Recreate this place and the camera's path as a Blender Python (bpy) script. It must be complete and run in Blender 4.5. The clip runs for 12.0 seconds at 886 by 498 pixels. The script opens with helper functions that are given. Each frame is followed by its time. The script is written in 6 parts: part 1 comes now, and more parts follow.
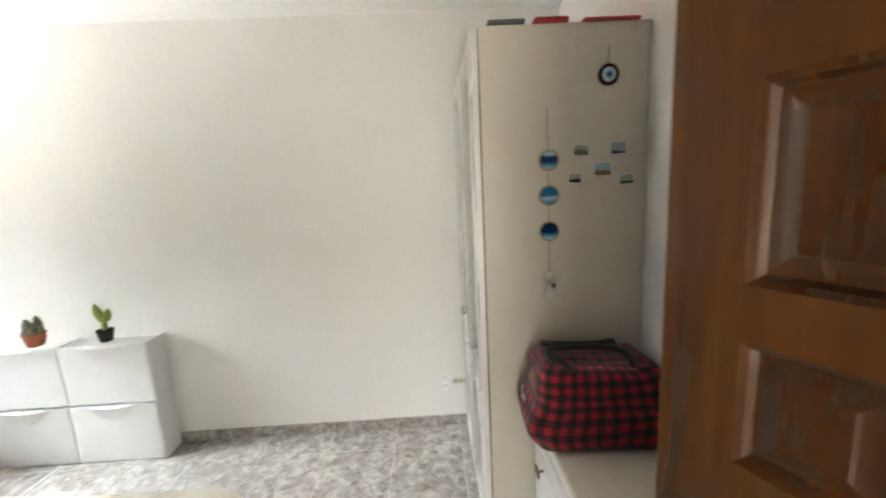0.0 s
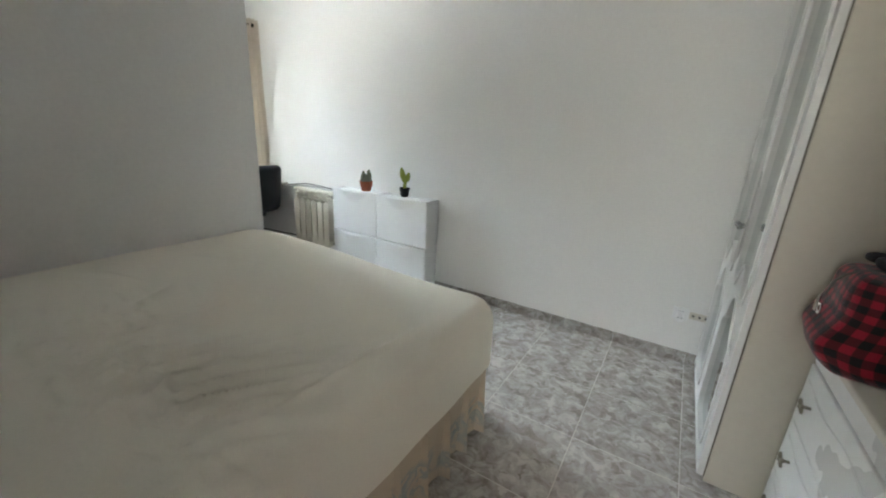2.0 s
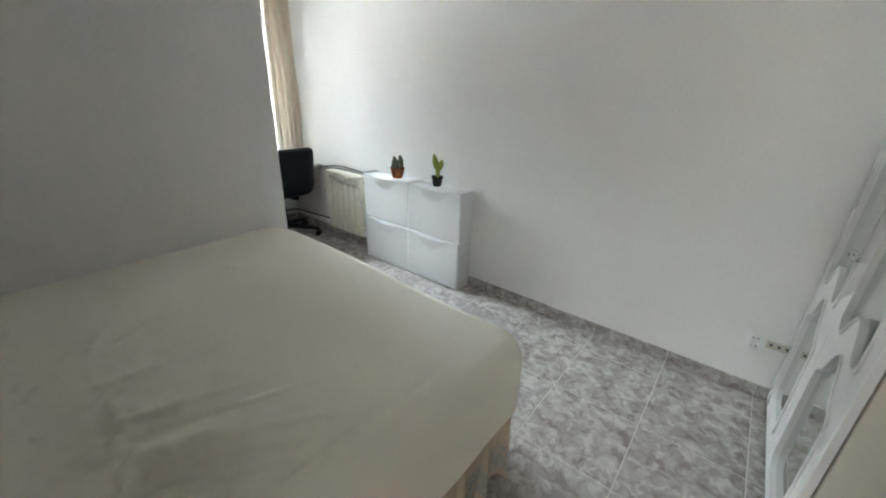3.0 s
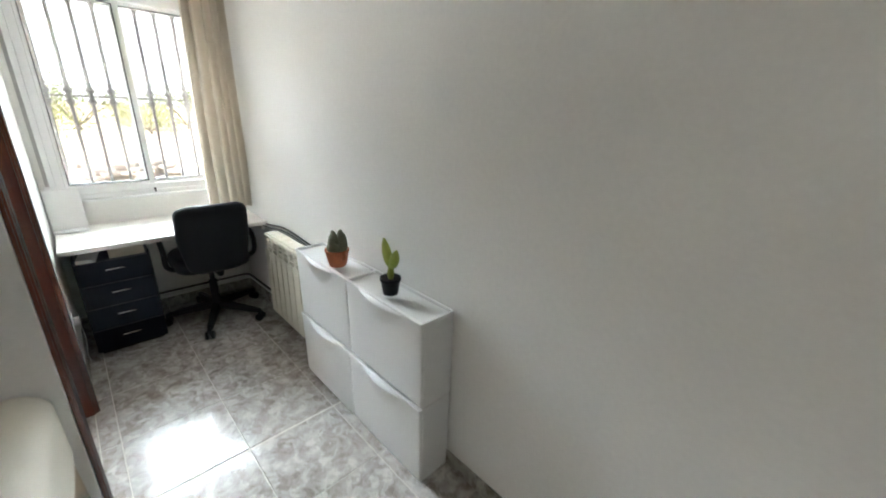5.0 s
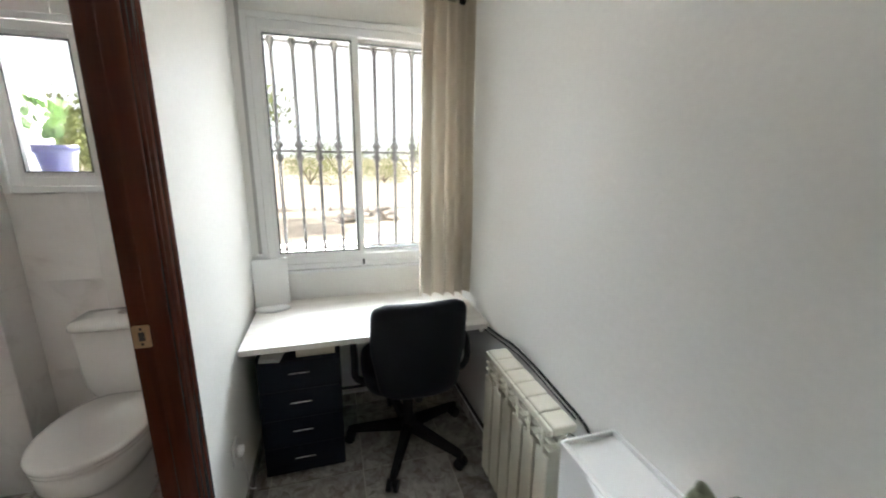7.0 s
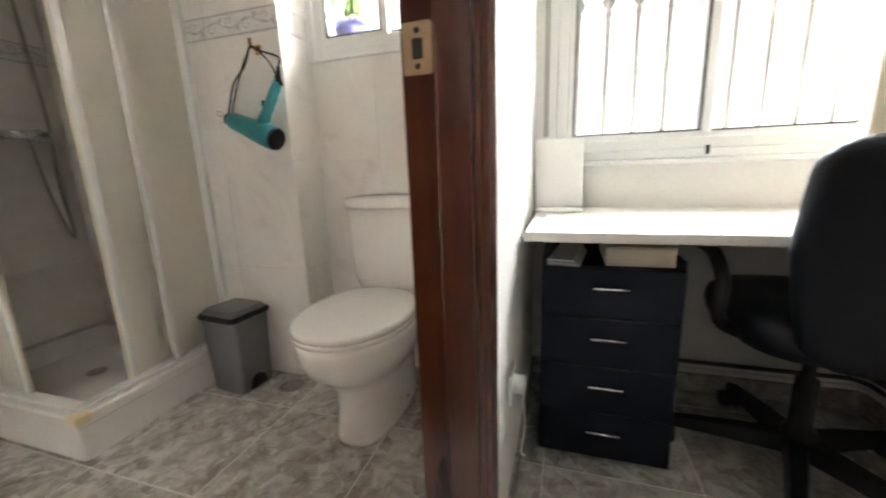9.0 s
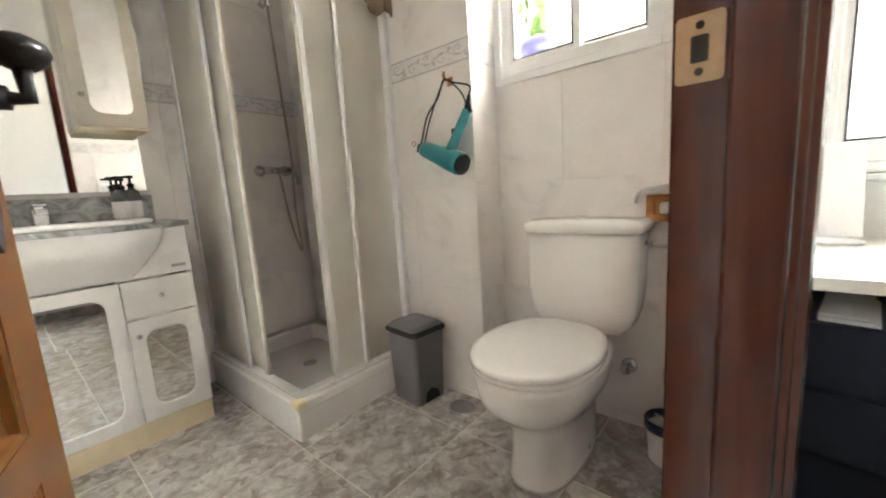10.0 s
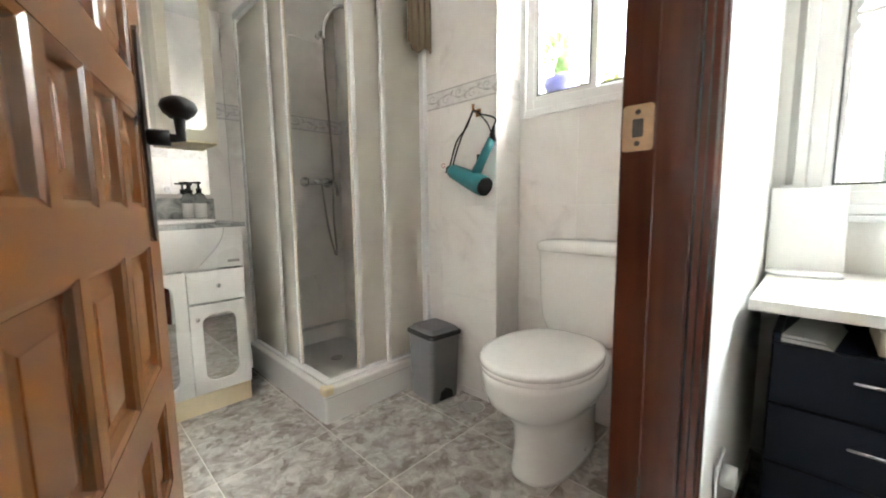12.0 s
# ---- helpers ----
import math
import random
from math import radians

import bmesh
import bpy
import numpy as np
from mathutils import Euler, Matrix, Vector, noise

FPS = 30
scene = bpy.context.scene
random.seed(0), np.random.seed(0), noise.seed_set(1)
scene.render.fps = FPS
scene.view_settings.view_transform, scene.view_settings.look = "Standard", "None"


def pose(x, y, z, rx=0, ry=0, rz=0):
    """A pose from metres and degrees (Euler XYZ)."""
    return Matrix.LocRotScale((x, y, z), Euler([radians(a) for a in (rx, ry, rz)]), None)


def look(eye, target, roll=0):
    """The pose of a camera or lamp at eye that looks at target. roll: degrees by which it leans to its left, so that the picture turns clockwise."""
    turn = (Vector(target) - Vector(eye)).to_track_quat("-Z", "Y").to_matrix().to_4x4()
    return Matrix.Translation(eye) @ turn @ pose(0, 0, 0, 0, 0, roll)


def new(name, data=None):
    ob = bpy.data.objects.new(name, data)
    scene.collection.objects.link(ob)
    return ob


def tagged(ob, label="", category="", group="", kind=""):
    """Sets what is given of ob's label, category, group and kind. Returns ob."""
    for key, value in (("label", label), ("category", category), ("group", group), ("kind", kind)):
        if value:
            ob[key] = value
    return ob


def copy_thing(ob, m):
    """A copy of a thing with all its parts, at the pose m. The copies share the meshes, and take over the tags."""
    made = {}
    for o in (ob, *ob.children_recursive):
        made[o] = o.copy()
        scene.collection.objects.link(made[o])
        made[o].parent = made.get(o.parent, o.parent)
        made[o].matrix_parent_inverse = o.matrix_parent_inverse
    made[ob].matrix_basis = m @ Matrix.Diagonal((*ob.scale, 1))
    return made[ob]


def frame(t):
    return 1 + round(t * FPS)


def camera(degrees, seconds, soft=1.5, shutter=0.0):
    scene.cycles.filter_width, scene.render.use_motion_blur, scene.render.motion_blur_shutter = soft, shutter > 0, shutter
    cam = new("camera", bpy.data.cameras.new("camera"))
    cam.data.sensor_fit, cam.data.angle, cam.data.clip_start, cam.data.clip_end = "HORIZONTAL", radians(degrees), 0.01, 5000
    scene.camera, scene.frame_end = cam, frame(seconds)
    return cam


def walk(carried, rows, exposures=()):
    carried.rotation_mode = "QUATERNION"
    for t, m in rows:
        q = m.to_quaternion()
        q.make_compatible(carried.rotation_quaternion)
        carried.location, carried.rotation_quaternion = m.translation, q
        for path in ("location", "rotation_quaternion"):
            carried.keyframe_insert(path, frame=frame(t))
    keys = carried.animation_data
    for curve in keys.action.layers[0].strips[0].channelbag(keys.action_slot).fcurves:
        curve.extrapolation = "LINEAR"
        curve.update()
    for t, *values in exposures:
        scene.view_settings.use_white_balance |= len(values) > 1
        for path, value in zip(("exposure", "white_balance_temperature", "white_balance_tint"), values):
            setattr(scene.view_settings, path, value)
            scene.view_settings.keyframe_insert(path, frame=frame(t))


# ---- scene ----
cam = camera(98.5, 12.0, 1.9, 0.3)
PATH = [
    (0, (4.308, -2.401, 1.607), (4.359, -0.428, 1.289), -2.9),
    (0.5, (4.234, -2.369, 1.535), (3.855, -0.426, 1.252), -2.7),
    (1, (4.165, -2.405, 1.411), (3.512, -0.537, 1.117), -0.6),
    (1.5, (4.141, -2.52, 1.346), (3.336, -0.74, 0.914), 2.3),
    (2, (4.199, -2.608, 1.295), (3.204, -0.972, 0.717), 3.1),
    (2.5, (4.14, -2.591, 1.307), (3.048, -1.065, 0.618), 3.4),
    (3, (4.097, -2.314, 1.446), (2.953, -0.862, 0.683), 2.1),
    (3.5, (3.955, -1.983, 1.482), (2.816, -0.527, 0.719), 1.9),
    (3.7, (3.934, -1.838, 1.478), (2.787, -0.379, 0.733), 1.9),
    (5.3, (3.26, -0.81, 1.498), (1.821, 0.429, 0.869), 1.8),
    (5.5, (3.121, -0.721, 1.489), (1.611, 0.444, 0.887), 1.3),
    (6, (2.79, -0.597, 1.53), (1.126, 0.363, 0.975), 0.6),
    (6.5, (2.489, -0.606, 1.51), (0.685, 0.105, 1.023), 0.4),
    (6.7, (2.385, -0.649, 1.521), (0.554, 0.001, 1.046), 0.5),
    (8.3, (1.743, -0.858, 0.954), (-0.207, -0.963, 0.522), 0.6),
    (8.5, (1.706, -0.905, 0.89), (-0.235, -1.118, 0.458), -0.0),
    (9, (1.644, -1.02, 0.889), (-0.22, -1.613, 0.468), -2.1),
    (9.5, (1.642, -1.102, 0.899), (-0.035, -2.129, 0.536), -3.8),
    (10, (1.614, -1.143, 0.917), (0.114, -2.431, 0.616), -3.7),
    (10.5, (1.614, -1.162, 0.932), (0.201, -2.551, 0.663), -3.7),
    (11, (1.621, -1.158, 0.938), (0.245, -2.588, 0.686), -3.2),
    (11.5, (1.653, -1.115, 0.927), (0.282, -2.552, 0.688), -1.8),
    (12, (1.728, -1.014, 0.932), (0.311, -2.407, 0.707), -0.7),
]
EXPOSURES = [(0.0, 2.45, 6500, 10), (0.6, 1.74, 6450, 9), (1.2, 1.72, 6100, 7), (3.7, 1.68, 5950, 6), (5.3, 1.24, 6300, 8), (6.5, 0.80, 6300, 8), (8.5, 1.22, 6800, 10), (9.5, 1.82, 6950, 10), (12.0, 2.02, 6500, 7)]
walk(cam, [(t, look(eye, target, roll)) for t, eye, target, roll in PATH], EXPOSURES)


# ---- world and light ----
world = bpy.data.worlds.new("sky")
scene.world = world
world.use_nodes = True
wn = world.node_tree.nodes
sky = wn.new("ShaderNodeTexSky")
sky.sky_type, sky.sun_disc = "NISHITA", False
sky.sun_elevation, sky.sun_rotation = radians(48), radians(150)
sky.air_density, sky.dust_density, sky.ozone_density = 0.7, 8.0, 0.3
world.node_tree.links.new(sky.outputs[0], wn["Background"].inputs[0])
wn["Background"].inputs[1].default_value = 0.15
sun_data = bpy.data.lights.new("sun", "SUN")
sun_data.energy, sun_data.angle, sun_data.color = 5.0, radians(0.6), (1.0, 0.95, 0.87)
sun = new("sun", sun_data)
sun.matrix_world = look((0, 0, 0), (-math.sin(radians(150)) * math.cos(radians(48)), -math.cos(radians(150)) * math.cos(radians(48)), -math.sin(radians(48))))


def window_light(name, eye, target, wide, high, watts, tint):
    """Light of the sky or of the sunlit yard that falls in through one window."""
    data = bpy.data.lights.new(name, "AREA")
    data.shape, data.size, data.size_y, data.energy, data.color = "RECTANGLE", wide, high, watts, tint
    ob = new(name, data)
    ob.matrix_world = look(eye, target)
    return ob


# ---- helpers for building ----
def link(bm, name, mat, parent=None, smooth=False):
    me = bpy.data.meshes.new(name)
    bmesh.ops.recalc_face_normals(bm, faces=bm.faces)
    bm.to_mesh(me)
    bm.free()
    if smooth:
        me.shade_smooth()
    ob = new(name, me)
    for m in (mat if isinstance(mat, (list, tuple)) else [mat]):
        me.materials.append(m)
    if parent:
        ob.parent = parent
    return ob


def part(name, bm, mat, parent, label="", smooth=False):
    return tagged(link(bm, name, mat, parent, smooth), label)


def thing(name, label, category, x=0, y=0, z=0, rz=0, group=""):
    ob = new(name)
    ob.empty_display_size = 0.05
    ob.matrix_world = pose(x, y, z, 0, 0, rz)
    return tagged(ob, label, category, group)


def structure(ob, label, category):
    return tagged(ob, label, category, "", "structure")


def box(x0, x1, y0, y1, z0, z1, bev=0.0, seg=2, bm=None):
    """A box, with rounded edges if bev is given, added to bm."""
    b = bmesh.new()
    bmesh.ops.create_cube(b, size=1)
    for v in b.verts:
        v.co = ((x0 + x1) / 2 + v.co.x * (x1 - x0), (y0 + y1) / 2 + v.co.y * (y1 - y0), (z0 + z1) / 2 + v.co.z * (z1 - z0))
    if bev:
        bmesh.ops.bevel(b, geom=b.edges[:], offset=bev, segments=seg, affect="EDGES", profile=0.5)
    return b if bm is None else join(bm, b)


def join(bm, other):
    """Adds the bmesh other to bm and frees it."""
    me = bpy.data.meshes.new("joined")
    other.to_mesh(me)
    other.free()
    bm.from_mesh(me)
    bpy.data.meshes.remove(me)
    return bm


def loft(rings, closed=True, caps=True, bm=None):
    """Skin through rings of equal length."""
    bm = bm or bmesh.new()
    rows = [[bm.verts.new(p) for p in ring] for ring in rings]
    n = len(rows[0])
    for a, b in zip(rows, rows[1:]):
        for i in range(n if closed else n - 1):
            j = (i + 1) % n
            bm.faces.new((a[i], a[j], b[j], b[i]))
    if caps and closed:
        bm.faces.new(rows[0][::-1])
        bm.faces.new(rows[-1])
    return bm


def lathe(profile, n=24, cx=0.0, cy=0.0, sx=1.0, sy=1.0, caps=True, bm=None):
    """Turns a profile of (radius, height) round the upright axis at (cx, cy)."""
    return loft([[(cx + r * sx * math.cos(2 * math.pi * i / n), cy + r * sy * math.sin(2 * math.pi * i / n), z) for i in range(n)] for r, z in profile], caps=caps, bm=bm)


def tube(points, r, n=10, bm=None, taper=None):
    """A round bar along a line of points; taper gives a radius for each point."""
    pts = [Vector(p) for p in points]
    rings, side = [], None
    for i, p in enumerate(pts):
        d = (pts[min(i + 1, len(pts) - 1)] - pts[max(i - 1, 0)]).normalized()
        if side is None:
            side = d.orthogonal().normalized()
        side = (side - d * side.dot(d)).normalized()
        up = d.cross(side)
        rad = taper[i] if taper else r
        rings.append([p + side * (rad * math.cos(2 * math.pi * k / n)) + up * (rad * math.sin(2 * math.pi * k / n)) for k in range(n)])
    return loft(rings, bm=bm)


def arc_points(points, steps=6):
    """A smooth line through control points."""
    pts = [Vector(p) for p in points]
    pts = [2 * pts[0] - pts[1]] + pts + [2 * pts[-1] - pts[-2]]
    out = []
    for a, b, c, d in zip(pts, pts[1:], pts[2:], pts[3:]):
        for k in range(steps):
            t = k / steps
            out.append(0.5 * ((2 * b) + (c - a) * t + (2 * a - 5 * b + 4 * c - d) * t * t + (3 * b - a - 3 * c + d) * t ** 3))
    return out + [pts[-2]]


def rrect(x0, x1, y0, y1, r, n=5):
    """A rounded rectangle as a loop of (u, v)."""
    out = []
    for cx, cy, a0 in ((x1 - r, y1 - r, 0), (x0 + r, y1 - r, 90), (x0 + r, y0 + r, 180), (x1 - r, y0 + r, 270)):
        for k in range(n + 1):
            a = radians(a0 + 90 * k / n)
            out.append((cx + r * math.cos(a), cy + r * math.sin(a)))
    return out


def ring_panel(outer, inner, at, bm=None):
    """A flat frame between two loops of equal length; at(u, v, d) places a point, d is 0 behind and 1 in front."""
    bm = bm or bmesh.new()
    rows = [[bm.verts.new(at(u, v, d)) for u, v in loop] for loop, d in ((outer, 0), (outer, 1), (inner, 1), (inner, 0))]
    n = len(outer)
    for a, b in zip(rows, rows[1:] + rows[:1]):
        for i in range(n):
            j = (i + 1) % n
            bm.faces.new((a[i], a[j], b[j], b[i]))
    return bm


def plate(loop, at, bm=None):
    """A solid plate from one loop."""
    bm = bm or bmesh.new()
    a, b = ([bm.verts.new(at(u, v, d)) for u, v in loop] for d in (0, 1))
    n = len(loop)
    bm.faces.new(a[::-1])
    bm.faces.new(b)
    for i in range(n):
        bm.faces.new((a[i], a[(i + 1) % n], b[(i + 1) % n], b[i]))
    return bm


def wall_with_holes(axis, c0, c1, a0, a1, z0, z1, holes=()):
    """A wall of thickness c0 to c1 across its axis, from a0 to a1 along it, with holes (a, b, low, high)."""
    bm = bmesh.new()
    cuts = sorted({a0, a1, *(h[0] for h in holes), *(h[1] for h in holes)})

    def block(a, b, low, high):
        if b - a > 1e-5 and high - low > 1e-5:
            box(c0, c1, a, b, low, high, bm=bm) if axis == "x" else box(a, b, c0, c1, low, high, bm=bm)

    for a, b in zip(cuts, cuts[1:]):
        low = z0
        for h in sorted((h for h in holes if h[0] <= a + 1e-6 and h[1] >= b - 1e-6), key=lambda h: h[2]):
            block(a, b, low, h[2])
            low = h[3]
        block(a, b, low, z1)
    return bm


# ---- materials ----
def material(name, color, rough=0.6, metal=0.0, tone=0.06, grain=40.0, bump=0.1, stain=1.5, spec=0.5, coat=0.0, rough_var=0.08):
    """A painted or plain surface with colour and gloss that vary at two scales and a fine relief."""
    mat = bpy.data.materials.new(name)
    mat.use_nodes = True
    nt = mat.node_tree
    nodes, links = nt.nodes, nt.links
    bsdf = nodes["Principled BSDF"]
    coord = nodes.new("ShaderNodeTexCoord")
    fine, wide = nodes.new("ShaderNodeTexNoise"), nodes.new("ShaderNodeTexNoise")
    fine.inputs["Scale"].default_value, wide.inputs["Scale"].default_value = grain, stain
    fine.inputs["Detail"].default_value, wide.inputs["Detail"].default_value = 3, 4
    geo = nodes.new("ShaderNodeNewGeometry")
    for n in (fine, wide):
        links.new(geo.outputs["Position"], n.inputs["Vector"])
    add = nodes.new("ShaderNodeMath")
    add.operation = "ADD"
    links.new(fine.outputs[0], add.inputs[0])
    links.new(wide.outputs[0], add.inputs[1])
    ramp = nodes.new("ShaderNodeMapRange")
    ramp.inputs["From Min"].default_value, ramp.inputs["From Max"].default_value = 0.6, 1.4
    ramp.inputs["To Min"].default_value, ramp.inputs["To Max"].default_value = 1 - tone, 1 + tone * 0.5
    links.new(add.outputs[0], ramp.inputs["Value"])
    mix = nodes.new("ShaderNodeVectorMath")
    mix.operation = "SCALE"
    mix.inputs[0].default_value = color
    links.new(ramp.outputs[0], mix.inputs["Scale"])
    links.new(mix.outputs[0], bsdf.inputs["Base Color"])
    rr = nodes.new("ShaderNodeMapRange")
    rr.inputs["From Min"].default_value, rr.inputs["From Max"].default_value = 0.3, 0.7
    rr.inputs["To Min"].default_value, rr.inputs["To Max"].default_value = max(0.02, rough - rough_var), min(1, rough + rough_var)
    links.new(wide.outputs[0], rr.inputs["Value"])
    links.new(rr.outputs[0], bsdf.inputs["Roughness"])
    bsdf.inputs["Metallic"].default_value = metal
    bsdf.inputs["Specular IOR Level"].default_value = spec
    bsdf.inputs["Coat Weight"].default_value = coat
    bsdf.inputs["Coat Roughness"].default_value = 0.12
    if bump:
        bp = nodes.new("ShaderNodeBump")
        bp.inputs["Strength"].default_value, bp.inputs["Distance"].default_value = bump, 0.002
        links.new(fine.outputs[0], bp.inputs["Height"])
        links.new(bp.outputs[0], bsdf.inputs["Normal"])
    return mat


def node(nt, kind, **inputs):
    n = nt.nodes.new(kind)
    for key, value in inputs.items():
        n.inputs[key.replace("_", " ")].default_value = value
    return n


def ramp_of(nt, source, stops):
    r = nt.nodes.new("ShaderNodeValToRGB")
    while len(r.color_ramp.elements) < len(stops):
        r.color_ramp.elements.new(0.5)
    for e, (p, c) in zip(r.color_ramp.elements, stops):
        e.position, e.color = p, (*c, 1)
    nt.links.new(source, r.inputs[0])
    return r.outputs[0]


def piece_vector(nt, spread=7.0):
    """Position shifted for each piece at random, so that no two pieces share a pattern."""
    geo, info = nt.nodes.new("ShaderNodeNewGeometry"), nt.nodes.new("ShaderNodeObjectInfo")
    sc = nt.nodes.new("ShaderNodeMath")
    sc.operation = "MULTIPLY"
    sc.inputs[1].default_value = spread
    nt.links.new(info.outputs["Random"], sc.inputs[0])
    ad = nt.nodes.new("ShaderNodeVectorMath")
    nt.links.new(geo.outputs["Position"], ad.inputs[0])
    nt.links.new(sc.outputs[0], ad.inputs[1])
    return ad.outputs[0]


def tile_material(name, stops, rough, scale, warp, bump=0.15, crack=True):
    """Mottled ceramic with broken angular flecks."""
    mat = bpy.data.materials.new(name)
    mat.use_nodes = True
    nt = mat.node_tree
    bsdf = nt.nodes["Principled BSDF"]
    vec = piece_vector(nt)
    n1 = node(nt, "ShaderNodeTexNoise", Scale=scale, Detail=5.0, Roughness=0.62, Distortion=warp)
    vor = node(nt, "ShaderNodeTexVoronoi", Scale=scale * 1.9)
    n0 = node(nt, "ShaderNodeTexNoise", Scale=scale * 0.8, Detail=3.0)
    mixv = nt.nodes.new("ShaderNodeMix")
    mixv.data_type = "VECTOR"
    mixv.inputs[0].default_value = 0.15
    nt.links.new(vec, n1.inputs["Vector"])
    nt.links.new(vec, n0.inputs["Vector"])
    nt.links.new(vec, mixv.inputs[4])
    nt.links.new(n0.outputs["Color"], mixv.inputs[5])
    nt.links.new(mixv.outputs[1], vor.inputs["Vector"])
    m = nt.nodes.new("ShaderNodeMath")
    m.operation = "MULTIPLY_ADD"
    sep = nt.nodes.new("ShaderNodeSeparateColor")
    nt.links.new(vor.outputs["Color"], sep.inputs[0])
    nt.links.new(sep.outputs[0], m.inputs[0])
    m.inputs[1].default_value = 0.24 if crack else 0.08
    nt.links.new(n1.outputs[0], m.inputs[2])
    nt.links.new(ramp_of(nt, m.outputs[0], stops), bsdf.inputs["Base Color"])
    rr = node(nt, "ShaderNodeMapRange", From_Min=0.3, From_Max=0.8, To_Min=rough - 0.06, To_Max=rough + 0.1)
    nt.links.new(n1.outputs[0], rr.inputs[0])
    nt.links.new(rr.outputs[0], bsdf.inputs["Roughness"])
    bp = node(nt, "ShaderNodeBump", Strength=bump, Distance=0.0015)
    nt.links.new(n0.outputs[0], bp.inputs["Height"])
    nt.links.new(bp.outputs[0], bsdf.inputs["Normal"])
    return mat


def wood_material(name, dark, light, rough, along="z", scale=9.0, coat=0.3):
    mat = bpy.data.materials.new(name)
    mat.use_nodes = True
    nt = mat.node_tree
    bsdf = nt.nodes["Principled BSDF"]
    mp = nt.nodes.new("ShaderNodeMapping")
    mp.inputs["Scale"].default_value = {"z": (1, 1, 0.07), "x": (0.07, 1, 1), "y": (1, 0.07, 1)}[along]
    nt.links.new(piece_vector(nt, 2.0), mp.inputs["Vector"])
    n1 = node(nt, "ShaderNodeTexNoise", Scale=scale * 6, Detail=5.0, Roughness=0.6, Distortion=0.4)
    n2 = node(nt, "ShaderNodeTexNoise", Scale=scale, Detail=2.0, Distortion=1.0)
    for n in (n1, n2):
        nt.links.new(mp.outputs[0], n.inputs["Vector"])
    add = nt.nodes.new("ShaderNodeMath")
    add.operation = "MULTIPLY_ADD"
    add.inputs[1].default_value = 0.5
    nt.links.new(n1.outputs[0], add.inputs[0])
    nt.links.new(n2.outputs[0], add.inputs[2])
    mid = tuple((a + b) / 2 for a, b in zip(dark, light))
    nt.links.new(ramp_of(nt, add.outputs[0], [(0.5, dark), (0.72, mid), (0.95, light)]), bsdf.inputs["Base Color"])
    bsdf.inputs["Roughness"].default_value = rough
    bsdf.inputs["Coat Weight"].default_value, bsdf.inputs["Coat Roughness"].default_value = coat, 0.15
    bp = node(nt, "ShaderNodeBump", Strength=0.2, Distance=0.001)
    nt.links.new(n1.outputs[0], bp.inputs["Height"])
    nt.links.new(bp.outputs[0], bsdf.inputs["Normal"])
    return mat


def glass_material(name, color=(1, 1, 1), rough=0.0):
    mat = bpy.data.materials.new(name)
    mat.use_nodes = True
    b = mat.node_tree.nodes["Principled BSDF"]
    b.inputs["Base Color"].default_value = (*color, 1)
    b.inputs["Transmission Weight"].default_value, b.inputs["Roughness"].default_value, b.inputs["IOR"].default_value = 1.0, rough, 1.45
    return mat


WALL_PAINT = material("white wall paint", (0.82, 0.805, 0.77), 0.55, tone=0.05, grain=60, bump=0.1, stain=1.2)
CEILING_PAINT = material("white ceiling paint", (0.8, 0.79, 0.77), 0.8, tone=0.04, bump=0.2)
FLOOR_TILE = tile_material("mottled grey brown floor tile", [(0.40, (0.24, 0.212, 0.185)), (0.53, (0.335, 0.305, 0.275)), (0.66, (0.42, 0.392, 0.36)), (0.82, (0.55, 0.52, 0.485))], 0.15, 14.0, 1.1)
GROUT = material("pale floor grout", (0.60, 0.565, 0.51), 0.8, tone=0.2, grain=30)
WALL_TILE = tile_material("pale marbled wall tile", [(0.30, (0.70, 0.665, 0.63)), (0.46, (0.79, 0.76, 0.725)), (0.7, (0.82, 0.795, 0.76))], 0.14, 3.0, 2.5, bump=0.05, crack=False)
LISTELLO_TILE = tile_material("grey patterned border tile", [(0.40, (0.58, 0.565, 0.55)), (0.55, (0.68, 0.66, 0.64)), (0.75, (0.74, 0.725, 0.70))], 0.2, 14.0, 2.0)
WALL_GROUT = material("white wall grout", (0.74, 0.725, 0.70), 0.8)
WHITE_GLOSS = material("white lacquer", (0.76, 0.75, 0.72), 0.3, tone=0.03, bump=0.03, grain=20)
WHITE_PLASTIC = material("white plastic", (0.83, 0.825, 0.81), 0.38, tone=0.03, bump=0.06, grain=90)
WHITE_ALU = material("white lacquered aluminium", (0.80, 0.80, 0.79), 0.35, tone=0.03, bump=0.02)
CERAMIC = material("white glazed ceramic", (0.80, 0.785, 0.755), 0.1, tone=0.02, bump=0.0, coat=0.4)
CREAM = material("cream laminate", (0.64, 0.595, 0.495), 0.42, tone=0.04, bump=0.05)
CREAM_TRIM = material("cream yellowed trim", (0.72, 0.62, 0.42), 0.4, tone=0.06)
BLACK_PLASTIC = material("black plastic", (0.010, 0.010, 0.011), 0.45, spec=0.25, tone=0.2, bump=0.1, grain=120)
BLACK_LAMINATE = material("black laminate", (0.006, 0.009, 0.019), 0.42, spec=0.2, tone=0.2, bump=0.05)
CHROME = material("chrome", (0.72, 0.72, 0.73), 0.14, metal=1.0, tone=0.05, bump=0.0, rough_var=0.06)
DOOR_WOOD = wood_material("honey brown door wood", (0.024, 0.007, 0.0011), (0.080, 0.0275, 0.0043), 0.26, coat=0.12)
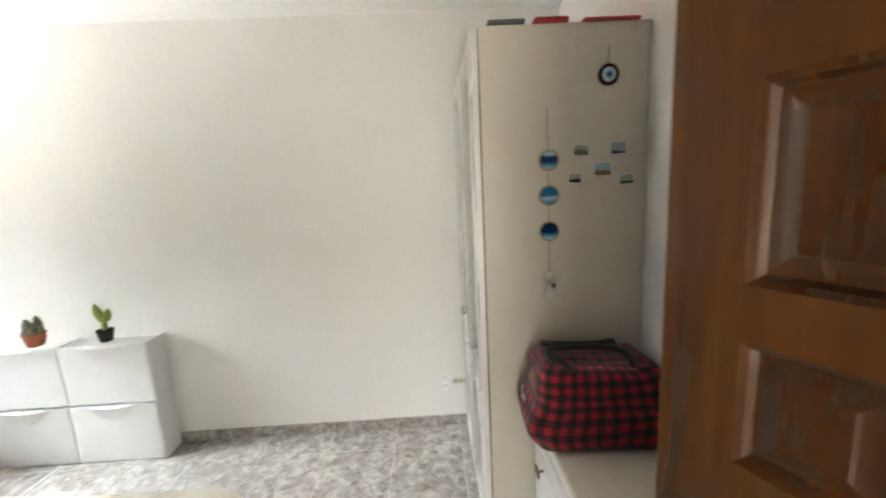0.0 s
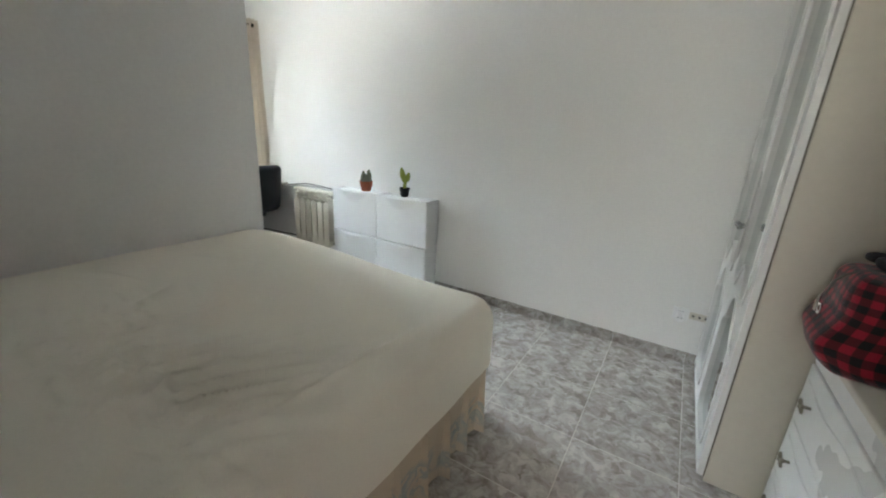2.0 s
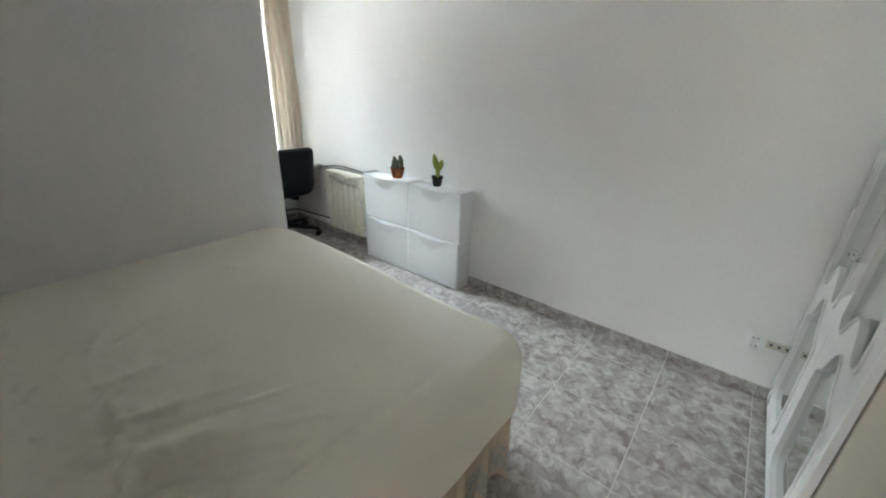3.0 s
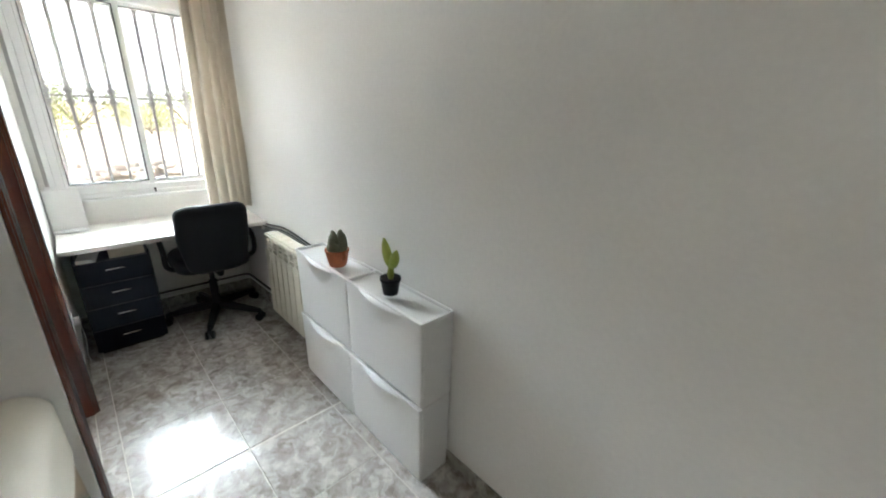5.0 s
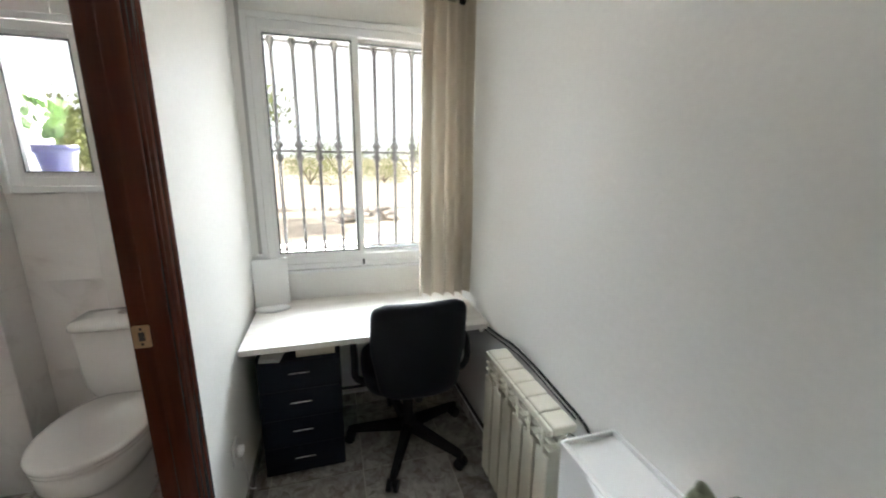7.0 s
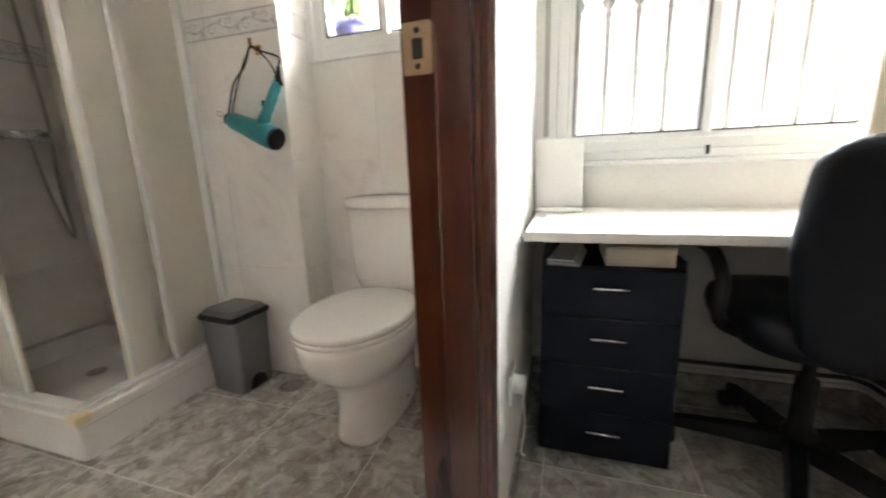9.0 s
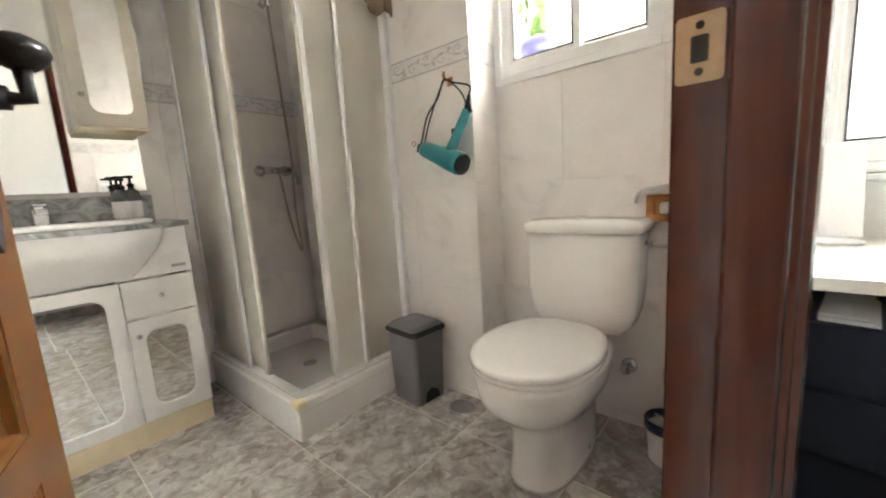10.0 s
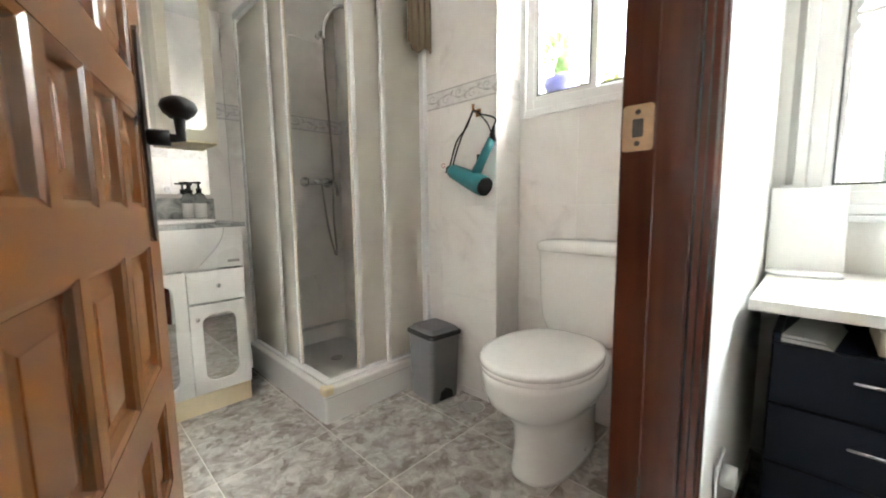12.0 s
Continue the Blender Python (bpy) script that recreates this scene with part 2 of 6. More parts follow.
FRAME_WOOD = wood_material("dark red brown frame wood", (0.038, 0.008, 0.005), (0.090, 0.021, 0.010), 0.22)


# ---- the rooms ----
H = 2.62                       # ceiling height
NOOK_S = -1.13                 # face of the wall between desk corner and bathroom
BATH_E = 1.80                  # east face of the bathroom
CORNER_X = 1.895               # corner of the bathroom block, in the bedroom
ROOM_S, ROOM_E = -2.66, 5.12   # bedroom's south and east faces
WIN_X = 0.08                   # inner face of the window wall
BATH_W, SHAFT_X, SHAFT_Y, BATH_S = 0.17, 0.35, -2.035, -3.33

structure(link(wall_with_holes("y", 0, 0.2, -0.24, 5.4, -0.05, H), "wall_north", WALL_PAINT), "long plain white painted bedroom wall", "wall")
structure(link(wall_with_holes("x", -0.22, WIN_X, -1.25, 0, -0.05, H, [(-1.05, -0.07, 0.92, 2.12)]), "wall_west", WALL_PAINT), "white painted wall around the desk window", "wall")
structure(link(wall_with_holes("y", -1.215, NOOK_S, WIN_X, CORNER_X, -0.05, H, [(1.122, 1.83, -0.05, 2.08)]), "wall_nook", WALL_PAINT), "white wall with the bathroom doorway", "wall")
structure(link(wall_with_holes("x", BATH_E, CORNER_X, -3.33, -1.215, -0.05, H), "wall_bed_head", WALL_PAINT), "plain white wall at the head of the bed", "wall")
structure(link(wall_with_holes("y", -2.80, ROOM_S, CORNER_X, 5.12, -0.05, H, [(4.13, 4.94, -0.05, 2.08)]), "wall_south", WALL_PAINT), "white wall with the entrance doorway", "wall")
structure(link(wall_with_holes("x", ROOM_E, 5.3, -2.80, 0, -0.05, H), "wall_east", WALL_PAINT), "white wall behind wardrobe and chest", "wall")
structure(link(wall_with_holes("x", -0.22, BATH_W - 0.002, SHAFT_Y, -1.25, -0.05, H, [(-2.03, -1.44, 1.35, 2.05)]), "wall_bathroom_west", WALL_GROUT), "tiled bathroom wall around a small window", "wall")
structure(link(wall_with_holes("x", -0.22, SHAFT_X - 0.002, -3.33, SHAFT_Y, -0.05, H), "wall_bathroom_shaft", WALL_GROUT), "tiled projecting shaft beside the shower", "wall")
structure(link(wall_with_holes("y", -3.50, BATH_S - 0.002, -0.22, CORNER_X, -0.05, H), "wall_bathroom_south", WALL_GROUT), "tiled bathroom wall with mirror and shower", "wall")
structure(link(box(-0.24, 5.4, -3.5, 0.2, H, H + 0.15), "ceiling", CEILING_PAINT), "plain white painted ceiling", "ceiling")
floor = structure(link(box(-0.22, 5.3, -3.45, 0.0, -0.10, -0.0018), "floor", GROUT), "mottled grey brown ceramic tile floor", "floor")
# hall behind the entrance doorway
structure(link(box(3.3, 5.7, -4.5, -3.45, -0.10, -0.002), "floor_hall", FLOOR_TILE), "tiled hall floor", "floor")
structure(link(wall_with_holes("y", -4.6, -4.5, 3.2, 5.8, -0.05, H, [(3.9, 5.2, 0.4, 2.2)]), "wall_hall_south", WALL_PAINT), "plain white hall wall", "wall")
structure(link(wall_with_holes("x", 3.2, 3.3, -4.5, -2.80, -0.05, H), "wall_hall_west", WALL_PAINT), "plain white hall wall", "wall")
structure(link(wall_with_holes("x", 5.6, 5.7, -4.5, -2.80, -0.05, H), "wall_hall_east", WALL_PAINT), "plain white hall wall", "wall")
structure(link(box(3.2, 5.8, -4.6, -3.5, H, H + 0.15), "ceiling_hall", CEILING_PAINT), "plain white hall ceiling", "ceiling")


# ---- windows, doors and frames ----
MIRROR = material("mirror glass", (0.86, 0.87, 0.86), 0.02, metal=1.0, tone=0.01, bump=0.0, rough_var=0.005)
PANE = glass_material("window glass")
BLACK_IRON = material("black wrought iron", (0.010, 0.009, 0.009), 0.42, spec=0.3, tone=0.3, grain=80, bump=0.5)
GREY_IRON = material("grey painted grille iron", (0.15, 0.14, 0.13), 0.5, tone=0.1, bump=0.2)
RUBBER = material("dark window gasket", (0.03, 0.03, 0.03), 0.6)
BRASS = material("worn brass plate", (0.55, 0.42, 0.27), 0.35, metal=0.9, tone=0.3, grain=60, bump=0.3)


def sash(win, x, y0, y1, z0, z1, rail=0.045):
    fr = bmesh.new()
    for a in ((y0, y0 + rail, z0, z1), (y1 - rail, y1, z0, z1)):
        box(x - 0.014, x + 0.014, *a, 0.003, 1, bm=fr)
    for a in ((z0, z0 + rail), (z1 - rail, z1)):
        box(x - 0.0135, x + 0.0135, y0 + rail, y1 - rail, *a, 0.003, 1, bm=fr)
    s = part("sash", fr, WHITE_ALU, win)
    g = bmesh.new()
    for a in ((y0 + rail, y0 + rail + 0.005, z0 + rail, z1 - rail), (y1 - rail - 0.005, y1 - rail, z0 + rail, z1 - rail)):
        box(x - 0.012, x + 0.0145, *a, bm=g)
    for a in ((z0 + rail, z0 + rail + 0.005), (z1 - rail - 0.005, z1 - rail)):
        box(x - 0.012, x + 0.0145, y0 + rail + 0.005, y1 - rail - 0.005, *a, bm=g)
    part("gasket", g, RUBBER, s)
    p = part("pane", box(x - 0.002, x + 0.002, y0 + rail, y1 - rail, z0 + rail, z1 - rail), PANE, s)
    p.visible_shadow = False
    return s


def window_unit(name, label, x, y0, y1, z0, z1, split, lip=0.03, rail=0.045):
    win = structure(new(name), label, "window")
    fr = bmesh.new()
    t = 0.04
    for a in ((y0, y0 + t, z0, z1), (y1 - t, y1, z0, z1)):
        box(x - 0.07, x + 0.005, *a, 0.003, 1, bm=fr)
    for a in ((z0, z0 + t), (z1 - t, z1)):
        box(x - 0.07, x + 0.005, y0 + t, y1 - t, *a, 0.003, 1, bm=fr)
    part("window_frame", fr, WHITE_ALU, win)
    tr = bmesh.new()
    for a in ((y0 - lip, y0, z0 - lip, z1 + lip), (y1, y1 + lip, z0 - lip, z1 + lip)):
        box(x + 0.001, x + 0.014, *a, 0.003, 1, bm=tr)
    for a in ((z0 - lip, z0), (z1, z1 + lip)):
        box(x + 0.001, x + 0.0135, y0, y1, *a, 0.003, 1, bm=tr)
    part("trim", tr, WHITE_ALU, win)
    sash(win, x - 0.012, y0 + t - 0.015, split + 0.022, z0 + t - 0.012, z1 - t + 0.012, rail)
    sash(win, x - 0.045, split - 0.022, y1 - t + 0.015, z0 + t - 0.012, z1 - t + 0.012, rail)
    return win


desk_window = window_unit("window_1", "white two-pane sliding aluminium window behind the desk", WIN_X, -1.05, -0.07, 0.92, 2.12, -0.567, rail=0.032)
part("latch", box(WIN_X + 0.004, WIN_X + 0.022, -0.561, -0.549, 0.90, 0.93, 0.003), RUBBER, desk_window)
part("window_sill", box(WIN_X - 0.001, WIN_X + 0.035, -1.09, -0.03, 0.872, 0.889, 0.004), WHITE_ALU, desk_window)
window_unit("window_2", "small white aluminium bathroom window", BATH_W, -2.00, -1.42, 1.355, 2.0, -1.70, rail=0.028)


def grille(y0, y1, z0, z1, x, n):
    g = thing("window_grille", "grey wrought iron security bars with turned knuckles", "window grille", x, y0, z0)
    w, h = y1 - y0, z1 - z0
    k = h * 0.5
    for i in range(n):
        y = 0.04 + (w - 0.08) * i / (n - 1)
        wide = 1.25
        prof = [(0.0078, 0.0), (0.0078, k - 0.085), (0.012, k - 0.08), (0.007, k - 0.06), (0.016, k - 0.045), (0.020, k - 0.03), (0.009, k - 0.012), (0.013, k),
                (0.009, k + 0.012), (0.020, k + 0.03), (0.016, k + 0.045), (0.007, k + 0.06), (0.012, k + 0.08), (0.0078, k + 0.085), (0.0078, h - 0.06), (0.012, h - 0.05), (0.018, h - 0.02), (0.009, h)]
        part("bar", lathe([(r * wide, z) for r, z in prof], 8, 0, y), GREY_IRON, g, smooth=True)
    for z in (0.03, k, h - 0.03):
        part("crossbar", box(-0.005, 0.005, -0.045, w + 0.045, z - 0.006, z + 0.006), GREY_IRON, g)
    return g


grille(-1.02, -0.08, 0.93, 2.11, -0.12, 9)


def door_leaf(width, high, panel_rows, handed):
    """A staggered-panel wooden door: origin at the foot of the hinge edge, leaf along -x, faces along y."""
    leaf = thing("door", "open honey brown wooden door with staggered raised panels", "door")
    t, stile = 0.036, 0.085
    inner = width - 2 * stile
    body = bmesh.new()
    box(-stile, 0, -t / 2, t / 2, 0.008, high, bm=body)
    box(-width, -width + stile, -t / 2, t / 2, 0.008, high, bm=body)
    z = 0.008
    for low, top, cols in panel_rows:
        box(-width + stile, -stile, -t / 2, t / 2, z, low, bm=body)
        pitch = (inner + 0.024) / cols
        for i in range(1, cols):
            x = -stile - pitch * i + 0.024
            box(x - 0.024, x, -t / 2 + 0.0006, t / 2 - 0.0006, low, top, bm=body)
        z = top
    box(-width + stile, -stile, -t / 2, t / 2, z, high, bm=body)
    part("stiles_and_rails", body, DOOR_WOOD, leaf)
    for low, top, cols in panel_rows:
        pitch = (inner + 0.024) / cols
        for i in range(cols):
            x1 = -stile - pitch * i
            x0 = x1 - pitch + 0.024
            bm = bmesh.new()
            m = 0.022
            for s in (-1, 1):
                # moulding that falls from the frame to the sunk field, then a raised field
                loops = [(0.0, t / 2 - 0.001), (0.007, t / 2 - 0.004), (0.012, t / 2 - 0.012), (m, 0.007), (m + 0.012, 0.010), (m + 0.014, 0.011)]
                rings = [[(x0 + d, s * e, low + d), (x1 - d, s * e, low + d), (x1 - d, s * e, top - d), (x0 + d, s * e, top - d)] for d, e in loops]
                rows = [[bm.verts.new(p) for p in ring] for ring in rings]
                for a, b in zip(rows, rows[1:]):
                    for k in range(4):
                        bm.faces.new((a[k], a[(k + 1) % 4], b[(k + 1) % 4], b[k]))
                bm.faces.new(rows[-1])
            part("panel", bm, DOOR_WOOD, leaf)
    for s in (-1, 1):
        hx = -width + 0.05
        pl = bmesh.new()
        outline = []
        for k in range(33):
            v = -0.17 + 0.34 * k / 32
            wv = 0.007 + 0.011 * abs(math.cos(v * 30)) ** 0.7 if abs(v) < 0.155 else 0.012 * (0.17 - abs(v)) / 0.015 + 0.001
            outline.append((wv, v))
        loop = [(hx + a, 1.045 + b) for a, b in outline] + [(hx - a, 1.045 + b) for a, b in outline[::-1]]
        plate(loop, lambda u, v, d: (u, s * (t / 2 + 0.0005 + 0.004 * d), v), pl)
        esc = part("escutcheon", pl, BLACK_IRON, leaf, "black wrought iron escutcheon")
        hb = tube([(hx, s * (t / 2), 1.045), (hx, s * (t / 2 + 0.035), 1.045)], 0.013, 12)
        tube([(hx, s * (t / 2 + 0.025), 1.045), (hx - handed * 0.005, s * (t / 2 + 0.05), 1.047), (hx + 0.0, s * (t / 2 + 0.05), 1.078)], 0.009, 10, bm=hb)
        knob = lathe([(0.002, 1.076), (0.018, 1.078), (0.031, 1.086), (0.037, 1.095), (0.033, 1.104), (0.018, 1.111), (0.003, 1.113)], 18, hx, s * (t / 2 + 0.05), 1.0, 0.75)
        part("handle", join(hb, knob), BLACK_IRON, leaf, "black iron lever handle", smooth=True)
    return leaf


PANEL_ROWS = [(0.21, 0.41, 2), (0.47, 0.61, 4), (0.67, 0.87, 3), (0.93, 1.07, 4), (1.13, 1.33, 3), (1.39, 1.53, 4), (1.59, 1.79, 3)]
bath_door = door_leaf(0.62, 2.02, PANEL_ROWS, 1)
bath_door.matrix_world = pose(1.797, -1.262, 0.004, 0, 0, 73.0)
tagged(bath_door, "open honey brown panelled bathroom door with iron handle")
entry_door = door_leaf(0.74, 2.02, [(a - 0.10, b - 0.10, n) for a, b, n in PANEL_ROWS] + [(1.75, 1.89, 4)], 1)
entry_door.matrix_world = pose(4.905, -2.625, 0.004, 0, 0, -66.0)
tagged(entry_door, "open honey brown panelled entrance door")


def door_frame(name, label, x0, x1, yin, yout, face_y, side, plate_on=None):
    """Wooden lining of an opening with a rebate, and a moulded casing on the room face."""
    fr = structure(new(name), label, "door frame")
    for a, b, name2 in ((x0 - 0.03, x0, "jamb"), (x1, x1 + 0.03, "jamb")):
        part(name2, box(a, b, yin, yout, 0, 2.05, 0.002, 1), FRAME_WOOD, fr)
    part("head", box(x0 - 0.03, x1 + 0.03, yin, yout, 2.05, 2.08, 0.002, 1), FRAME_WOOD, fr)
    s0, s1 = (yin + 0.047, yout - 0.004)
    for a, b in ((x0, x0 + 0.014), (x1 - 0.014, x1)):
        part("stop", box(a, b, s0, s1, 0, 2.036, 0.004, 2), FRAME_WOOD, fr)
    part("stop", box(x0 + 0.014, x1 - 0.014, s0, s1, 2.036, 2.05, 0.004, 2), FRAME_WOOD, fr)
    for a, b, s in ((x0 - 0.068, x0 + 0.004, 1), (x1 - 0.004, x1 + 0.068, -1)):
        cs = box(a, b, min(face_y, face_y + side * 0.012), max(face_y, face_y + side * 0.012), 0, 2.125, 0.003, 2)
        c = (a + 0.014) if s > 0 else (b - 0.014)
        d = (b - 0.016) if s > 0 else (a + 0.016)
        tube([(c, face_y + side * 0.012, 0.0), (c, face_y + side * 0.012, 2.12)], 0.008, 8, bm=cs)
        tube([(d, face_y + side * 0.012, 0.0), (d, face_y + side * 0.012, 2.06)], 0.010, 8, bm=cs)
        part("casing", cs, FRAME_WOOD, fr)
    part("casing", box(x0 + 0.005, x1 - 0.005, min(face_y, face_y + side * 0.018), max(face_y, face_y + side * 0.018), 2.055, 2.124, 0.005, 2), FRAME_WOOD, fr)
    return fr


bath_frame = door_frame("door_frame_1", "dark red brown varnished wooden bathroom door frame", 1.153, 1.80, -1.223, -1.122, NOOK_S, 1)
outer, hole = rrect(-0.020, 0.020, -0.031, 0.031, 0.004, 2), rrect(-0.0075, 0.0075, -0.0125, 0.0125, 0.002, 2)
strike = part("strike_plate", ring_panel(outer, hole, lambda u, v, d: (1.1535 + 0.0015 * d, -1.200 + u, 1.035 + v)), BRASS, bath_frame, "worn brass strike plate")
part("latch_hole", box(1.1532, 1.1538, -1.2075, -1.1925, 1.0225, 1.0475), RUBBER, strike)
for zz in (1.014, 1.056):
    part("screw", tube([(1.1548, -1.200, zz), (1.1558, -1.200, zz)], 0.0038, 10), RUBBER, strike)
door_frame("door_frame_2", "dark brown wooden entrance door frame", 4.16, 4.91, -2.80, -2.665, ROOM_S, 1)


# ---- bedroom ----
SHEET = material("cream cotton sheet", (0.85, 0.805, 0.70), 0.85, tone=0.04, grain=140, bump=0.3, stain=2.5, spec=0.15)
FELT = material("beige bed base fabric", (0.40, 0.36, 0.29), 0.9)


def valance_material():
    mat = bpy.data.materials.new("beige floral valance cotton")
    mat.use_nodes = True
    nt = mat.node_tree
    b = nt.nodes["Principled BSDF"]
    geo = nt.nodes.new("ShaderNodeNewGeometry")
    n1 = node(nt, "ShaderNodeTexNoise", Scale=9.0, Detail=4.0, Distortion=1.5)
    nt.links.new(geo.outputs["Position"], n1.inputs["Vector"])
    flowers = ramp_of(nt, n1.outputs[0], [(0.40, (0.52, 0.45, 0.35)), (0.47, (0.40, 0.40, 0.36)), (0.52, (0.34, 0.36, 0.35)), (0.56, (0.53, 0.46, 0.36)), (0.66, (0.52, 0.41, 0.31))])
    sep = nt.nodes.new("ShaderNodeSeparateXYZ")
    nt.links.new(geo.outputs["Position"], sep.inputs[0])
    n2 = node(nt, "ShaderNodeTexNoise", Scale=4.0, Detail=2.0)
    nt.links.new(geo.outputs["Position"], n2.inputs["Vector"])
    add = nt.nodes.new("ShaderNodeMath")
    add.operation = "MULTIPLY_ADD"
    add.inputs[1].default_value = 0.16
    nt.links.new(n2.outputs[0], add.inputs[0])
    nt.links.new(sep.outputs[2], add.inputs[2])
    band = ramp_of(nt, add.outputs[0], [(0.12, (0.2, 0.2, 0.2)), (0.17, (1, 1, 1)), (0.27, (1, 1, 1)), (0.31, (0, 0, 0))])
    mix = nt.nodes.new("ShaderNodeMix")
    mix.data_type = "RGBA"
    mix.inputs[6].default_value = (0.56, 0.47, 0.35, 1)
    nt.links.new(band, mix.inputs[0])
    nt.links.new(flowers, mix.inputs[7])
    nt.links.new(mix.outputs[2], b.inputs["Base Color"])
    b.inputs["Roughness"].default_value = 0.9
    return mat


def bed():
    x0, x1, y0, y1, top = CORNER_X + 0.004, 3.65, -2.656, -1.160, 0.635
    b = thing("bed", "double bed with a creased cream fitted sheet and pleated valance", "bed", x0, (y0 + y1) / 2, 0)
    L, W = x1 - x0, (y1 - y0) / 2
    part("base", box(0.01, L - 0.05, -W + 0.05, W - 0.05, 0.10, 0.36, 0.01), FELT, b)
    for px in (0.1, L - 0.15):
        for py in (-W + 0.15, W - 0.15):
            part("leg", lathe([(0.02, 0.0), (0.025, 0.10)], 12, px, py), BLACK_PLASTIC, b)
    part("mattress", box(0.005, L - 0.03, -W + 0.03, W - 0.03, 0.362, top - 0.03, 0.06, 3), WHITE_PLASTIC, b)
    # sheet: a cloth laid over the mattress, falling over the foot and both sides
    r, drop, nx, ny, turn = 0.085, 0.275, 250, 250, 0.15
    smax = W - r + r * math.pi / 2 + drop - r
    tmax = L - r + r * math.pi / 2 + drop - r

    def fold(s, flat, r=r):
        if s <= flat:
            return s, 0.0
        a = s - flat
        if a < r * math.pi / 2:
            return flat + r * math.sin(a / r), r * (1 - math.cos(a / r))
        return flat + r + 0.02 * (a - r * math.pi / 2), r + a - r * math.pi / 2

    verts = []
    for i in range(nx + 1):
        for j in range(ny + 1):
            t = tmax * i / nx
            s = smax * (2 * j / ny - 1)
            X, dx = fold(t, L - r)
            Y, dy = fold(abs(s), W - r) if s > 0 else fold(abs(s), W - 0.004, 0.006)
            Y = math.copysign(Y, s)
            d = min((dx ** 3 + dy ** 3) ** (1 / 3), drop + 0.035 * noise.noise((X * 2.3, Y * 2.3, 1)))
            head = max(0.0, 1 - X / 0.22)
            z = top - d + 0.035 * math.exp(-((X - 0.45) / 0.5) ** 2) - 0.015 * head ** 2
            c = Vector((X * 2.2, Y * 2.2, 0.3))
            z += 0.012 * noise.noise(c)
            # creases that run from a puckered line across the bed towards its far side
            flat_part = 1 if d < 0.03 else max(0.0, 1 - (d - 0.03) / 0.05)
            a = Y + 0.345 + 0.05 * noise.noise((X * 3.5, 0.5, 7))
            across = (X - 1.15) / (1 + 0.9 * max(0.0, a)) - 0.25 * a + 0.012 * noise.noise((X * 6, Y * 6, 8))
            ridge = max(0.0, 1 - abs(noise.noise((across * 15, a * 1.2, 3.1))) * 3.6) ** 1.6
            zone = math.exp(-((X - 1.30) / 0.36) ** 2)
            reach = 0.13 + 0.16 * max(0.0, noise.noise((across * 9, 2.2, 6)) + 0.4)
            z += flat_part * 0.034 * ridge * zone * (math.exp(-(a / reach) ** 2) if a > 0 else math.exp(-(a / 0.07) ** 2))
            pucker = noise.noise((X * 17 + 2 * noise.noise((X * 8, Y * 8, 1)), Y * 24, 2.5))
            z += flat_part * 0.028 * max(0.0, pucker) * (zone * math.exp(-((a + 0.05) / 0.13) ** 2) + 0.5 * math.exp(-((X - 0.72) / 0.22) ** 2 - ((Y + 0.32) / 0.22) ** 2))
            for fx, fy, gx, gy, hgt in ((0.62, -0.05, 0.80, -0.33, 0.008), (0.80, -0.33, 0.62, -0.24, 0.006), (0.30, 0.15, 0.62, 0.32, 0.005), (1.62, -0.70, 1.60, 0.45, 0.008), (1.52, -0.55, 1.56, 0.10, 0.006), (0.25, -0.25, 0.55, -0.10, 0.005)):
                ln2 = (gx - fx) ** 2 + (gy - fy) ** 2
                q = ((X - fx) * (gx - fx) + (Y - fy) * (gy - fy)) / ln2
                off = ((X - fx) * (gy - fy) - (Y - fy) * (gx - fx)) / math.sqrt(ln2) + 0.03 * noise.noise((X * 4, Y * 4, hgt * 900)) + 0.05 * q * (1 - q)
                if 0 < q < 1:
                    z += 1.7 * hgt * math.sin(math.pi * q) * math.exp(-(off / 0.016) ** 2)
            side = 0.008 * noise.noise((Y * 4, X * 4, 5)) * min(1, d / 0.1)
            # rounded foot corners
            cu, cv = (X - (L - turn)) / turn, (abs(Y) - (W - turn)) / turn
            if cu > 0 and cv > 0:
                k = max(cu, cv) / math.hypot(cu, cv)
                X, Y = L - turn + turn * cu * k, math.copysign(W - turn + turn * cv * k, Y)
            verts.append((X + (side if dx > dy else 0), Y + (side if dy >= dx else 0), z))
    faces = [(i * (ny + 1) + j, (i + 1) * (ny + 1) + j, (i + 1) * (ny + 1) + j + 1, i * (ny + 1) + j + 1) for i in range(nx) for j in range(ny)]
    me = bpy.data.meshes.new("fitted_sheet")
    me.from_pydata(verts, [], faces)
    me.materials.append(SHEET)
    me.shade_smooth()
    ob = new("fitted_sheet", me)
    ob.parent = b
    tagged(ob, "creased cream cotton fitted sheet")
    # valance: box pleats round the sides and foot
    path = [(0.02, W - 0.012), (L - 0.14, W - 0.012)], [(L - 0.13, W - 0.018), (L - 0.018, W - 0.13)], [(L - 0.012, W - 0.14), (L - 0.012, -W + 0.045)], [(L - 0.045, -W + 0.012), (0.02, -W + 0.012)]
    VALANCE = valance_material()
    for (ax, ay), (bx, by) in path:
        n = max(2, round(math.hypot(bx - ax, by - ay) / 0.15))
        ux, uy = (bx - ax) / n, (by - ay) / n
        ln = math.hypot(ux, uy)
        ox, oy = -uy / ln, ux / ln
        prof = []
        for k in range(n):
            for f, o in ((0.0, -0.02), (0.06, 0.004), (0.3, 0.010), (0.7, 0.012), (0.94, 0.004)):
                prof.append((ax + ux * (k + f), ay + uy * (k + f), o, k, f))
        rings = []
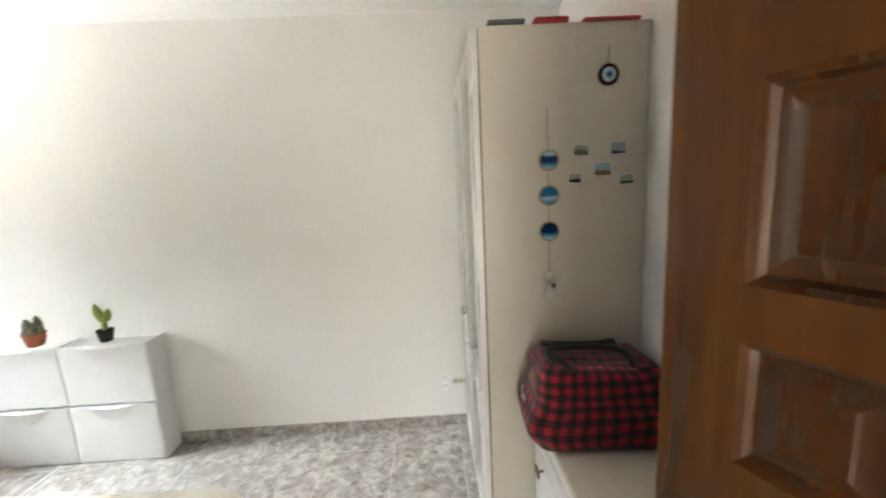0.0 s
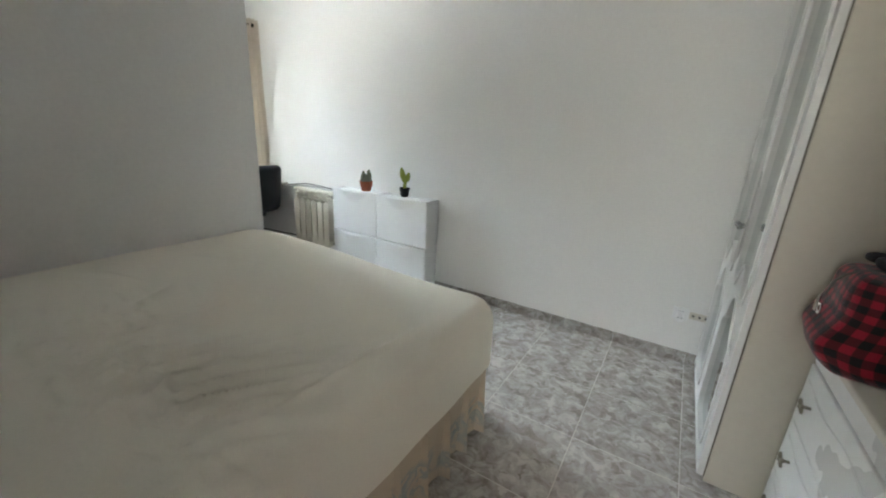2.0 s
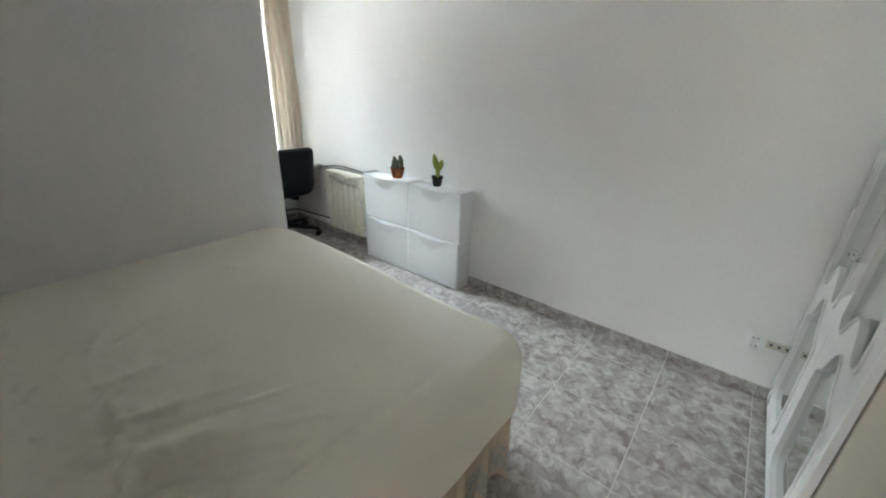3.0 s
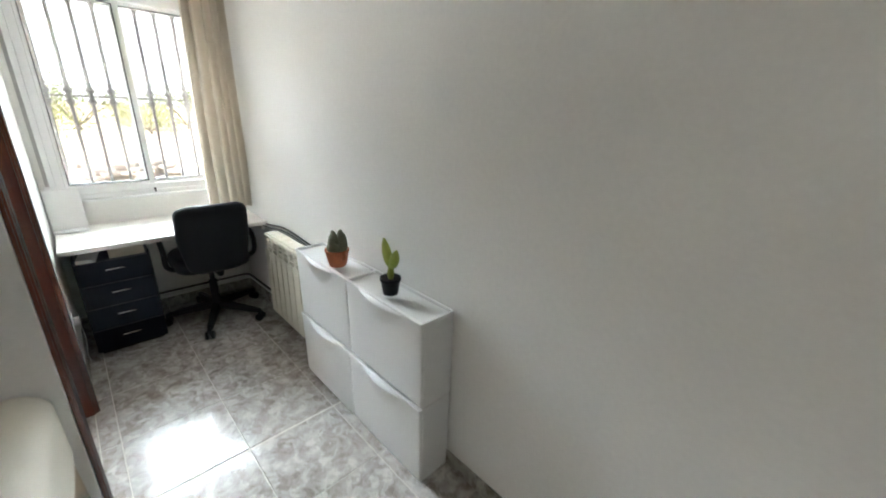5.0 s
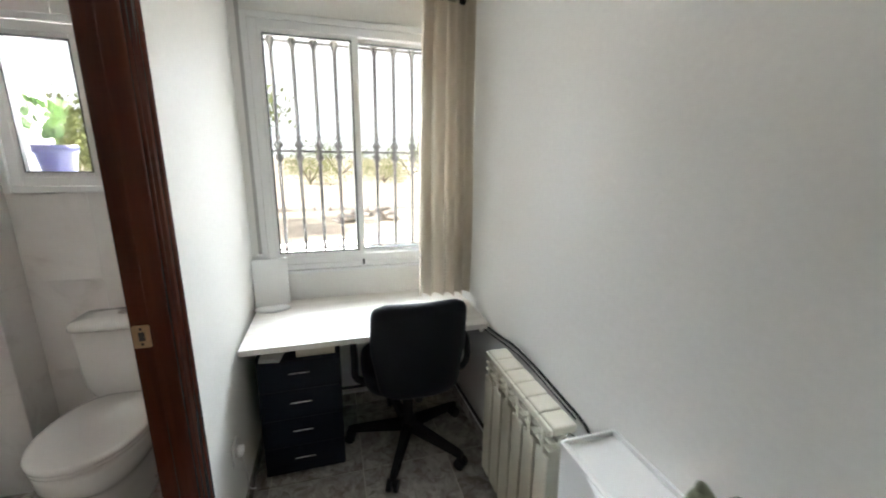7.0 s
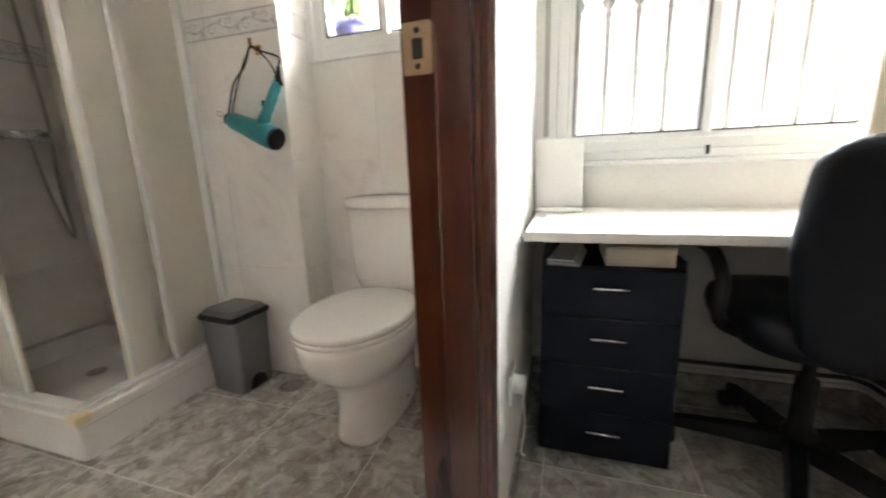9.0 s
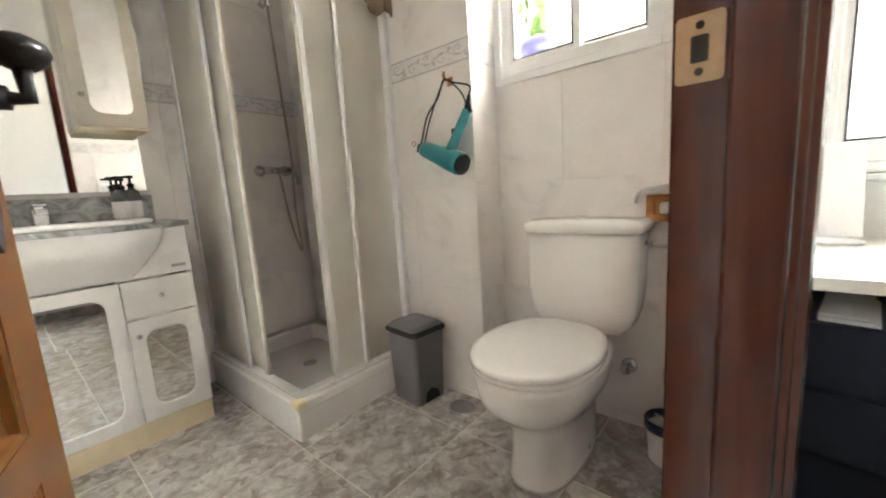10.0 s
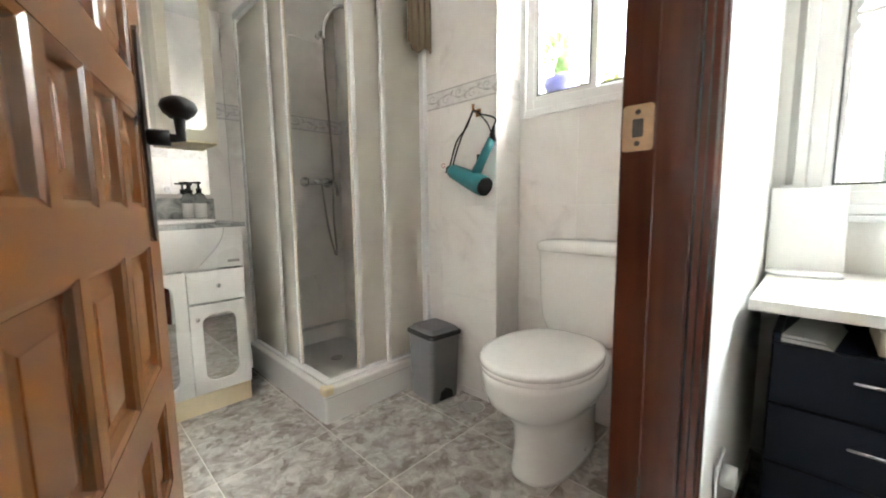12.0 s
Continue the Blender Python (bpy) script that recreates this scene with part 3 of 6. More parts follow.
        for m in range(7):
            z = 0.385 - 0.36 * m / 6
            fl = m / 6
            rings.append([(px + ox * (-o * (0.4 + 1.5 * fl) - 0.02 * fl * (0.5 + noise.noise((kk * 1.7, 2, 0)))), py + oy * (-o * (0.4 + 1.5 * fl) - 0.02 * fl * (0.5 + noise.noise((kk * 1.7, 2, 0)))),
                           z + (0.02 * fl * (abs(f - 0.5) - 0.2) + 0.012 * noise.noise((kk, 4, 0)) * fl)) for px, py, o, kk, f in prof])
        bm = loft(rings, closed=False)
        part("valance", bm, VALANCE, b, "pleated beige valance with a faded floral band")
    return b


bed()


def corner_loop(y0, y1, z0, z1, arch_low, arch_top, n=36, r=0.055):
    """A door panel's outline: rounded corners, with a bell-shaped arch in its foot or head."""
    w = y1 - y0

    def bell(f):
        return 0.5 * (1 + math.cos(math.pi * min(1.0, abs(2 * f - 1) / 0.78)))

    def corner(f):
        d = min(f, 1 - f) * w
        return r - math.sqrt(max(0.0, r * r - (r - d) ** 2)) if d < r else 0.0

    spread = [0.5 - 0.5 * math.cos(math.pi * k / n) for k in range(n + 1)]
    top = [(y1 - w * f, z1 - corner(f) - arch_top * (1 - bell(f))) for f in spread]
    low = [(y0 + w * f, z0 + corner(f) + arch_low * bell(f)) for f in spread]
    return top + low


def rect_loop(inner, y0, y1, z0, z1):
    n = len(inner) // 2
    return [(y1 - (y1 - y0) * k / (n - 1), z1) for k in range(n)] + [(y0 + (y1 - y0) * k / (n - 1), z0) for k in range(n)]


OLD_MIRROR = material("greenish old mirror glass", (0.66, 0.70, 0.68), 0.03, metal=1.0, tone=0.02, bump=0.0, rough_var=0.008)
GAP_SHADE = material("grey brown for gap shade", (0.17, 0.145, 0.11), 0.7)


def wardrobe():
    wx, wy0, wy1, h = 4.474, -0.985, -0.012, 2.15
    w = thing("wardrobe", "tall cream two-door wardrobe with shaped mirrors", "wardrobe", wx, wy0, 0)
    D, W = 0.640, wy1 - wy0
    body = bmesh.new()
    box(0.030, D, 0, 0.02, 0.0, h, 0.002, 1, bm=body)
    box(0.030, D, W - 0.02, W, 0.0, h, 0.002, 1, bm=body)
    box(0.030, D, 0.02, W - 0.02, h - 0.02, h, bm=body)
    box(0.030, D, 0.02, W - 0.02, 0.06, 0.08, bm=body)
    box(D - 0.006, D, 0.02, W - 0.02, 0.08, h - 0.02, bm=body)
    part("body", body, CREAM, w)
    part("plinth", box(0.045, 0.06, 0.02, W - 0.02, 0.0, 0.06), CREAM, w)
    # solid strip whose dark colour stands for the shade in the door gap
    part("reveal", box(0.0265, 0.0295, 0.004, W - 0.004, 0.02, h - 0.005), GAP_SHADE, w, "grey brown strip coloured as the shade behind the doors")
    half = W / 2
    for a, b, kn in ((0.0, half - 0.0015, half - 0.035), (half + 0.0015, W, half + 0.035)):
        fr = bmesh.new()
        m = 0.075
        up = corner_loop(a + m, b - m, 0.745, h - 0.07, 0.115, 0.0)
        lo = corner_loop(a + m, b - m, 0.10, 0.715, 0.0, 0.13)
        ring_panel(rect_loop(up, a, b, 0.75, h), up, lambda u, v, d: (0.024 - 0.022 * d, u, v), fr)
        ring_panel(rect_loop(lo, a, b, 0.025, 0.75), lo, lambda u, v, d: (0.024 - 0.022 * d, u, v), fr)
        door = part("door", fr, WHITE_GLOSS, w, "glossy white shaped door frame")
        for lp in (up, lo):
            cu, cv = (a + b) / 2, sum(v for u, v in lp) / len(lp)
            part("mirror", plate([(cu + (u - cu) * 1.04, cv + (v - cv) * 1.01) for u, v in lp], lambda u, v, d: (0.022 - 0.006 * d, u, v)), OLD_MIRROR, door)
            part("moulding", ring_panel([(cu + (u - cu) * 1.08, cv + (v - cv) * 1.022) for u, v in lp], [(cu + (u - cu) * 0.995, cv + (v - cv) * 0.998) for u, v in lp], lambda u, v, d: (0.003 - 0.008 * d, u, v)), WHITE_GLOSS, door)
        kb = tube([(0.004, kn, 0.975), (-0.028, kn, 0.975)], 0.006, 10)
        tube([(-0.026, kn - 0.004, 0.975), (-0.030, kn, 0.975), (-0.033, kn + 0.002, 0.975)], 0.014, 12, bm=kb)
        part("knob", kb, CHROME, door, smooth=True)
    return w


wardrobe()
BOX_GREY = material("dark grey card", (0.10, 0.10, 0.11), 0.6)
BOX_RED = material("red card", (0.42, 0.03, 0.03), 0.5)
for nm, lb, m, x, y, sx, sy, sz in (("folder", "dark grey folder lying on the wardrobe", BOX_GREY, 4.60, -0.862, 0.13, 0.28, 0.012), ("folded_cloth", "red folded cloth on the wardrobe", BOX_RED, 4.76, -0.872, 0.12, 0.25, 0.018),
                                    ("flat_box", "flat red box on the wardrobe", BOX_RED, 4.97, -0.878, 0.20, 0.24, 0.010), ("red_toy", "small red item on the wardrobe", BOX_RED, 4.525, -0.62, 0.045, 0.07, 0.06)):
    link(box(x - sx / 2, x + sx / 2, y - sy / 2, y + sy / 2, 2.151, 2.151 + sz, min(0.006, sz / 3), 2), nm, m)
    tagged(bpy.data.objects[nm], lb, nm.replace("_", " "))


def chest():
    cx, cy0, cy1, h = 4.68, -1.82, -0.988, 0.722
    c = thing("chest_of_drawers", "low white chest of drawers with antique bow knobs", "chest of drawers", cx, cy0, 0)
    D, W = ROOM_E - 0.006 - cx, cy1 - cy0
    body = bmesh.new()
    box(0.02, D, 0.0, W, 0.03, h - 0.022, 0.002, 1, bm=body)
    part("body", body, WHITE_GLOSS, c)
    part("frieze", box(0.006, 0.0195, 0.004, W - 0.004, 0.632, h - 0.0225, 0.003, 2), WHITE_GLOSS, c)
    part("top", box(-0.008, D, -0.008, W, h - 0.0215, h, 0.006, 3), CREAM, c)
    for px in (0.05, D - 0.05):
        for py in (0.05, W - 0.05):
            part("foot", lathe([(0.018, 0.0), (0.022, 0.03)], 10, px, py), WHITE_GLOSS, c)
    ANTIQUE = material("antique pewter", (0.30, 0.27, 0.22), 0.4, metal=0.9, tone=0.3)
    for z0, z1 in ((0.04, 0.2005), (0.2035, 0.414), (0.417, 0.629)):
        d = part("drawer", box(0.0, 0.0195, 0.008, W - 0.008, z0, z1, 0.004, 2), WHITE_GLOSS, c)
        dz = (z0 + z1) / 2
        part("moulding", tube([(0.0, 0.03 + (W - 0.06) * k / 20, dz + 0.045 + 0.010 * math.cos(k / 20 * 4 * math.pi)) for k in range(21)], 0.0035, 6), WHITE_GLOSS, d)
        for ky in (0.125, W - 0.125):
            kb = tube([(0.001, ky, dz), (-0.022, ky, dz)], 0.005, 8)
            for sgn in (-1, 1):
                tube([(-0.022, ky, dz), (-0.024, ky + sgn * 0.014, dz + 0.006), (-0.022, ky + sgn * 0.024, dz + 0.013)], 0.005, 8, bm=kb, taper=[0.005, 0.0065, 0.004])
                tube([(-0.022, ky, dz), (-0.024, ky + sgn * 0.012, dz - 0.008), (-0.022, ky + sgn * 0.018, dz - 0.018)], 0.005, 8, bm=kb, taper=[0.005, 0.006, 0.003])
            part("knob", kb, ANTIQUE, d, "antique pewter bow knob", smooth=True)
    return c


chest()


def plaid_material():
    mat = bpy.data.materials.new("red and black checked wool")
    mat.use_nodes = True
    nt = mat.node_tree
    b = nt.nodes["Principled BSDF"]
    tc = nt.nodes.new("ShaderNodeTexCoord")
    sep = nt.nodes.new("ShaderNodeSeparateXYZ")
    nt.links.new(tc.outputs["UV"], sep.inputs[0])
    stripes = []
    for k in (0, 1):
        m = nt.nodes.new("ShaderNodeMath")
        m.operation = "FRACT"
        nt.links.new(sep.outputs[k], m.inputs[0])
        g = nt.nodes.new("ShaderNodeMapRange")
        g.interpolation_type = "SMOOTHSTEP"
        pp = nt.nodes.new("ShaderNodeMath")
        pp.operation = "PINGPONG"
        pp.inputs[1].default_value = 0.5
        nt.links.new(m.outputs[0], pp.inputs[0])
        nt.links.new(pp.outputs[0], g.inputs["Value"])
        g.inputs["From Min"].default_value, g.inputs["From Max"].default_value = 0.22, 0.28
        stripes.append(g.outputs[0])
    add = nt.nodes.new("ShaderNodeMath")
    nt.links.new(stripes[0], add.inputs[0])
    nt.links.new(stripes[1], add.inputs[1])
    half = nt.nodes.new("ShaderNodeMath")
    half.operation = "MULTIPLY"
    half.inputs[1].default_value = 0.5
    nt.links.new(add.outputs[0], half.inputs[0])
    nt.links.new(ramp_of(nt, half.outputs[0], [(0.05, (0.31, 0.007, 0.025)), (0.45, (0.085, 0.004, 0.008)), (0.55, (0.085, 0.004, 0.008)), (0.95, (0.007, 0.004, 0.005))]), b.inputs["Base Color"])
    n = node(nt, "ShaderNodeTexNoise", Scale=180.0, Detail=3.0)
    geo = nt.nodes.new("ShaderNodeNewGeometry")
    nt.links.new(geo.outputs["Position"], n.inputs["Vector"])
    bp = node(nt, "ShaderNodeBump", Strength=0.6, Distance=0.003)
    nt.links.new(n.outputs[0], bp.inputs["Height"])
    nt.links.new(bp.outputs[0], b.inputs["Normal"])
    b.inputs["Roughness"].default_value = 0.95
    b.inputs["Sheen Weight"].default_value = 0.3
    return mat


STEEL_DARK = material("dark zip metal", (0.18, 0.17, 0.16), 0.35, metal=0.9, tone=0.2)


def bag():
    g = thing("weekend_bag", "red and black checked wool weekend bag on the chest", "bag", 4.84, -1.145, 0.7225, -3)
    bm = bmesh.new()
    uv = bm.loops.layers.uv.new("cloth")
    shape = arc_points([(0.196, 0.135, 0.0), (0.212, 0.146, 0.015), (0.231, 0.146, 0.05), (0.238, 0.147, 0.085), (0.219, 0.142, 0.145), (0.203, 0.133, 0.205), (0.198, 0.121, 0.250), (0.184, 0.098, 0.278), (0.150, 0.040, 0.286)], 3)
    n, rows = 64, len(shape) - 1
    pts, run = [], [0.0]
    for k, (hw, hd, z) in enumerate(shape):
        if k:
            run.append(run[-1] + math.hypot(z - shape[k - 1][2], hd - shape[k - 1][1]))
        ring = []
        f = z / 0.286
        for i in range(n):
            a = 2 * math.pi * i / n
            x = hw * math.copysign(abs(math.cos(a)) ** 0.2, math.cos(a))
            y = hd * math.copysign(abs(math.sin(a)) ** 0.2, math.sin(a))
            q = 0.022 * noise.noise((x * 9 + 3, y * 9, z * 10)) * min(1, z / 0.03)
            sag = (-0.022 * math.cos(math.pi * x / 0.48) + 0.016 * noise.noise((x * 7, y * 9, 4))) * f ** 3
            ring.append((x + q, y + q, max(0.0, z + sag + q * 0.4)))
        pts.append(ring)
    rowsv = [[bm.verts.new(p) for p in ring] for ring in pts]
    mid = pts[rows // 2]
    arc = [0.0]
    for i in range(n):
        p, q = mid[i], mid[(i + 1) % n]
        arc.append(arc[-1] + math.hypot(p[0] - q[0], p[1] - q[1]))
    per = round(arc[-1] / 0.045)
    for k in range(rows):
        for i in range(n):
            j = (i + 1) % n
            f = bm.faces.new((rowsv[k][i], rowsv[k][j], rowsv[k + 1][j], rowsv[k + 1][i]))
            for lp, (u, v) in zip(f.loops, ((i, k), (i + 1, k), (i + 1, k + 1), (i, k + 1))):
                lp[uv].uv = (arc[u] / arc[-1] * per, run[v] / 0.045)
    bm.faces.new(rowsv[0][::-1])
    cap = bm.faces.new(rowsv[-1])
    for lp in cap.loops:
        lp[uv].uv = (lp.vert.co.x * 22, lp.vert.co.y * 22)
    part("body", bm, plaid_material(), g, smooth=True)
    LEATHER = material("black leather", (0.015, 0.014, 0.015), 0.45, tone=0.2, grain=150, bump=0.4)
    for s in (-1, 1):
        y = s * 0.07
        hp = arc_points([(-0.06, y * 1.15, 0.215), (-0.10, y * 1.1, 0.275), (-0.155, y * 0.75, 0.302), (-0.13, y * 0.3, 0.313), (0.02, y * 0.2, 0.310), (0.09, y * 0.6, 0.305), (0.115, y * 1.05, 0.275), (0.12, y * 1.15, 0.215)], 5)
        part("handle", tube(hp, 0.0105, 10), LEATHER, g, "black rolled leather handle", smooth=True)
        for x in (-0.06, 0.12):
            part("tab", box(x - 0.022, x + 0.022, y * 1.5 - 0.006, y * 1.5 + 0.006, 0.20, 0.252, 0.004, 2), LEATHER, g)
    part("zip", tube(arc_points([(-0.235, -0.03, 0.19), (-0.215, -0.03, 0.25), (-0.14, -0.01, 0.278), (0.0, 0.0, 0.272), (0.16, 0.0, 0.275)], 5), 0.0035, 8), STEEL_DARK, g, "dark metal zip")
    part("zip_pull", box(-0.249, -0.243, -0.046, -0.030, 0.14, 0.19, 0.002, 1), CHROME, g)
    part("ring", tube([(-0.243 + 0.0, -0.06 + 0.014 * math.cos(a / 8 * math.pi), 0.155 + 0.014 * math.sin(a / 8 * math.pi)) for a in range(17)], 0.0025, 6), CHROME, g)
    return g


bag()

# hangings on the wardrobe's side
SIDE_Y = -0.985
STRING = material("jute string", (0.42, 0.36, 0.26), 0.9)
RIM = material("pale wooden rim", (0.36, 0.25, 0.14), 0.6, tone=0.2)
SHELL = material("white shell", (0.72, 0.69, 0.64), 0.5)


def sea_material(name, seed, stops):
    mat = bpy.data.materials.new(name)
    mat.use_nodes = True
    nt = mat.node_tree
    b = nt.nodes["Principled BSDF"]
    geo = nt.nodes.new("ShaderNodeNewGeometry")
    n = node(nt, "ShaderNodeTexNoise", Scale=26.0, Detail=4.0)
    nt.links.new(geo.outputs["Position"], n.inputs["Vector"])
    tc = nt.nodes.new("ShaderNodeTexCoord")
    sep = nt.nodes.new("ShaderNodeSeparateXYZ")
    nt.links.new(tc.outputs["Generated"], sep.inputs[0])
    m = nt.nodes.new("ShaderNodeMath")
    m.operation = "MULTIPLY_ADD"
    m.inputs[1].default_value = 0.25 + seed
    nt.links.new(n.outputs[0], m.inputs[0])
    nt.links.new(sep.outputs[2], m.inputs[2])
    nt.links.new(ramp_of(nt, m.outputs[0], stops), b.inputs["Base Color"])
    b.inputs["Roughness"].default_value = 0.15
    return mat


DEEP, BLUE, PALE = (0.004, 0.03, 0.11), (0.015, 0.16, 0.36), (0.35, 0.55, 0.65)
mobile = thing("hanging_discs", "string of three round blue sea-painted discs with shells", "wall hanging", 4.741, SIDE_Y, 1.18)
part("string", tube([(0.0, -0.004, 0.69), (0.002, -0.006, 0.5), (0.004, -0.006, 0.2), (0.006, -0.006, 0.02)], 0.002, 6), STRING, mobile)
for dz, st in ((0.505, [(0.2, PALE), (0.45, BLUE), (0.6, DEEP), (0.85, DEEP), (0.95, PALE)]), (0.378, [(0.2, BLUE), (0.5, PALE), (0.62, BLUE), (0.9, BLUE)]), (0.245, [(0.25, PALE), (0.5, BLUE), (0.62, DEEP), (0.9, DEEP)])):
    loop = [(0.004 + 0.036 * math.cos(a * math.pi / 14), dz + 0.036 * math.sin(a * math.pi / 14)) for a in range(28)]
    disc = part("disc", plate([((u - 0.004) * 0.9 + 0.004, (v - dz) * 0.9 + dz) for u, v in loop], lambda u, v, d: (u, -0.006 - 0.006 * d, v)), sea_material("painted resin sea", dz * 0.1, st), mobile, "round blue painted resin disc")
    part("rim", ring_panel([((u - 0.004) * 1.04 + 0.004, (v - dz) * 1.04 + dz) for u, v in loop], [((u - 0.004) * 0.9 + 0.004, (v - dz) * 0.9 + dz) for u, v in loop], lambda u, v, d: (u, -0.004 - 0.010 * d, v)), RIM, disc)
part("shell", lathe([(0.002, 0.092), (0.018, 0.082), (0.021, 0.068), (0.006, 0.060)], 10, 0.004, -0.016, 1, 0.6), SHELL, mobile, smooth=True)
part("shell", lathe([(0.002, 0.040), (0.010, 0.024), (0.021, 0.004), (0.017, -0.010), (0.004, -0.014)], 9, 0.0, -0.018, 1, 0.6), SHELL, mobile, smooth=True)
part("charm", box(0.012, 0.028, -0.014, -0.004, 0.025, 0.045, 0.004, 2), BOX_GREY, mobile)

amulet = thing("eye_amulet", "round dark blue glass eye amulet on a cord", "wall hanging", 4.960, SIDE_Y, 1.971)
part("cord", tube([(0, -0.004, 0.03), (0.002, -0.005, 0.095)], 0.003, 6), STRING, amulet)
for nm, ro, ri, d1, col in (("rim", 0.037, 0.025, 0.010, (0.008, 0.006, 0.02)), ("white_ring", 0.025, 0.014, 0.011, (0.62, 0.68, 0.72)), ("blue_ring", 0.014, 0.006, 0.012, (0.12, 0.45, 0.62)), ("pupil", 0.006, 0, 0.013, (0.005, 0.02, 0.06))):
    circ = [(math.cos(a * math.pi / 14), math.sin(a * math.pi / 14)) for a in range(28)]
    at = lambda u, v, d: (u, -0.002 - d1 * d, v)
    bm = ring_panel([(u * ro, v * ro) for u, v in circ], [(u * ri, v * ri) for u, v in circ], at) if ri else plate([(u * ro, v * ro) for u, v in circ], at)
    part(nm, bm, material("amulet " + nm, col, 0.12, tone=0.05, bump=0), amulet)


def photo(x, z, w, h, sky_c, land, seed, tilt):
    p = thing("photo_magnet", "small rectangular landscape photo magnet", "magnet", x, SIDE_Y, z, group="magnets on the wardrobe")
    p.matrix_world = pose(x, SIDE_Y, z, 0, tilt, 0)
    w, h = w * 0.86, h * 0.86
    part("card", box(-w / 2, w / 2, -0.003, -0.0003, -h / 2, h / 2), WHITE_PLASTIC, p)
    part("print", box(-w / 2 + 0.003, w / 2 - 0.003, -0.0036, -0.0031, -h / 2 + 0.003, h / 2 - 0.003), sea_material("printed landscape", seed, [(0.42, land), (0.62, tuple(c * 1.8 for c in land)), (0.70, sky_c), (0.98, sky_c)]), p)


for a in ((4.867, 1.716, 0.07, 0.05, (0.45, 0.48, 0.46), (0.06, 0.08, 0.04), 0.1, 3), (5.004, 1.718, 0.07, 0.055, (0.30, 0.36, 0.42), (0.02, 0.025, 0.02), 0.5, -2),
          (4.947, 1.645, 0.075, 0.06, (0.30, 0.45, 0.60), (0.14, 0.09, 0.05), 0.2, 0), (4.844, 1.617, 0.06, 0.045, (0.42, 0.42, 0.40), (0.02, 0.02, 0.02), 0.4, 4), (5.036, 1.604, 0.065, 0.045, (0.40, 0.42, 0.38), (0.03, 0.05, 0.025), 0.45, -3)):
    photo(*a)


def shoe_cabinet(x):
    c = thing("shoe_cabinet", "slim glossy white two-flap shoe cabinet on the wall", "shoe cabinet", x, 0, 0, group="shoe cabinets along the wall")
    W = 0.524
    for z in (0.0, 0.39):
        body = bmesh.new()
        box(0.0, W, -0.155, -0.003, z + 0.001, z + 0.374, 0.004, 2, bm=body)
        sh = part("body", body, WHITE_PLASTIC, c)
        # top tray with a raised rim
        part("tray", ring_panel(rrect(0.0, W, -0.175, -0.003, 0.008), rrect(0.006, W - 0.006, -0.168, -0.010, 0.006), lambda u, v, d: (u, v, z + 0.374 + 0.0145 * d)), WHITE_PLASTIC, sh)
        # flap with a dished grip at the top edge
        nx, nz = 48, 30
        rows = []
        for k in range(nz + 1):
            f = k / nz
            row = []
            for i in range(nx + 1):
                u = i / nx
                rim = 0.74 + 0.26 * min(1.0, abs(u - 0.5) / 0.30) ** 2
                zz = z + 0.004 + 0.379 * f
                over = max(0.0, f - rim)
                dish = 0.28 * 0.379 * over * over / (over + 0.012)
                row.append((0.002 + (W - 0.004) * u, -0.163 - 0.010 * f - dish + 0.004 * (abs(u - 0.5) * 2) ** 8, zz))
            rows.append(row)
        bm = bmesh.new()
        front = [[bm.verts.new(p) for p in row] for row in rows]
        back = [[bm.verts.new((p[0], -0.1555, p[2])) for p in row] for row in rows]
        for k in range(nz):
            for i in range(nx):
                bm.faces.new((front[k][i], front[k][i + 1], front[k + 1][i + 1], front[k + 1][i]))
                bm.faces.new((back[k][i + 1], back[k][i], back[k + 1][i], back[k + 1][i + 1]))
        rim_f = front[0] + [r[-1] for r in front[1:]] + front[-1][-2::-1] + [r[0] for r in front[-2:0:-1]]
        rim_b = back[0] + [r[-1] for r in back[1:]] + back[-1][-2::-1] + [r[0] for r in back[-2:0:-1]]
        m = len(rim_f)
        for i in range(m):
            bm.faces.new((rim_f[i], rim_b[i], rim_b[(i + 1) % m], rim_f[(i + 1) % m]))
        part("flap", bm, WHITE_PLASTIC, sh, smooth=True)
    return c


cab = shoe_cabinet(1.501)
copy_thing(cab, pose(2.027, 0, 0))

TERRACOTTA = material("terracotta", (0.42, 0.13, 0.055), 0.7, tone=0.2, grain=50, bump=0.3)
SOIL = material("dark potting soil", (0.03, 0.02, 0.014), 0.95, tone=0.5, grain=90, bump=1.0)
CACTUS = material("grey green cactus", (0.25, 0.26, 0.18), 0.8, tone=0.4, grain=120, bump=0.6)
PRICKLY = material("bright green prickly pear", (0.28, 0.32, 0.045), 0.5, tone=0.25, grain=60, bump=0.3)


def ribbed(cx, cy, z, r, h, lean):
    n = 36
    rings = []
    for k in range(11):
        f = k / 10
        rr = r * math.sin(math.pi * (0.18 + 0.80 * f)) ** 0.6 if f < 1 else r * 0.1
        rings.append([(cx + lean[0] * f + rr * (1 + 0.14 * math.cos(12 * 2 * math.pi * i / n)) * math.cos(2 * math.pi * i / n), cy + lean[1] * f + rr * (1 + 0.14 * math.cos(12 * 2 * math.pi * i / n)) * math.sin(2 * math.pi * i / n), z + h * f) for i in range(n)])
    return loft(rings)


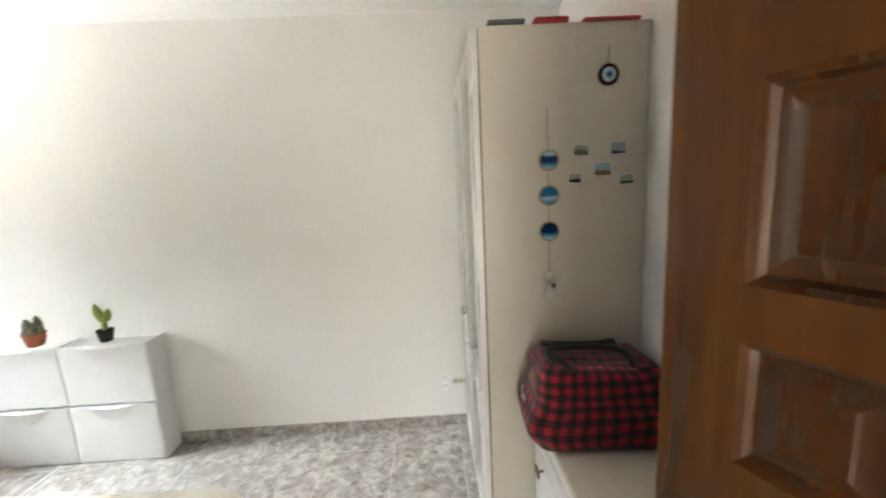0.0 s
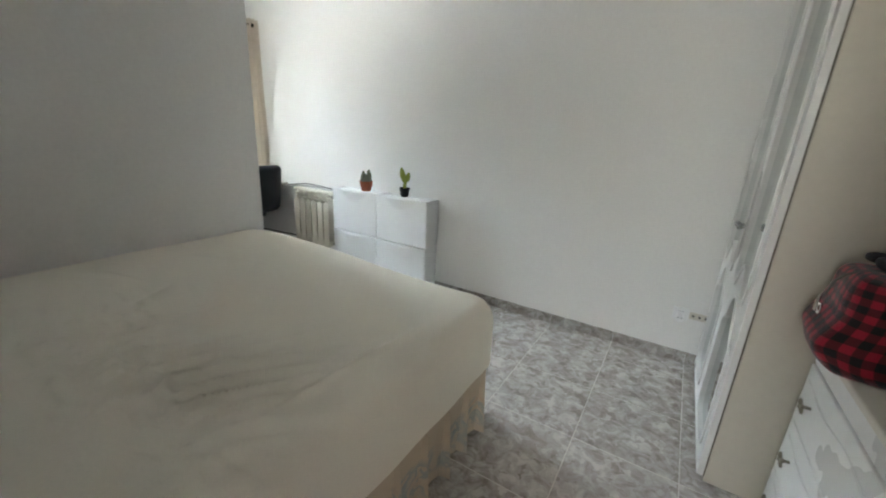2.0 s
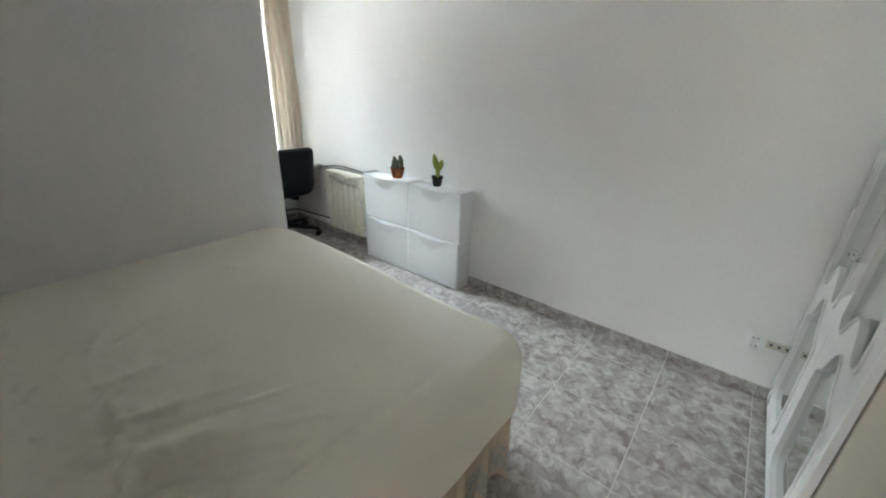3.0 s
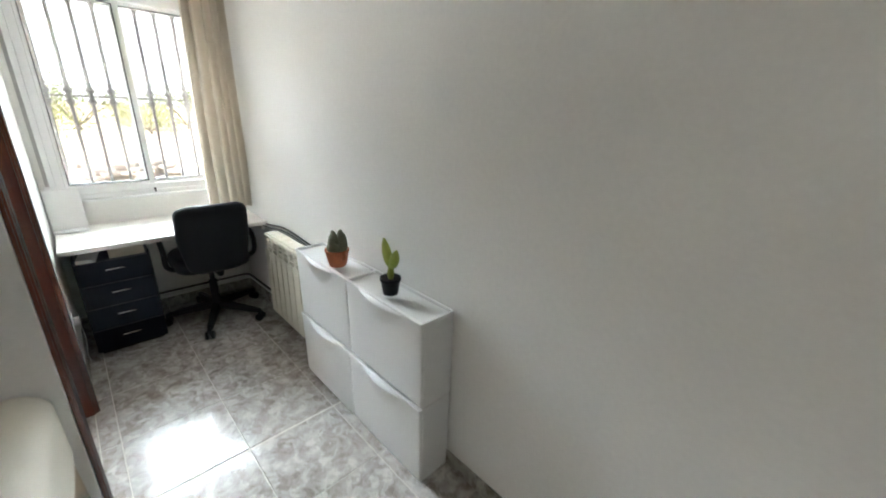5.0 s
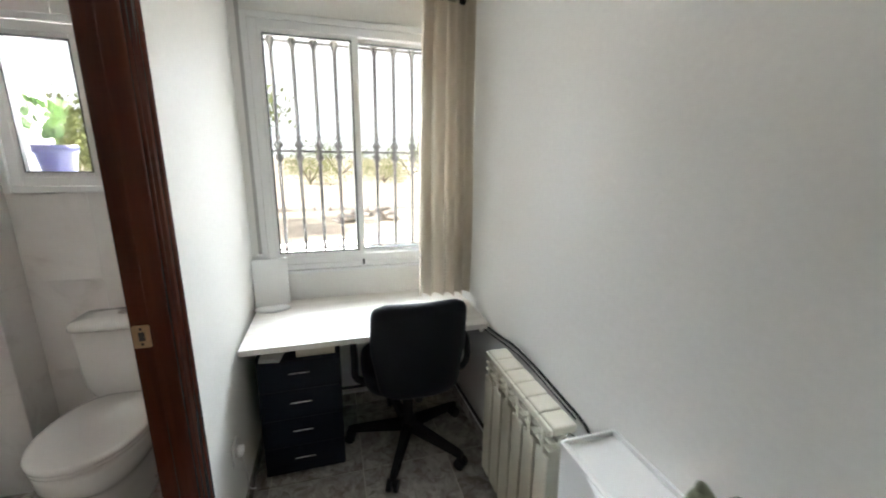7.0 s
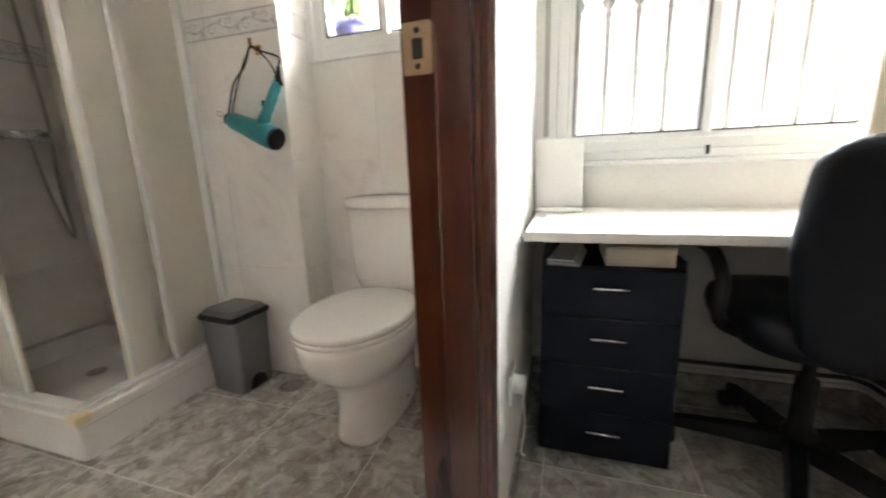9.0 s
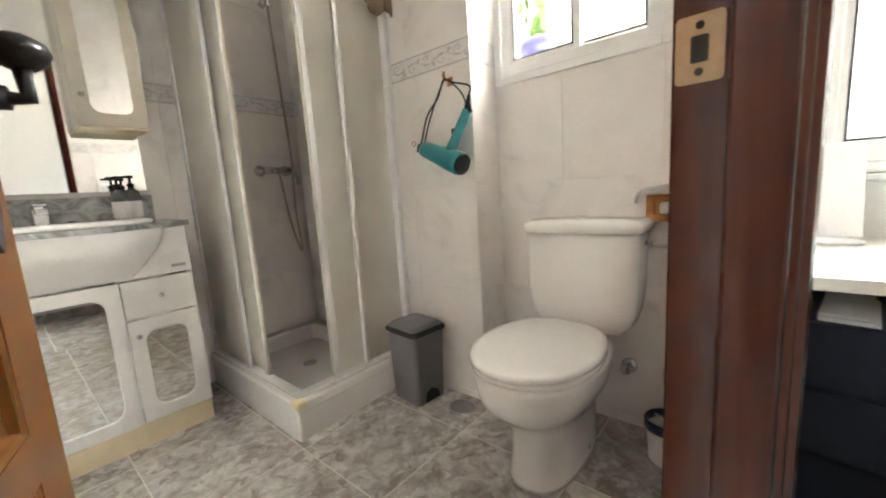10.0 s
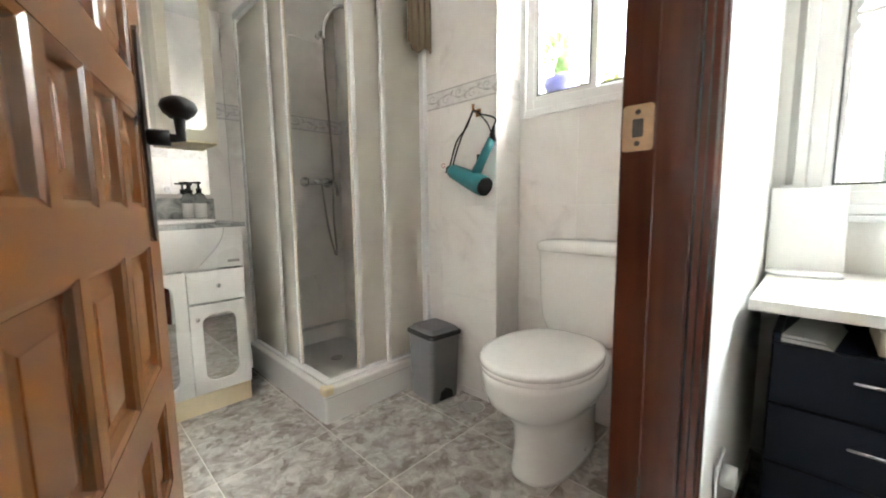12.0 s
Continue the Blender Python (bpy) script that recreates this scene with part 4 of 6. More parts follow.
cactus = thing("potted_cactus", "grey green clustered cactus in a terracotta pot", "plant", 1.866, -0.118, 0.7805)
cp = part("pot", lathe([(0.030, 0.0), (0.034, 0.004), (0.042, 0.035), (0.047, 0.062), (0.049, 0.064), (0.049, 0.073), (0.045, 0.073), (0.043, 0.060), (0.02, 0.055)], 28), TERRACOTTA, cactus, smooth=True)
for s in (-1, 1):
    part("handle", tube(arc_points([(s * 0.043, 0, 0.062), (s * 0.058, 0, 0.060), (s * 0.058, 0, 0.045), (s * 0.041, 0, 0.036)], 4), 0.004, 8), TERRACOTTA, cp, smooth=True)
part("soil", lathe([(0.001, 0.058), (0.043, 0.058), (0.043, 0.061), (0.001, 0.063)], 20), SOIL, cactus)
for a in ((-0.018, 0.0, 0.056, 0.022, 0.082, (-0.008, 0)), (0.010, 0.012, 0.056, 0.020, 0.090, (0.004, 0.006)), (0.014, -0.016, 0.056, 0.017, 0.050, (0.008, -0.004)), (-0.006, -0.020, 0.056, 0.014, 0.036, (-0.004, -0.006)), (0.028, 0.004, 0.056, 0.013, 0.045, (0.008, 0)), (-0.030, 0.012, 0.056, 0.013, 0.050, (-0.006, 0.004)), (-0.026, -0.014, 0.056, 0.012, 0.034, (-0.006, -0.004)), (0.002, 0.028, 0.056, 0.013, 0.056, (0, 0.006)), (0.012, 0.010, 0.128, 0.010, 0.030, (0.006, 0)), (-0.022, 0.002, 0.118, 0.010, 0.026, (-0.008, -0.004))):
    part("stem", ribbed(*a), CACTUS, cactus, smooth=True)

cactus.scale = (1.18, 1.18, 1.18)


def pad(cx, z, w, h, lean, thick=0.013):
    rings = []
    for k in range(13):
        f = k / 12
        hw = max(0.004, w * (math.sin(math.pi * (0.06 + 0.91 * f ** 0.85))) ** 0.7)
        rings.append([(cx + lean * f + hw * math.cos(2 * math.pi * i / 20), thick * (hw / w) * math.sin(2 * math.pi * i / 20), z + h * f) for i in range(20)])
    return loft(rings)


pear = thing("prickly_pear", "small green prickly pear cactus in a black plastic pot", "plant", 2.277, -0.105, 0.7805, 8)
part("pot", lathe([(0.028, 0.0), (0.031, 0.002), (0.040, 0.062), (0.044, 0.062), (0.044, 0.074), (0.040, 0.074), (0.039, 0.062), (0.02, 0.06)], 28), BLACK_PLASTIC, pear, smooth=True)
part("soil", lathe([(0.001, 0.064), (0.039, 0.064), (0.039, 0.066), (0.001, 0.068)], 20), SOIL, pear)
part("pad", pad(0.0, 0.06, 0.016, 0.075, 0.004), PRICKLY, pear, smooth=True)
part("pad", pad(-0.004, 0.115, 0.027, 0.12, -0.030), PRICKLY, pear, smooth=True)
part("pad", pad(0.010, 0.115, 0.026, 0.085, 0.026), PRICKLY, pear, smooth=True)


def socket_plate(name, label, m, n=2):
    s = thing(name, label, "wall socket")
    s.matrix_world = m
    part("plate", box(-0.04, 0.04, -0.008, 0.0, -0.04, 0.04, 0.003, 2), WHITE_PLASTIC, s)
    for k in range(n):
        z = 0.022 - 0.044 * k if n == 2 else 0
        ob = part("outlet", lathe([(0.023, 0.0), (0.023, 0.026), (0.0185, 0.026), (0.0175, 0.012), (0.002, 0.012)], 20), WHITE_PLASTIC, s, smooth=True)
        ob.matrix_local = pose(0.0, -0.008, z, 90, 0, 0)
        for q in (-0.0095, 0.0095):
            pn = part("hole", lathe([(0.003, 0.0122), (0.003, 0.014)], 8, q, 0), RUBBER, ob)
    return s


socket_plate("wall_socket", "white double wall socket above the baseboard", pose(4.343, -0.001, 0.315))
strip = thing("socket_mount", "bare beige socket backing strip with fixing holes", "wall fitting", 4.445, -0.001, 0.318)
part("backing", box(-0.055, 0.055, -0.005, 0.0, -0.022, 0.022, 0.002, 1), CREAM, strip)
for k in range(3):
    part("hole", box(-0.042 + 0.032 * k, -0.030 + 0.032 * k, -0.0056, -0.0051, -0.006, 0.006), RUBBER, strip)


# ---- desk corner ----
RAD_PAINT = material("ivory radiator enamel", (0.70, 0.66, 0.55), 0.4, tone=0.05, bump=0.05)
COPPER = material("dark painted pipe", (0.05, 0.045, 0.04), 0.5, tone=0.3)


def radiator():
    r = thing("radiator", "ivory enamelled six-section aluminium radiator", "radiator", 0.872, -0.022, 0.13)
    for k in range(6):
        x = 0.085 * k
        s = bmesh.new()
        box(x + 0.006, x + 0.079, -0.098, -0.088, 0.0, 0.465, 0.004, 2, bm=s)
        box(x + 0.002, x + 0.083, -0.085, -0.004, 0.545, 0.575, 0.006, 2, bm=s)
        box(x + 0.002, x + 0.083, -0.098, -0.088, 0.545, 0.570, 0.004, 2, bm=s)
        box(x + 0.036, x + 0.049, -0.090, -0.006, 0.03, 0.548, bm=s)
        for z in (0.492, 0.520):
            box(x + 0.002, x + 0.083, -0.096, -0.070, z - 0.003, z + 0.004, 0.002, 1, bm=s)
        box(x + 0.034, x + 0.051, -0.097, -0.080, 0.46, 0.55, 0.002, 1, bm=s)
        tube([(x, -0.05, 0.06), (x + 0.085, -0.05, 0.06)], 0.020, 10, bm=s)
        tube([(x, -0.05, 0.525), (x + 0.085, -0.05, 0.525)], 0.020, 10, bm=s)
        part("section", s, RAD_PAINT, r)
    v = tube([(0.51, -0.05, 0.525), (0.545, -0.05, 0.525)], 0.013, 12)
    tube([(0.54, -0.05, 0.51), (0.54, -0.05, 0.57)], 0.012, 12, bm=v)
    part("valve", v, CHROME, r, "chrome valve", smooth=True)
    part("lockshield", tube([(0.51, -0.05, 0.06), (0.55, -0.05, 0.06), (0.55, -0.01, 0.06)], 0.010, 10), CHROME, r)
    for x in (0.085, 0.425):
        part("bracket", box(x - 0.01, x + 0.01, -0.01, 0.0215, 0.50, 0.52), RAD_PAINT, r)
    return r


radiator()
pipe = thing("heating_pipe", "dark heating pipes along the wall foot", "pipe")
part("run", tube([(0.105, -1.05, 0.135), (0.105, -0.06, 0.13), (0.14, -0.03, 0.13), (0.80, -0.03, 0.165), (0.88, -0.04, 0.175)], 0.008, 8), COPPER, pipe)
part("run", tube([(0.105, -1.05, 0.105), (0.105, -0.045, 0.10), (0.14, -0.022, 0.10), (0.85, -0.022, 0.135)], 0.008, 8), WHITE_PLASTIC, pipe)
cable = thing("cable", "black cable running along the wall behind the radiator", "cable")
part("wire", tube(arc_points([(0.30, -0.02, 0.66), (0.70, -0.014, 0.70), (0.95, -0.012, 0.735), (1.25, -0.012, 0.725), (1.42, -0.012, 0.70), (1.46, -0.02, 0.60)], 5), 0.005, 8), BLACK_PLASTIC, cable)
part("wire", tube(arc_points([(0.32, -0.03, 0.64), (0.70, -0.016, 0.68), (1.0, -0.013, 0.715), (1.35, -0.013, 0.70)], 5), 0.003, 8), BLACK_PLASTIC, cable)

DESK_TOP = wood_material("whitewashed desk laminate", (0.62, 0.58, 0.52), (0.74, 0.71, 0.66), 0.42, along="y", scale=14.0, coat=0.0)
desk = thing("desk", "pale wood-effect desk top fitted between the walls", "desk", WIN_X, -0.565, 0)
part("top", box(0.003, 0.57, -0.548, 0.556, 0.690, 0.717, 0.003, 2), DESK_TOP, desk)
part("bracket", box(0.003, 0.025, -0.548, 0.556, 0.64, 0.6895), DESK_TOP, desk)
part("bracket", box(0.06, 0.50, 0.534, 0.556, 0.64, 0.6895), DESK_TOP, desk)


def pedestal():
    p = thing("drawer_pedestal", "black four-drawer pedestal under the desk", "drawer unit", 0.14, -1.072, 0)
    D, W = 0.425, 0.36
    part("caster_base", box(0.02, D - 0.02, 0.02, W - 0.02, 0.0, 0.0195), BLACK_PLASTIC, p)
    b = bmesh.new()
    box(0, D, 0, 0.016, 0.02, 0.63, 0.002, 1, bm=b)
    box(0, D, W - 0.016, W, 0.02, 0.63, 0.002, 1, bm=b)
    box(0, 0.012, 0.016, W - 0.016, 0.02, 0.63, bm=b)
    box(0.012, D, 0.016, W - 0.016, 0.02, 0.036, bm=b)
    box(0.012, D, 0.016, W - 0.016, 0.594, 0.609, bm=b)
    part("body", b, BLACK_LAMINATE, p)
    for k in range(4):
        z = 0.030 + 0.1455 * k
        d = part("drawer", box(D + 0.0005, D + 0.018, 0.003, W - 0.003, z, z + 0.141, 0.002, 2), BLACK_LAMINATE, p)
        hd = tube([(D + 0.034, W / 2 - 0.045, z + 0.09), (D + 0.034, W / 2 + 0.045, z + 0.09)], 0.0045, 8)
        for q in (-0.036, 0.036):
            tube([(D + 0.017, W / 2 + q, z + 0.09), (D + 0.034, W / 2 + q, z + 0.09)], 0.003, 6, bm=hd)
        part("handle", hd, CHROME, d, "brushed metal bar handle", smooth=True)
    return p


pedestal()
PAPER = material("white paper", (0.80, 0.79, 0.76), 0.8, tone=0.03)
CARD = material("beige card box", (0.55, 0.49, 0.38), 0.8, tone=0.1)
papers = thing("papers", "loose stack of papers on the drawer unit", "papers", 0.47, -1.0, 0.6095, -8)
for k in range(5):
    part("sheet", box(-0.10 - 0.004 * k, 0.11 + 0.005 * (k % 3), -0.04, 0.045 - 0.004 * k, 0.002 + 0.004 * k, 0.0042 + 0.004 * k), PAPER, papers)
part("sheet", box(-0.1, 0.1, -0.038, 0.036, 0.0, 0.0018), PAPER, papers)
carton = thing("flat_carton", "flat beige carton lying on the drawer unit", "box", 0.46, -0.82, 0.6095)
part("carton_body", box(-0.12, 0.095, -0.085, 0.085, 0.0, 0.05, 0.003, 2), CARD, carton)
part("lid", box(-0.122, 0.097, -0.087, 0.087, 0.0505, 0.056, 0.002, 1), CARD, carton)

board = thing("white_panel", "white panel leaning in the desk corner on a plastic stand", "panel", 0.175, -1.036, 0.7175)
bb = part("panel_body", box(-0.006, 0.006, -0.085, 0.085, 0.008, 0.255, 0.003, 2), WHITE_PLASTIC, board)
bb.matrix_local = pose(0, 0, 0.002, 0, -6, 8)
part("panel_foot", lathe([(0.085, 0.0), (0.088, 0.004), (0.075, 0.010), (0.02, 0.012)], 24, 0.03, 0.0, 0.6, 1.0), WHITE_PLASTIC, board, smooth=True)


def office_chair():
    LEATHERETTE = material("black leatherette", (0.004, 0.0055, 0.010), 0.42, spec=0.22, tone=0.25, grain=110, bump=0.35, stain=4)
    c = thing("office_chair", "black leatherette swivel office chair on castors at the desk", "office chair", 0.48, -0.382, 0)
    for k, (px, py) in enumerate(((0.30, -0.130), (0.252, 0.215), (-0.135, 0.30), (-0.325, -0.04), (-0.08, -0.30))):
        d = math.hypot(px, py)
        ux, uy = px / d, py / d
        rings = []
        for f, w, z0, z1 in ((0.02, 0.030, 0.085, 0.135), (0.5, 0.024, 0.075, 0.115), (0.95, 0.018, 0.062, 0.092), (1.03, 0.012, 0.062, 0.085)):
            x, y = ux * d * f, uy * d * f
            rings.append([(x - uy * w, y + ux * w, z0), (x + uy * w, y - ux * w, z0), (x + uy * w * 0.7, y - ux * w * 0.7, z1), (x - uy * w * 0.7, y + ux * w * 0.7, z1)])
        leg = part("base_arm", loft(rings), BLACK_PLASTIC, c)
        ca = bmesh.new()
        for s in (-1, 1):
            a, b = s * 0.006, s * 0.026
            join(ca, tube([(px + uy * a * 1.0, py - ux * a, 0.028), (px + uy * b, py - ux * b, 0.028)], 0.028, 14))
        tube([(px, py, 0.03), (px, py, 0.07)], 0.008, 8, bm=ca)
        part("castor", ca, BLACK_PLASTIC, leg)
    part("column", lathe([(0.040, 0.08), (0.040, 0.15), (0.028, 0.16), (0.026, 0.30), (0.016, 0.305), (0.016, 0.42)], 18), BLACK_PLASTIC, c, smooth=True)
    part("mechanism", box(-0.10, 0.14, -0.09, 0.09, 0.415, 0.45, 0.01, 2), BLACK_PLASTIC, c)
    # seat: a thick cushion with rounded edges
    rings = []
    for f, z in ((0.86, 0.448), (0.97, 0.456), (1.0, 0.485), (0.98, 0.515), (0.90, 0.535), (0.55, 0.545), (0.05, 0.546)):
        rings.append([(0.03 + 0.235 * f * math.copysign(abs(math.cos(a)) ** 0.55, math.cos(a)), 0.235 * f * math.copysign(abs(math.sin(a)) ** 0.55, math.sin(a)), z) for a in (2 * math.pi * i / 40 for i in range(40))])
    part("seat", loft(rings), LEATHERETTE, c, smooth=True)
    # backrest: curved pad, wider at the top
    rings = []
    nr = 22
    for k in range(nr + 1):
        f = k / nr
        z = 0.468 + 0.450 * f
        edge = min(1, math.sin(math.pi * min(1, max(0, f * 0.5 / 0.10 if f < 0.1 else (1 - f) * 0.5 / 0.14 if f > 0.86 else 0.5))) ** 0.5 + 0.02)
        hw = (0.170 + 0.040 * min(1, f / 0.5) - 0.012 * max(0, f - 0.6)) * (0.72 + 0.28 * edge)
        th = 0.042 * (0.25 + 0.75 * edge)
        cx = 0.295 + 0.05 * (f - 0.3) ** 2 + 0.02 * f
        ring = []
        for i in range(36):
            a = 2 * math.pi * i / 36
            y = hw * math.copysign(abs(math.cos(a)) ** 0.6, math.cos(a))
            x = cx + th * math.copysign(abs(math.sin(a)) ** 0.7, math.sin(a)) - 0.9 * y * y
            ring.append((x, y, z))
        rings.append(ring)
    part("backrest", loft(rings), LEATHERETTE, c, smooth=True)
    part("back_support", tube([(0.10, 0, 0.43), (0.27, 0, 0.44), (0.295, 0, 0.52), (0.30, 0, 0.62)], 0.022, 8), BLACK_PLASTIC, c)
    for s in (-1, 1):
        part("armrest", tube(arc_points([(0.12, s * 0.20, 0.46), (0.13, s * 0.265, 0.50), (0.14, s * 0.27, 0.60), (0.06, s * 0.27, 0.655), (-0.08, s * 0.265, 0.655)], 5), 0.016, 10), BLACK_PLASTIC, c, smooth=True)
    part("lever", tube([(0.04, 0.09, 0.43), (0.05, 0.24, 0.425)], 0.006, 8), BLACK_PLASTIC, c)
    return c


office_chair()

CURTAIN = material("beige satin curtain", (0.62, 0.555, 0.46), 0.55, tone=0.08, grain=150, bump=0.2)
# thin cloth lets some daylight through
cloth_nt = CURTAIN.node_tree
through_cloth, cloth_mix = cloth_nt.nodes.new("ShaderNodeBsdfTranslucent"), cloth_nt.nodes.new("ShaderNodeMixShader")
through_cloth.inputs["Color"].default_value = (0.62, 0.54, 0.43, 1)
cloth_mix.inputs[0].default_value = 0.05
cloth_nt.links.new(cloth_nt.nodes["Principled BSDF"].outputs[0], cloth_mix.inputs[1])
cloth_nt.links.new(through_cloth.outputs[0], cloth_mix.inputs[2])
cloth_nt.links.new(cloth_mix.outputs[0], cloth_nt.nodes["Material Output"].inputs["Surface"])


def curtain():
    c = thing("curtain", "gathered beige satin curtain on a metal rod", "curtain", 0.335, -0.148, 0.765)
    n = 90
    rings = []
    for k in range(16):
        f = k / 15
        z = 1.50 * f
        spread = 0.126 + 0.016 * (1 - f)
        ring = []
        for i in range(n + 1):
            u = i / n
            ph = u * 2 * math.pi * 5 + 0.8 * math.sin(u * 9)
            amp = 0.036 + 0.010 * math.sin(u * 23)
            ring.append((amp * math.sin(ph) + 0.008 * noise.noise((u * 6, f * 2, 0)) - 0.03 * (1 - f) * (u < 0.25) * (0.25 - u) * 4, -spread + 2 * spread * u + 0.010 * math.cos(ph) - 0.012 * math.sin(f * math.pi) * (1 - u), z))
        rings.append(ring)
    bm = loft(rings, closed=False)
    part("cloth", bm, CURTAIN, c, smooth=True)
    part("rod", tube([(0.0, -0.90, 1.445), (0.0, 0.06, 1.445)], 0.010, 12), CHROME, c, "brushed metal rod", smooth=True)
    part("finial", lathe([(0.012, -0.018), (0.018, -0.012), (0.018, 0.012), (0.012, 0.018)], 14), BLACK_IRON, c).matrix_local = pose(0, 0.075, 1.445, 90, 0, 0)
    for y in (-0.87, 0.0):
        part("bracket", tube([(-0.253, y, 1.445), (0.0, y, 1.445)], 0.006, 8), CHROME, c)
    return c


cur = curtain()
sol = cur.children[0].modifiers.new("cloth thickness", "SOLIDIFY")
sol.thickness = 0.002

ac = thing("air_conditioner", "white split air conditioner above the window", "air conditioner", WIN_X + 0.001, -0.92, 2.335)
AC_WHITE = material("yellowed white plastic", (0.74, 0.70, 0.60), 0.4, tone=0.03)
prof = [(0.0, 0.0), (0.13, 0.0), (0.185, 0.03), (0.20, 0.09), (0.195, 0.20), (0.17, 0.225), (0.0, 0.225)]
part("casing", loft([[(x, y, z) for x, z in prof] for y in (0.0, 0.78)]), AC_WHITE, ac)
part("louvre", box(0.135, 0.186, 0.03, 0.75, -0.004, 0.006), RUBBER, ac, "dark air slot")
part("seam", box(0.1985, 0.2015, 0.01, 0.77, 0.075, 0.079), RUBBER, ac)

socket_plate("wall_socket", "white wall socket low on the desk corner wall", pose(0.80, NOOK_S + 0.001, 0.37, 0, 0, 180), 1)
plug = thing("plug_cable", "white cable hanging from the low socket", "cable")
part("wire", tube(arc_points([(0.80, NOOK_S + 0.03, 0.355), (0.79, NOOK_S + 0.035, 0.25), (0.72, NOOK_S + 0.02, 0.12), (0.62, NOOK_S + 0.02, 0.02)], 5), 0.0025, 8), WHITE_PLASTIC, plug)
strap = thing("shutter_strap", "grey roller shutter strap beside the window", "strap")
part("strap", box(WIN_X + 0.002, WIN_X + 0.004, -1.098, -1.080, 0.98, 2.30), material("grey woven strap", (0.45, 0.44, 0.42), 0.9), strap)
part("winder", box(WIN_X + 0.001, WIN_X + 0.02, -1.108, -1.075, 0.89, 0.985, 0.004, 2), WHITE_PLASTIC, strap)


# ---- outside the windows ----
DUST = material("pale dry earth", (0.58, 0.52, 0.42), 0.95, tone=0.35, grain=3, bump=0.6, stain=0.3)
LEAF = material("olive green leaves", (0.17, 0.20, 0.06), 0.7, tone=0.5, grain=6, stain=2)
BARK = material("grey bark", (0.12, 0.10, 0.08), 0.9, tone=0.3)
STONE = material("pale grey stone", (0.42, 0.39, 0.35), 0.9, tone=0.3, grain=25, bump=0.6)
ground = new("ground", bpy.data.meshes.new("ground"))
gb = bmesh.new()
gv = [[gb.verts.new((x, y, -0.35 + (0.0 if x > -6 else 0.012 * abs(x) * 0.25 + 0.15 * noise.noise((x * 0.15, y * 0.15, 0))))) for y in [-400, -150, -60, -30, -20, -14, -10, -7, -4, -2, 0, 2, 4, 7, 10, 14, 20, 30, 60, 150, 400]] for x in [-600, -200, -90, -50, -32, -24, -18, -14, -11, -8, -6, -4, -2, -0.2, 6, 20, 100]]
for ra, rb in zip(gv, gv[1:]):
    for k in range(len(ra) - 1):
        gb.faces.new((ra[k], ra[k + 1], rb[k + 1], rb[k]))
gb.to_mesh(ground.data)
gb.free()
ground.data.materials.append(DUST)
structure(ground, "pale dry dusty yard and fields outside", "ground")


def tree(x, y, h, spread, seed, bushy=False):
    rnd = random.Random(seed)
    t = thing("bush" if bushy else "tree", "rounded olive green bush in the dry field" if bushy else "leafy green tree standing in the yard", "bush" if bushy else "tree", x, y, -0.4, group="trees outside")
    tr = bmesh.new()
    stem = h * (0.12 if bushy else 0.42)
    tube([(0, 0, 0), (0.04 * h * rnd.uniform(-1, 1), 0.05, stem * 0.6), (0.03, 0.06 * h * rnd.uniform(-1, 1), stem * 1.3)], 0.1, 8, bm=tr, taper=[0.035 * h, 0.026 * h, 0.015 * h])
    ends = []
    for k in range(7):
        a = k * 0.9 + rnd.uniform(-0.3, 0.3)
        e = (math.cos(a) * spread * rnd.uniform(0.35, 0.75), math.sin(a) * spread * rnd.uniform(0.35, 0.75), stem + (h - stem) * rnd.uniform(0.25, 0.8))
        tube([(0, 0, stem * 0.9), (e[0] * 0.5, e[1] * 0.5, stem + (e[2] - stem) * 0.65), e], 0.03, 6, bm=tr, taper=[0.015 * h, 0.010 * h, 0.004 * h])
        ends.append(e)
    part("trunk", tr, BARK, t)
    verts, faces = [], []
    for k in range(3500 if bushy else 4200):
        e = rnd.choice(ends)
        d = Vector((rnd.gauss(0, 1), rnd.gauss(0, 1), rnd.gauss(-0.6 if bushy else 0, 1.0 if bushy else 0.7)))
        c = Vector(e) + d * spread * 0.20
        if c.z < 0.1:
            continue
        s = (0.022 if bushy else 0.018) * h * rnd.uniform(0.6, 1.3)
        u = Vector((rnd.gauss(0, 1), rnd.gauss(0, 1), rnd.gauss(0, 1))).normalized()
        v = u.orthogonal().normalized()
        w = u.cross(v)
        i = len(verts)
        verts += [c + v * s, c + w * s * 0.45 + u * s * 0.15, c - v * s, c - w * s * 0.45 + u * s * 0.15]
        faces.append((i, i + 1, i + 2, i + 3))
    me = bpy.data.meshes.new("crown")
    me.from_pydata([tuple(p) for p in verts], [], faces)
    me.materials.append(LEAF)
    ob = new("crown", me)
    ob.parent = t
    return t


tree(-7.5, -3.3, 4.2, 1.7, 3)
tree(-6.0, -5.5, 3.0, 1.3, 8)
for k, (x, y, h) in enumerate(((-24, -2.0, 2.6), (-26, 3.0, 2.2), (-25, 8.0, 2.8), (-27, -7.0, 3.0), (-23, -12.5, 2.6), (-28, 13.5, 2.7), (-30, 0.0, 3.4), (-31, 6.0, 3.6), (-30, -16.0, 3.2), (-22, 17.5, 2.4))):
    tree(x, y, h, h * 0.95, 20 + k, True)


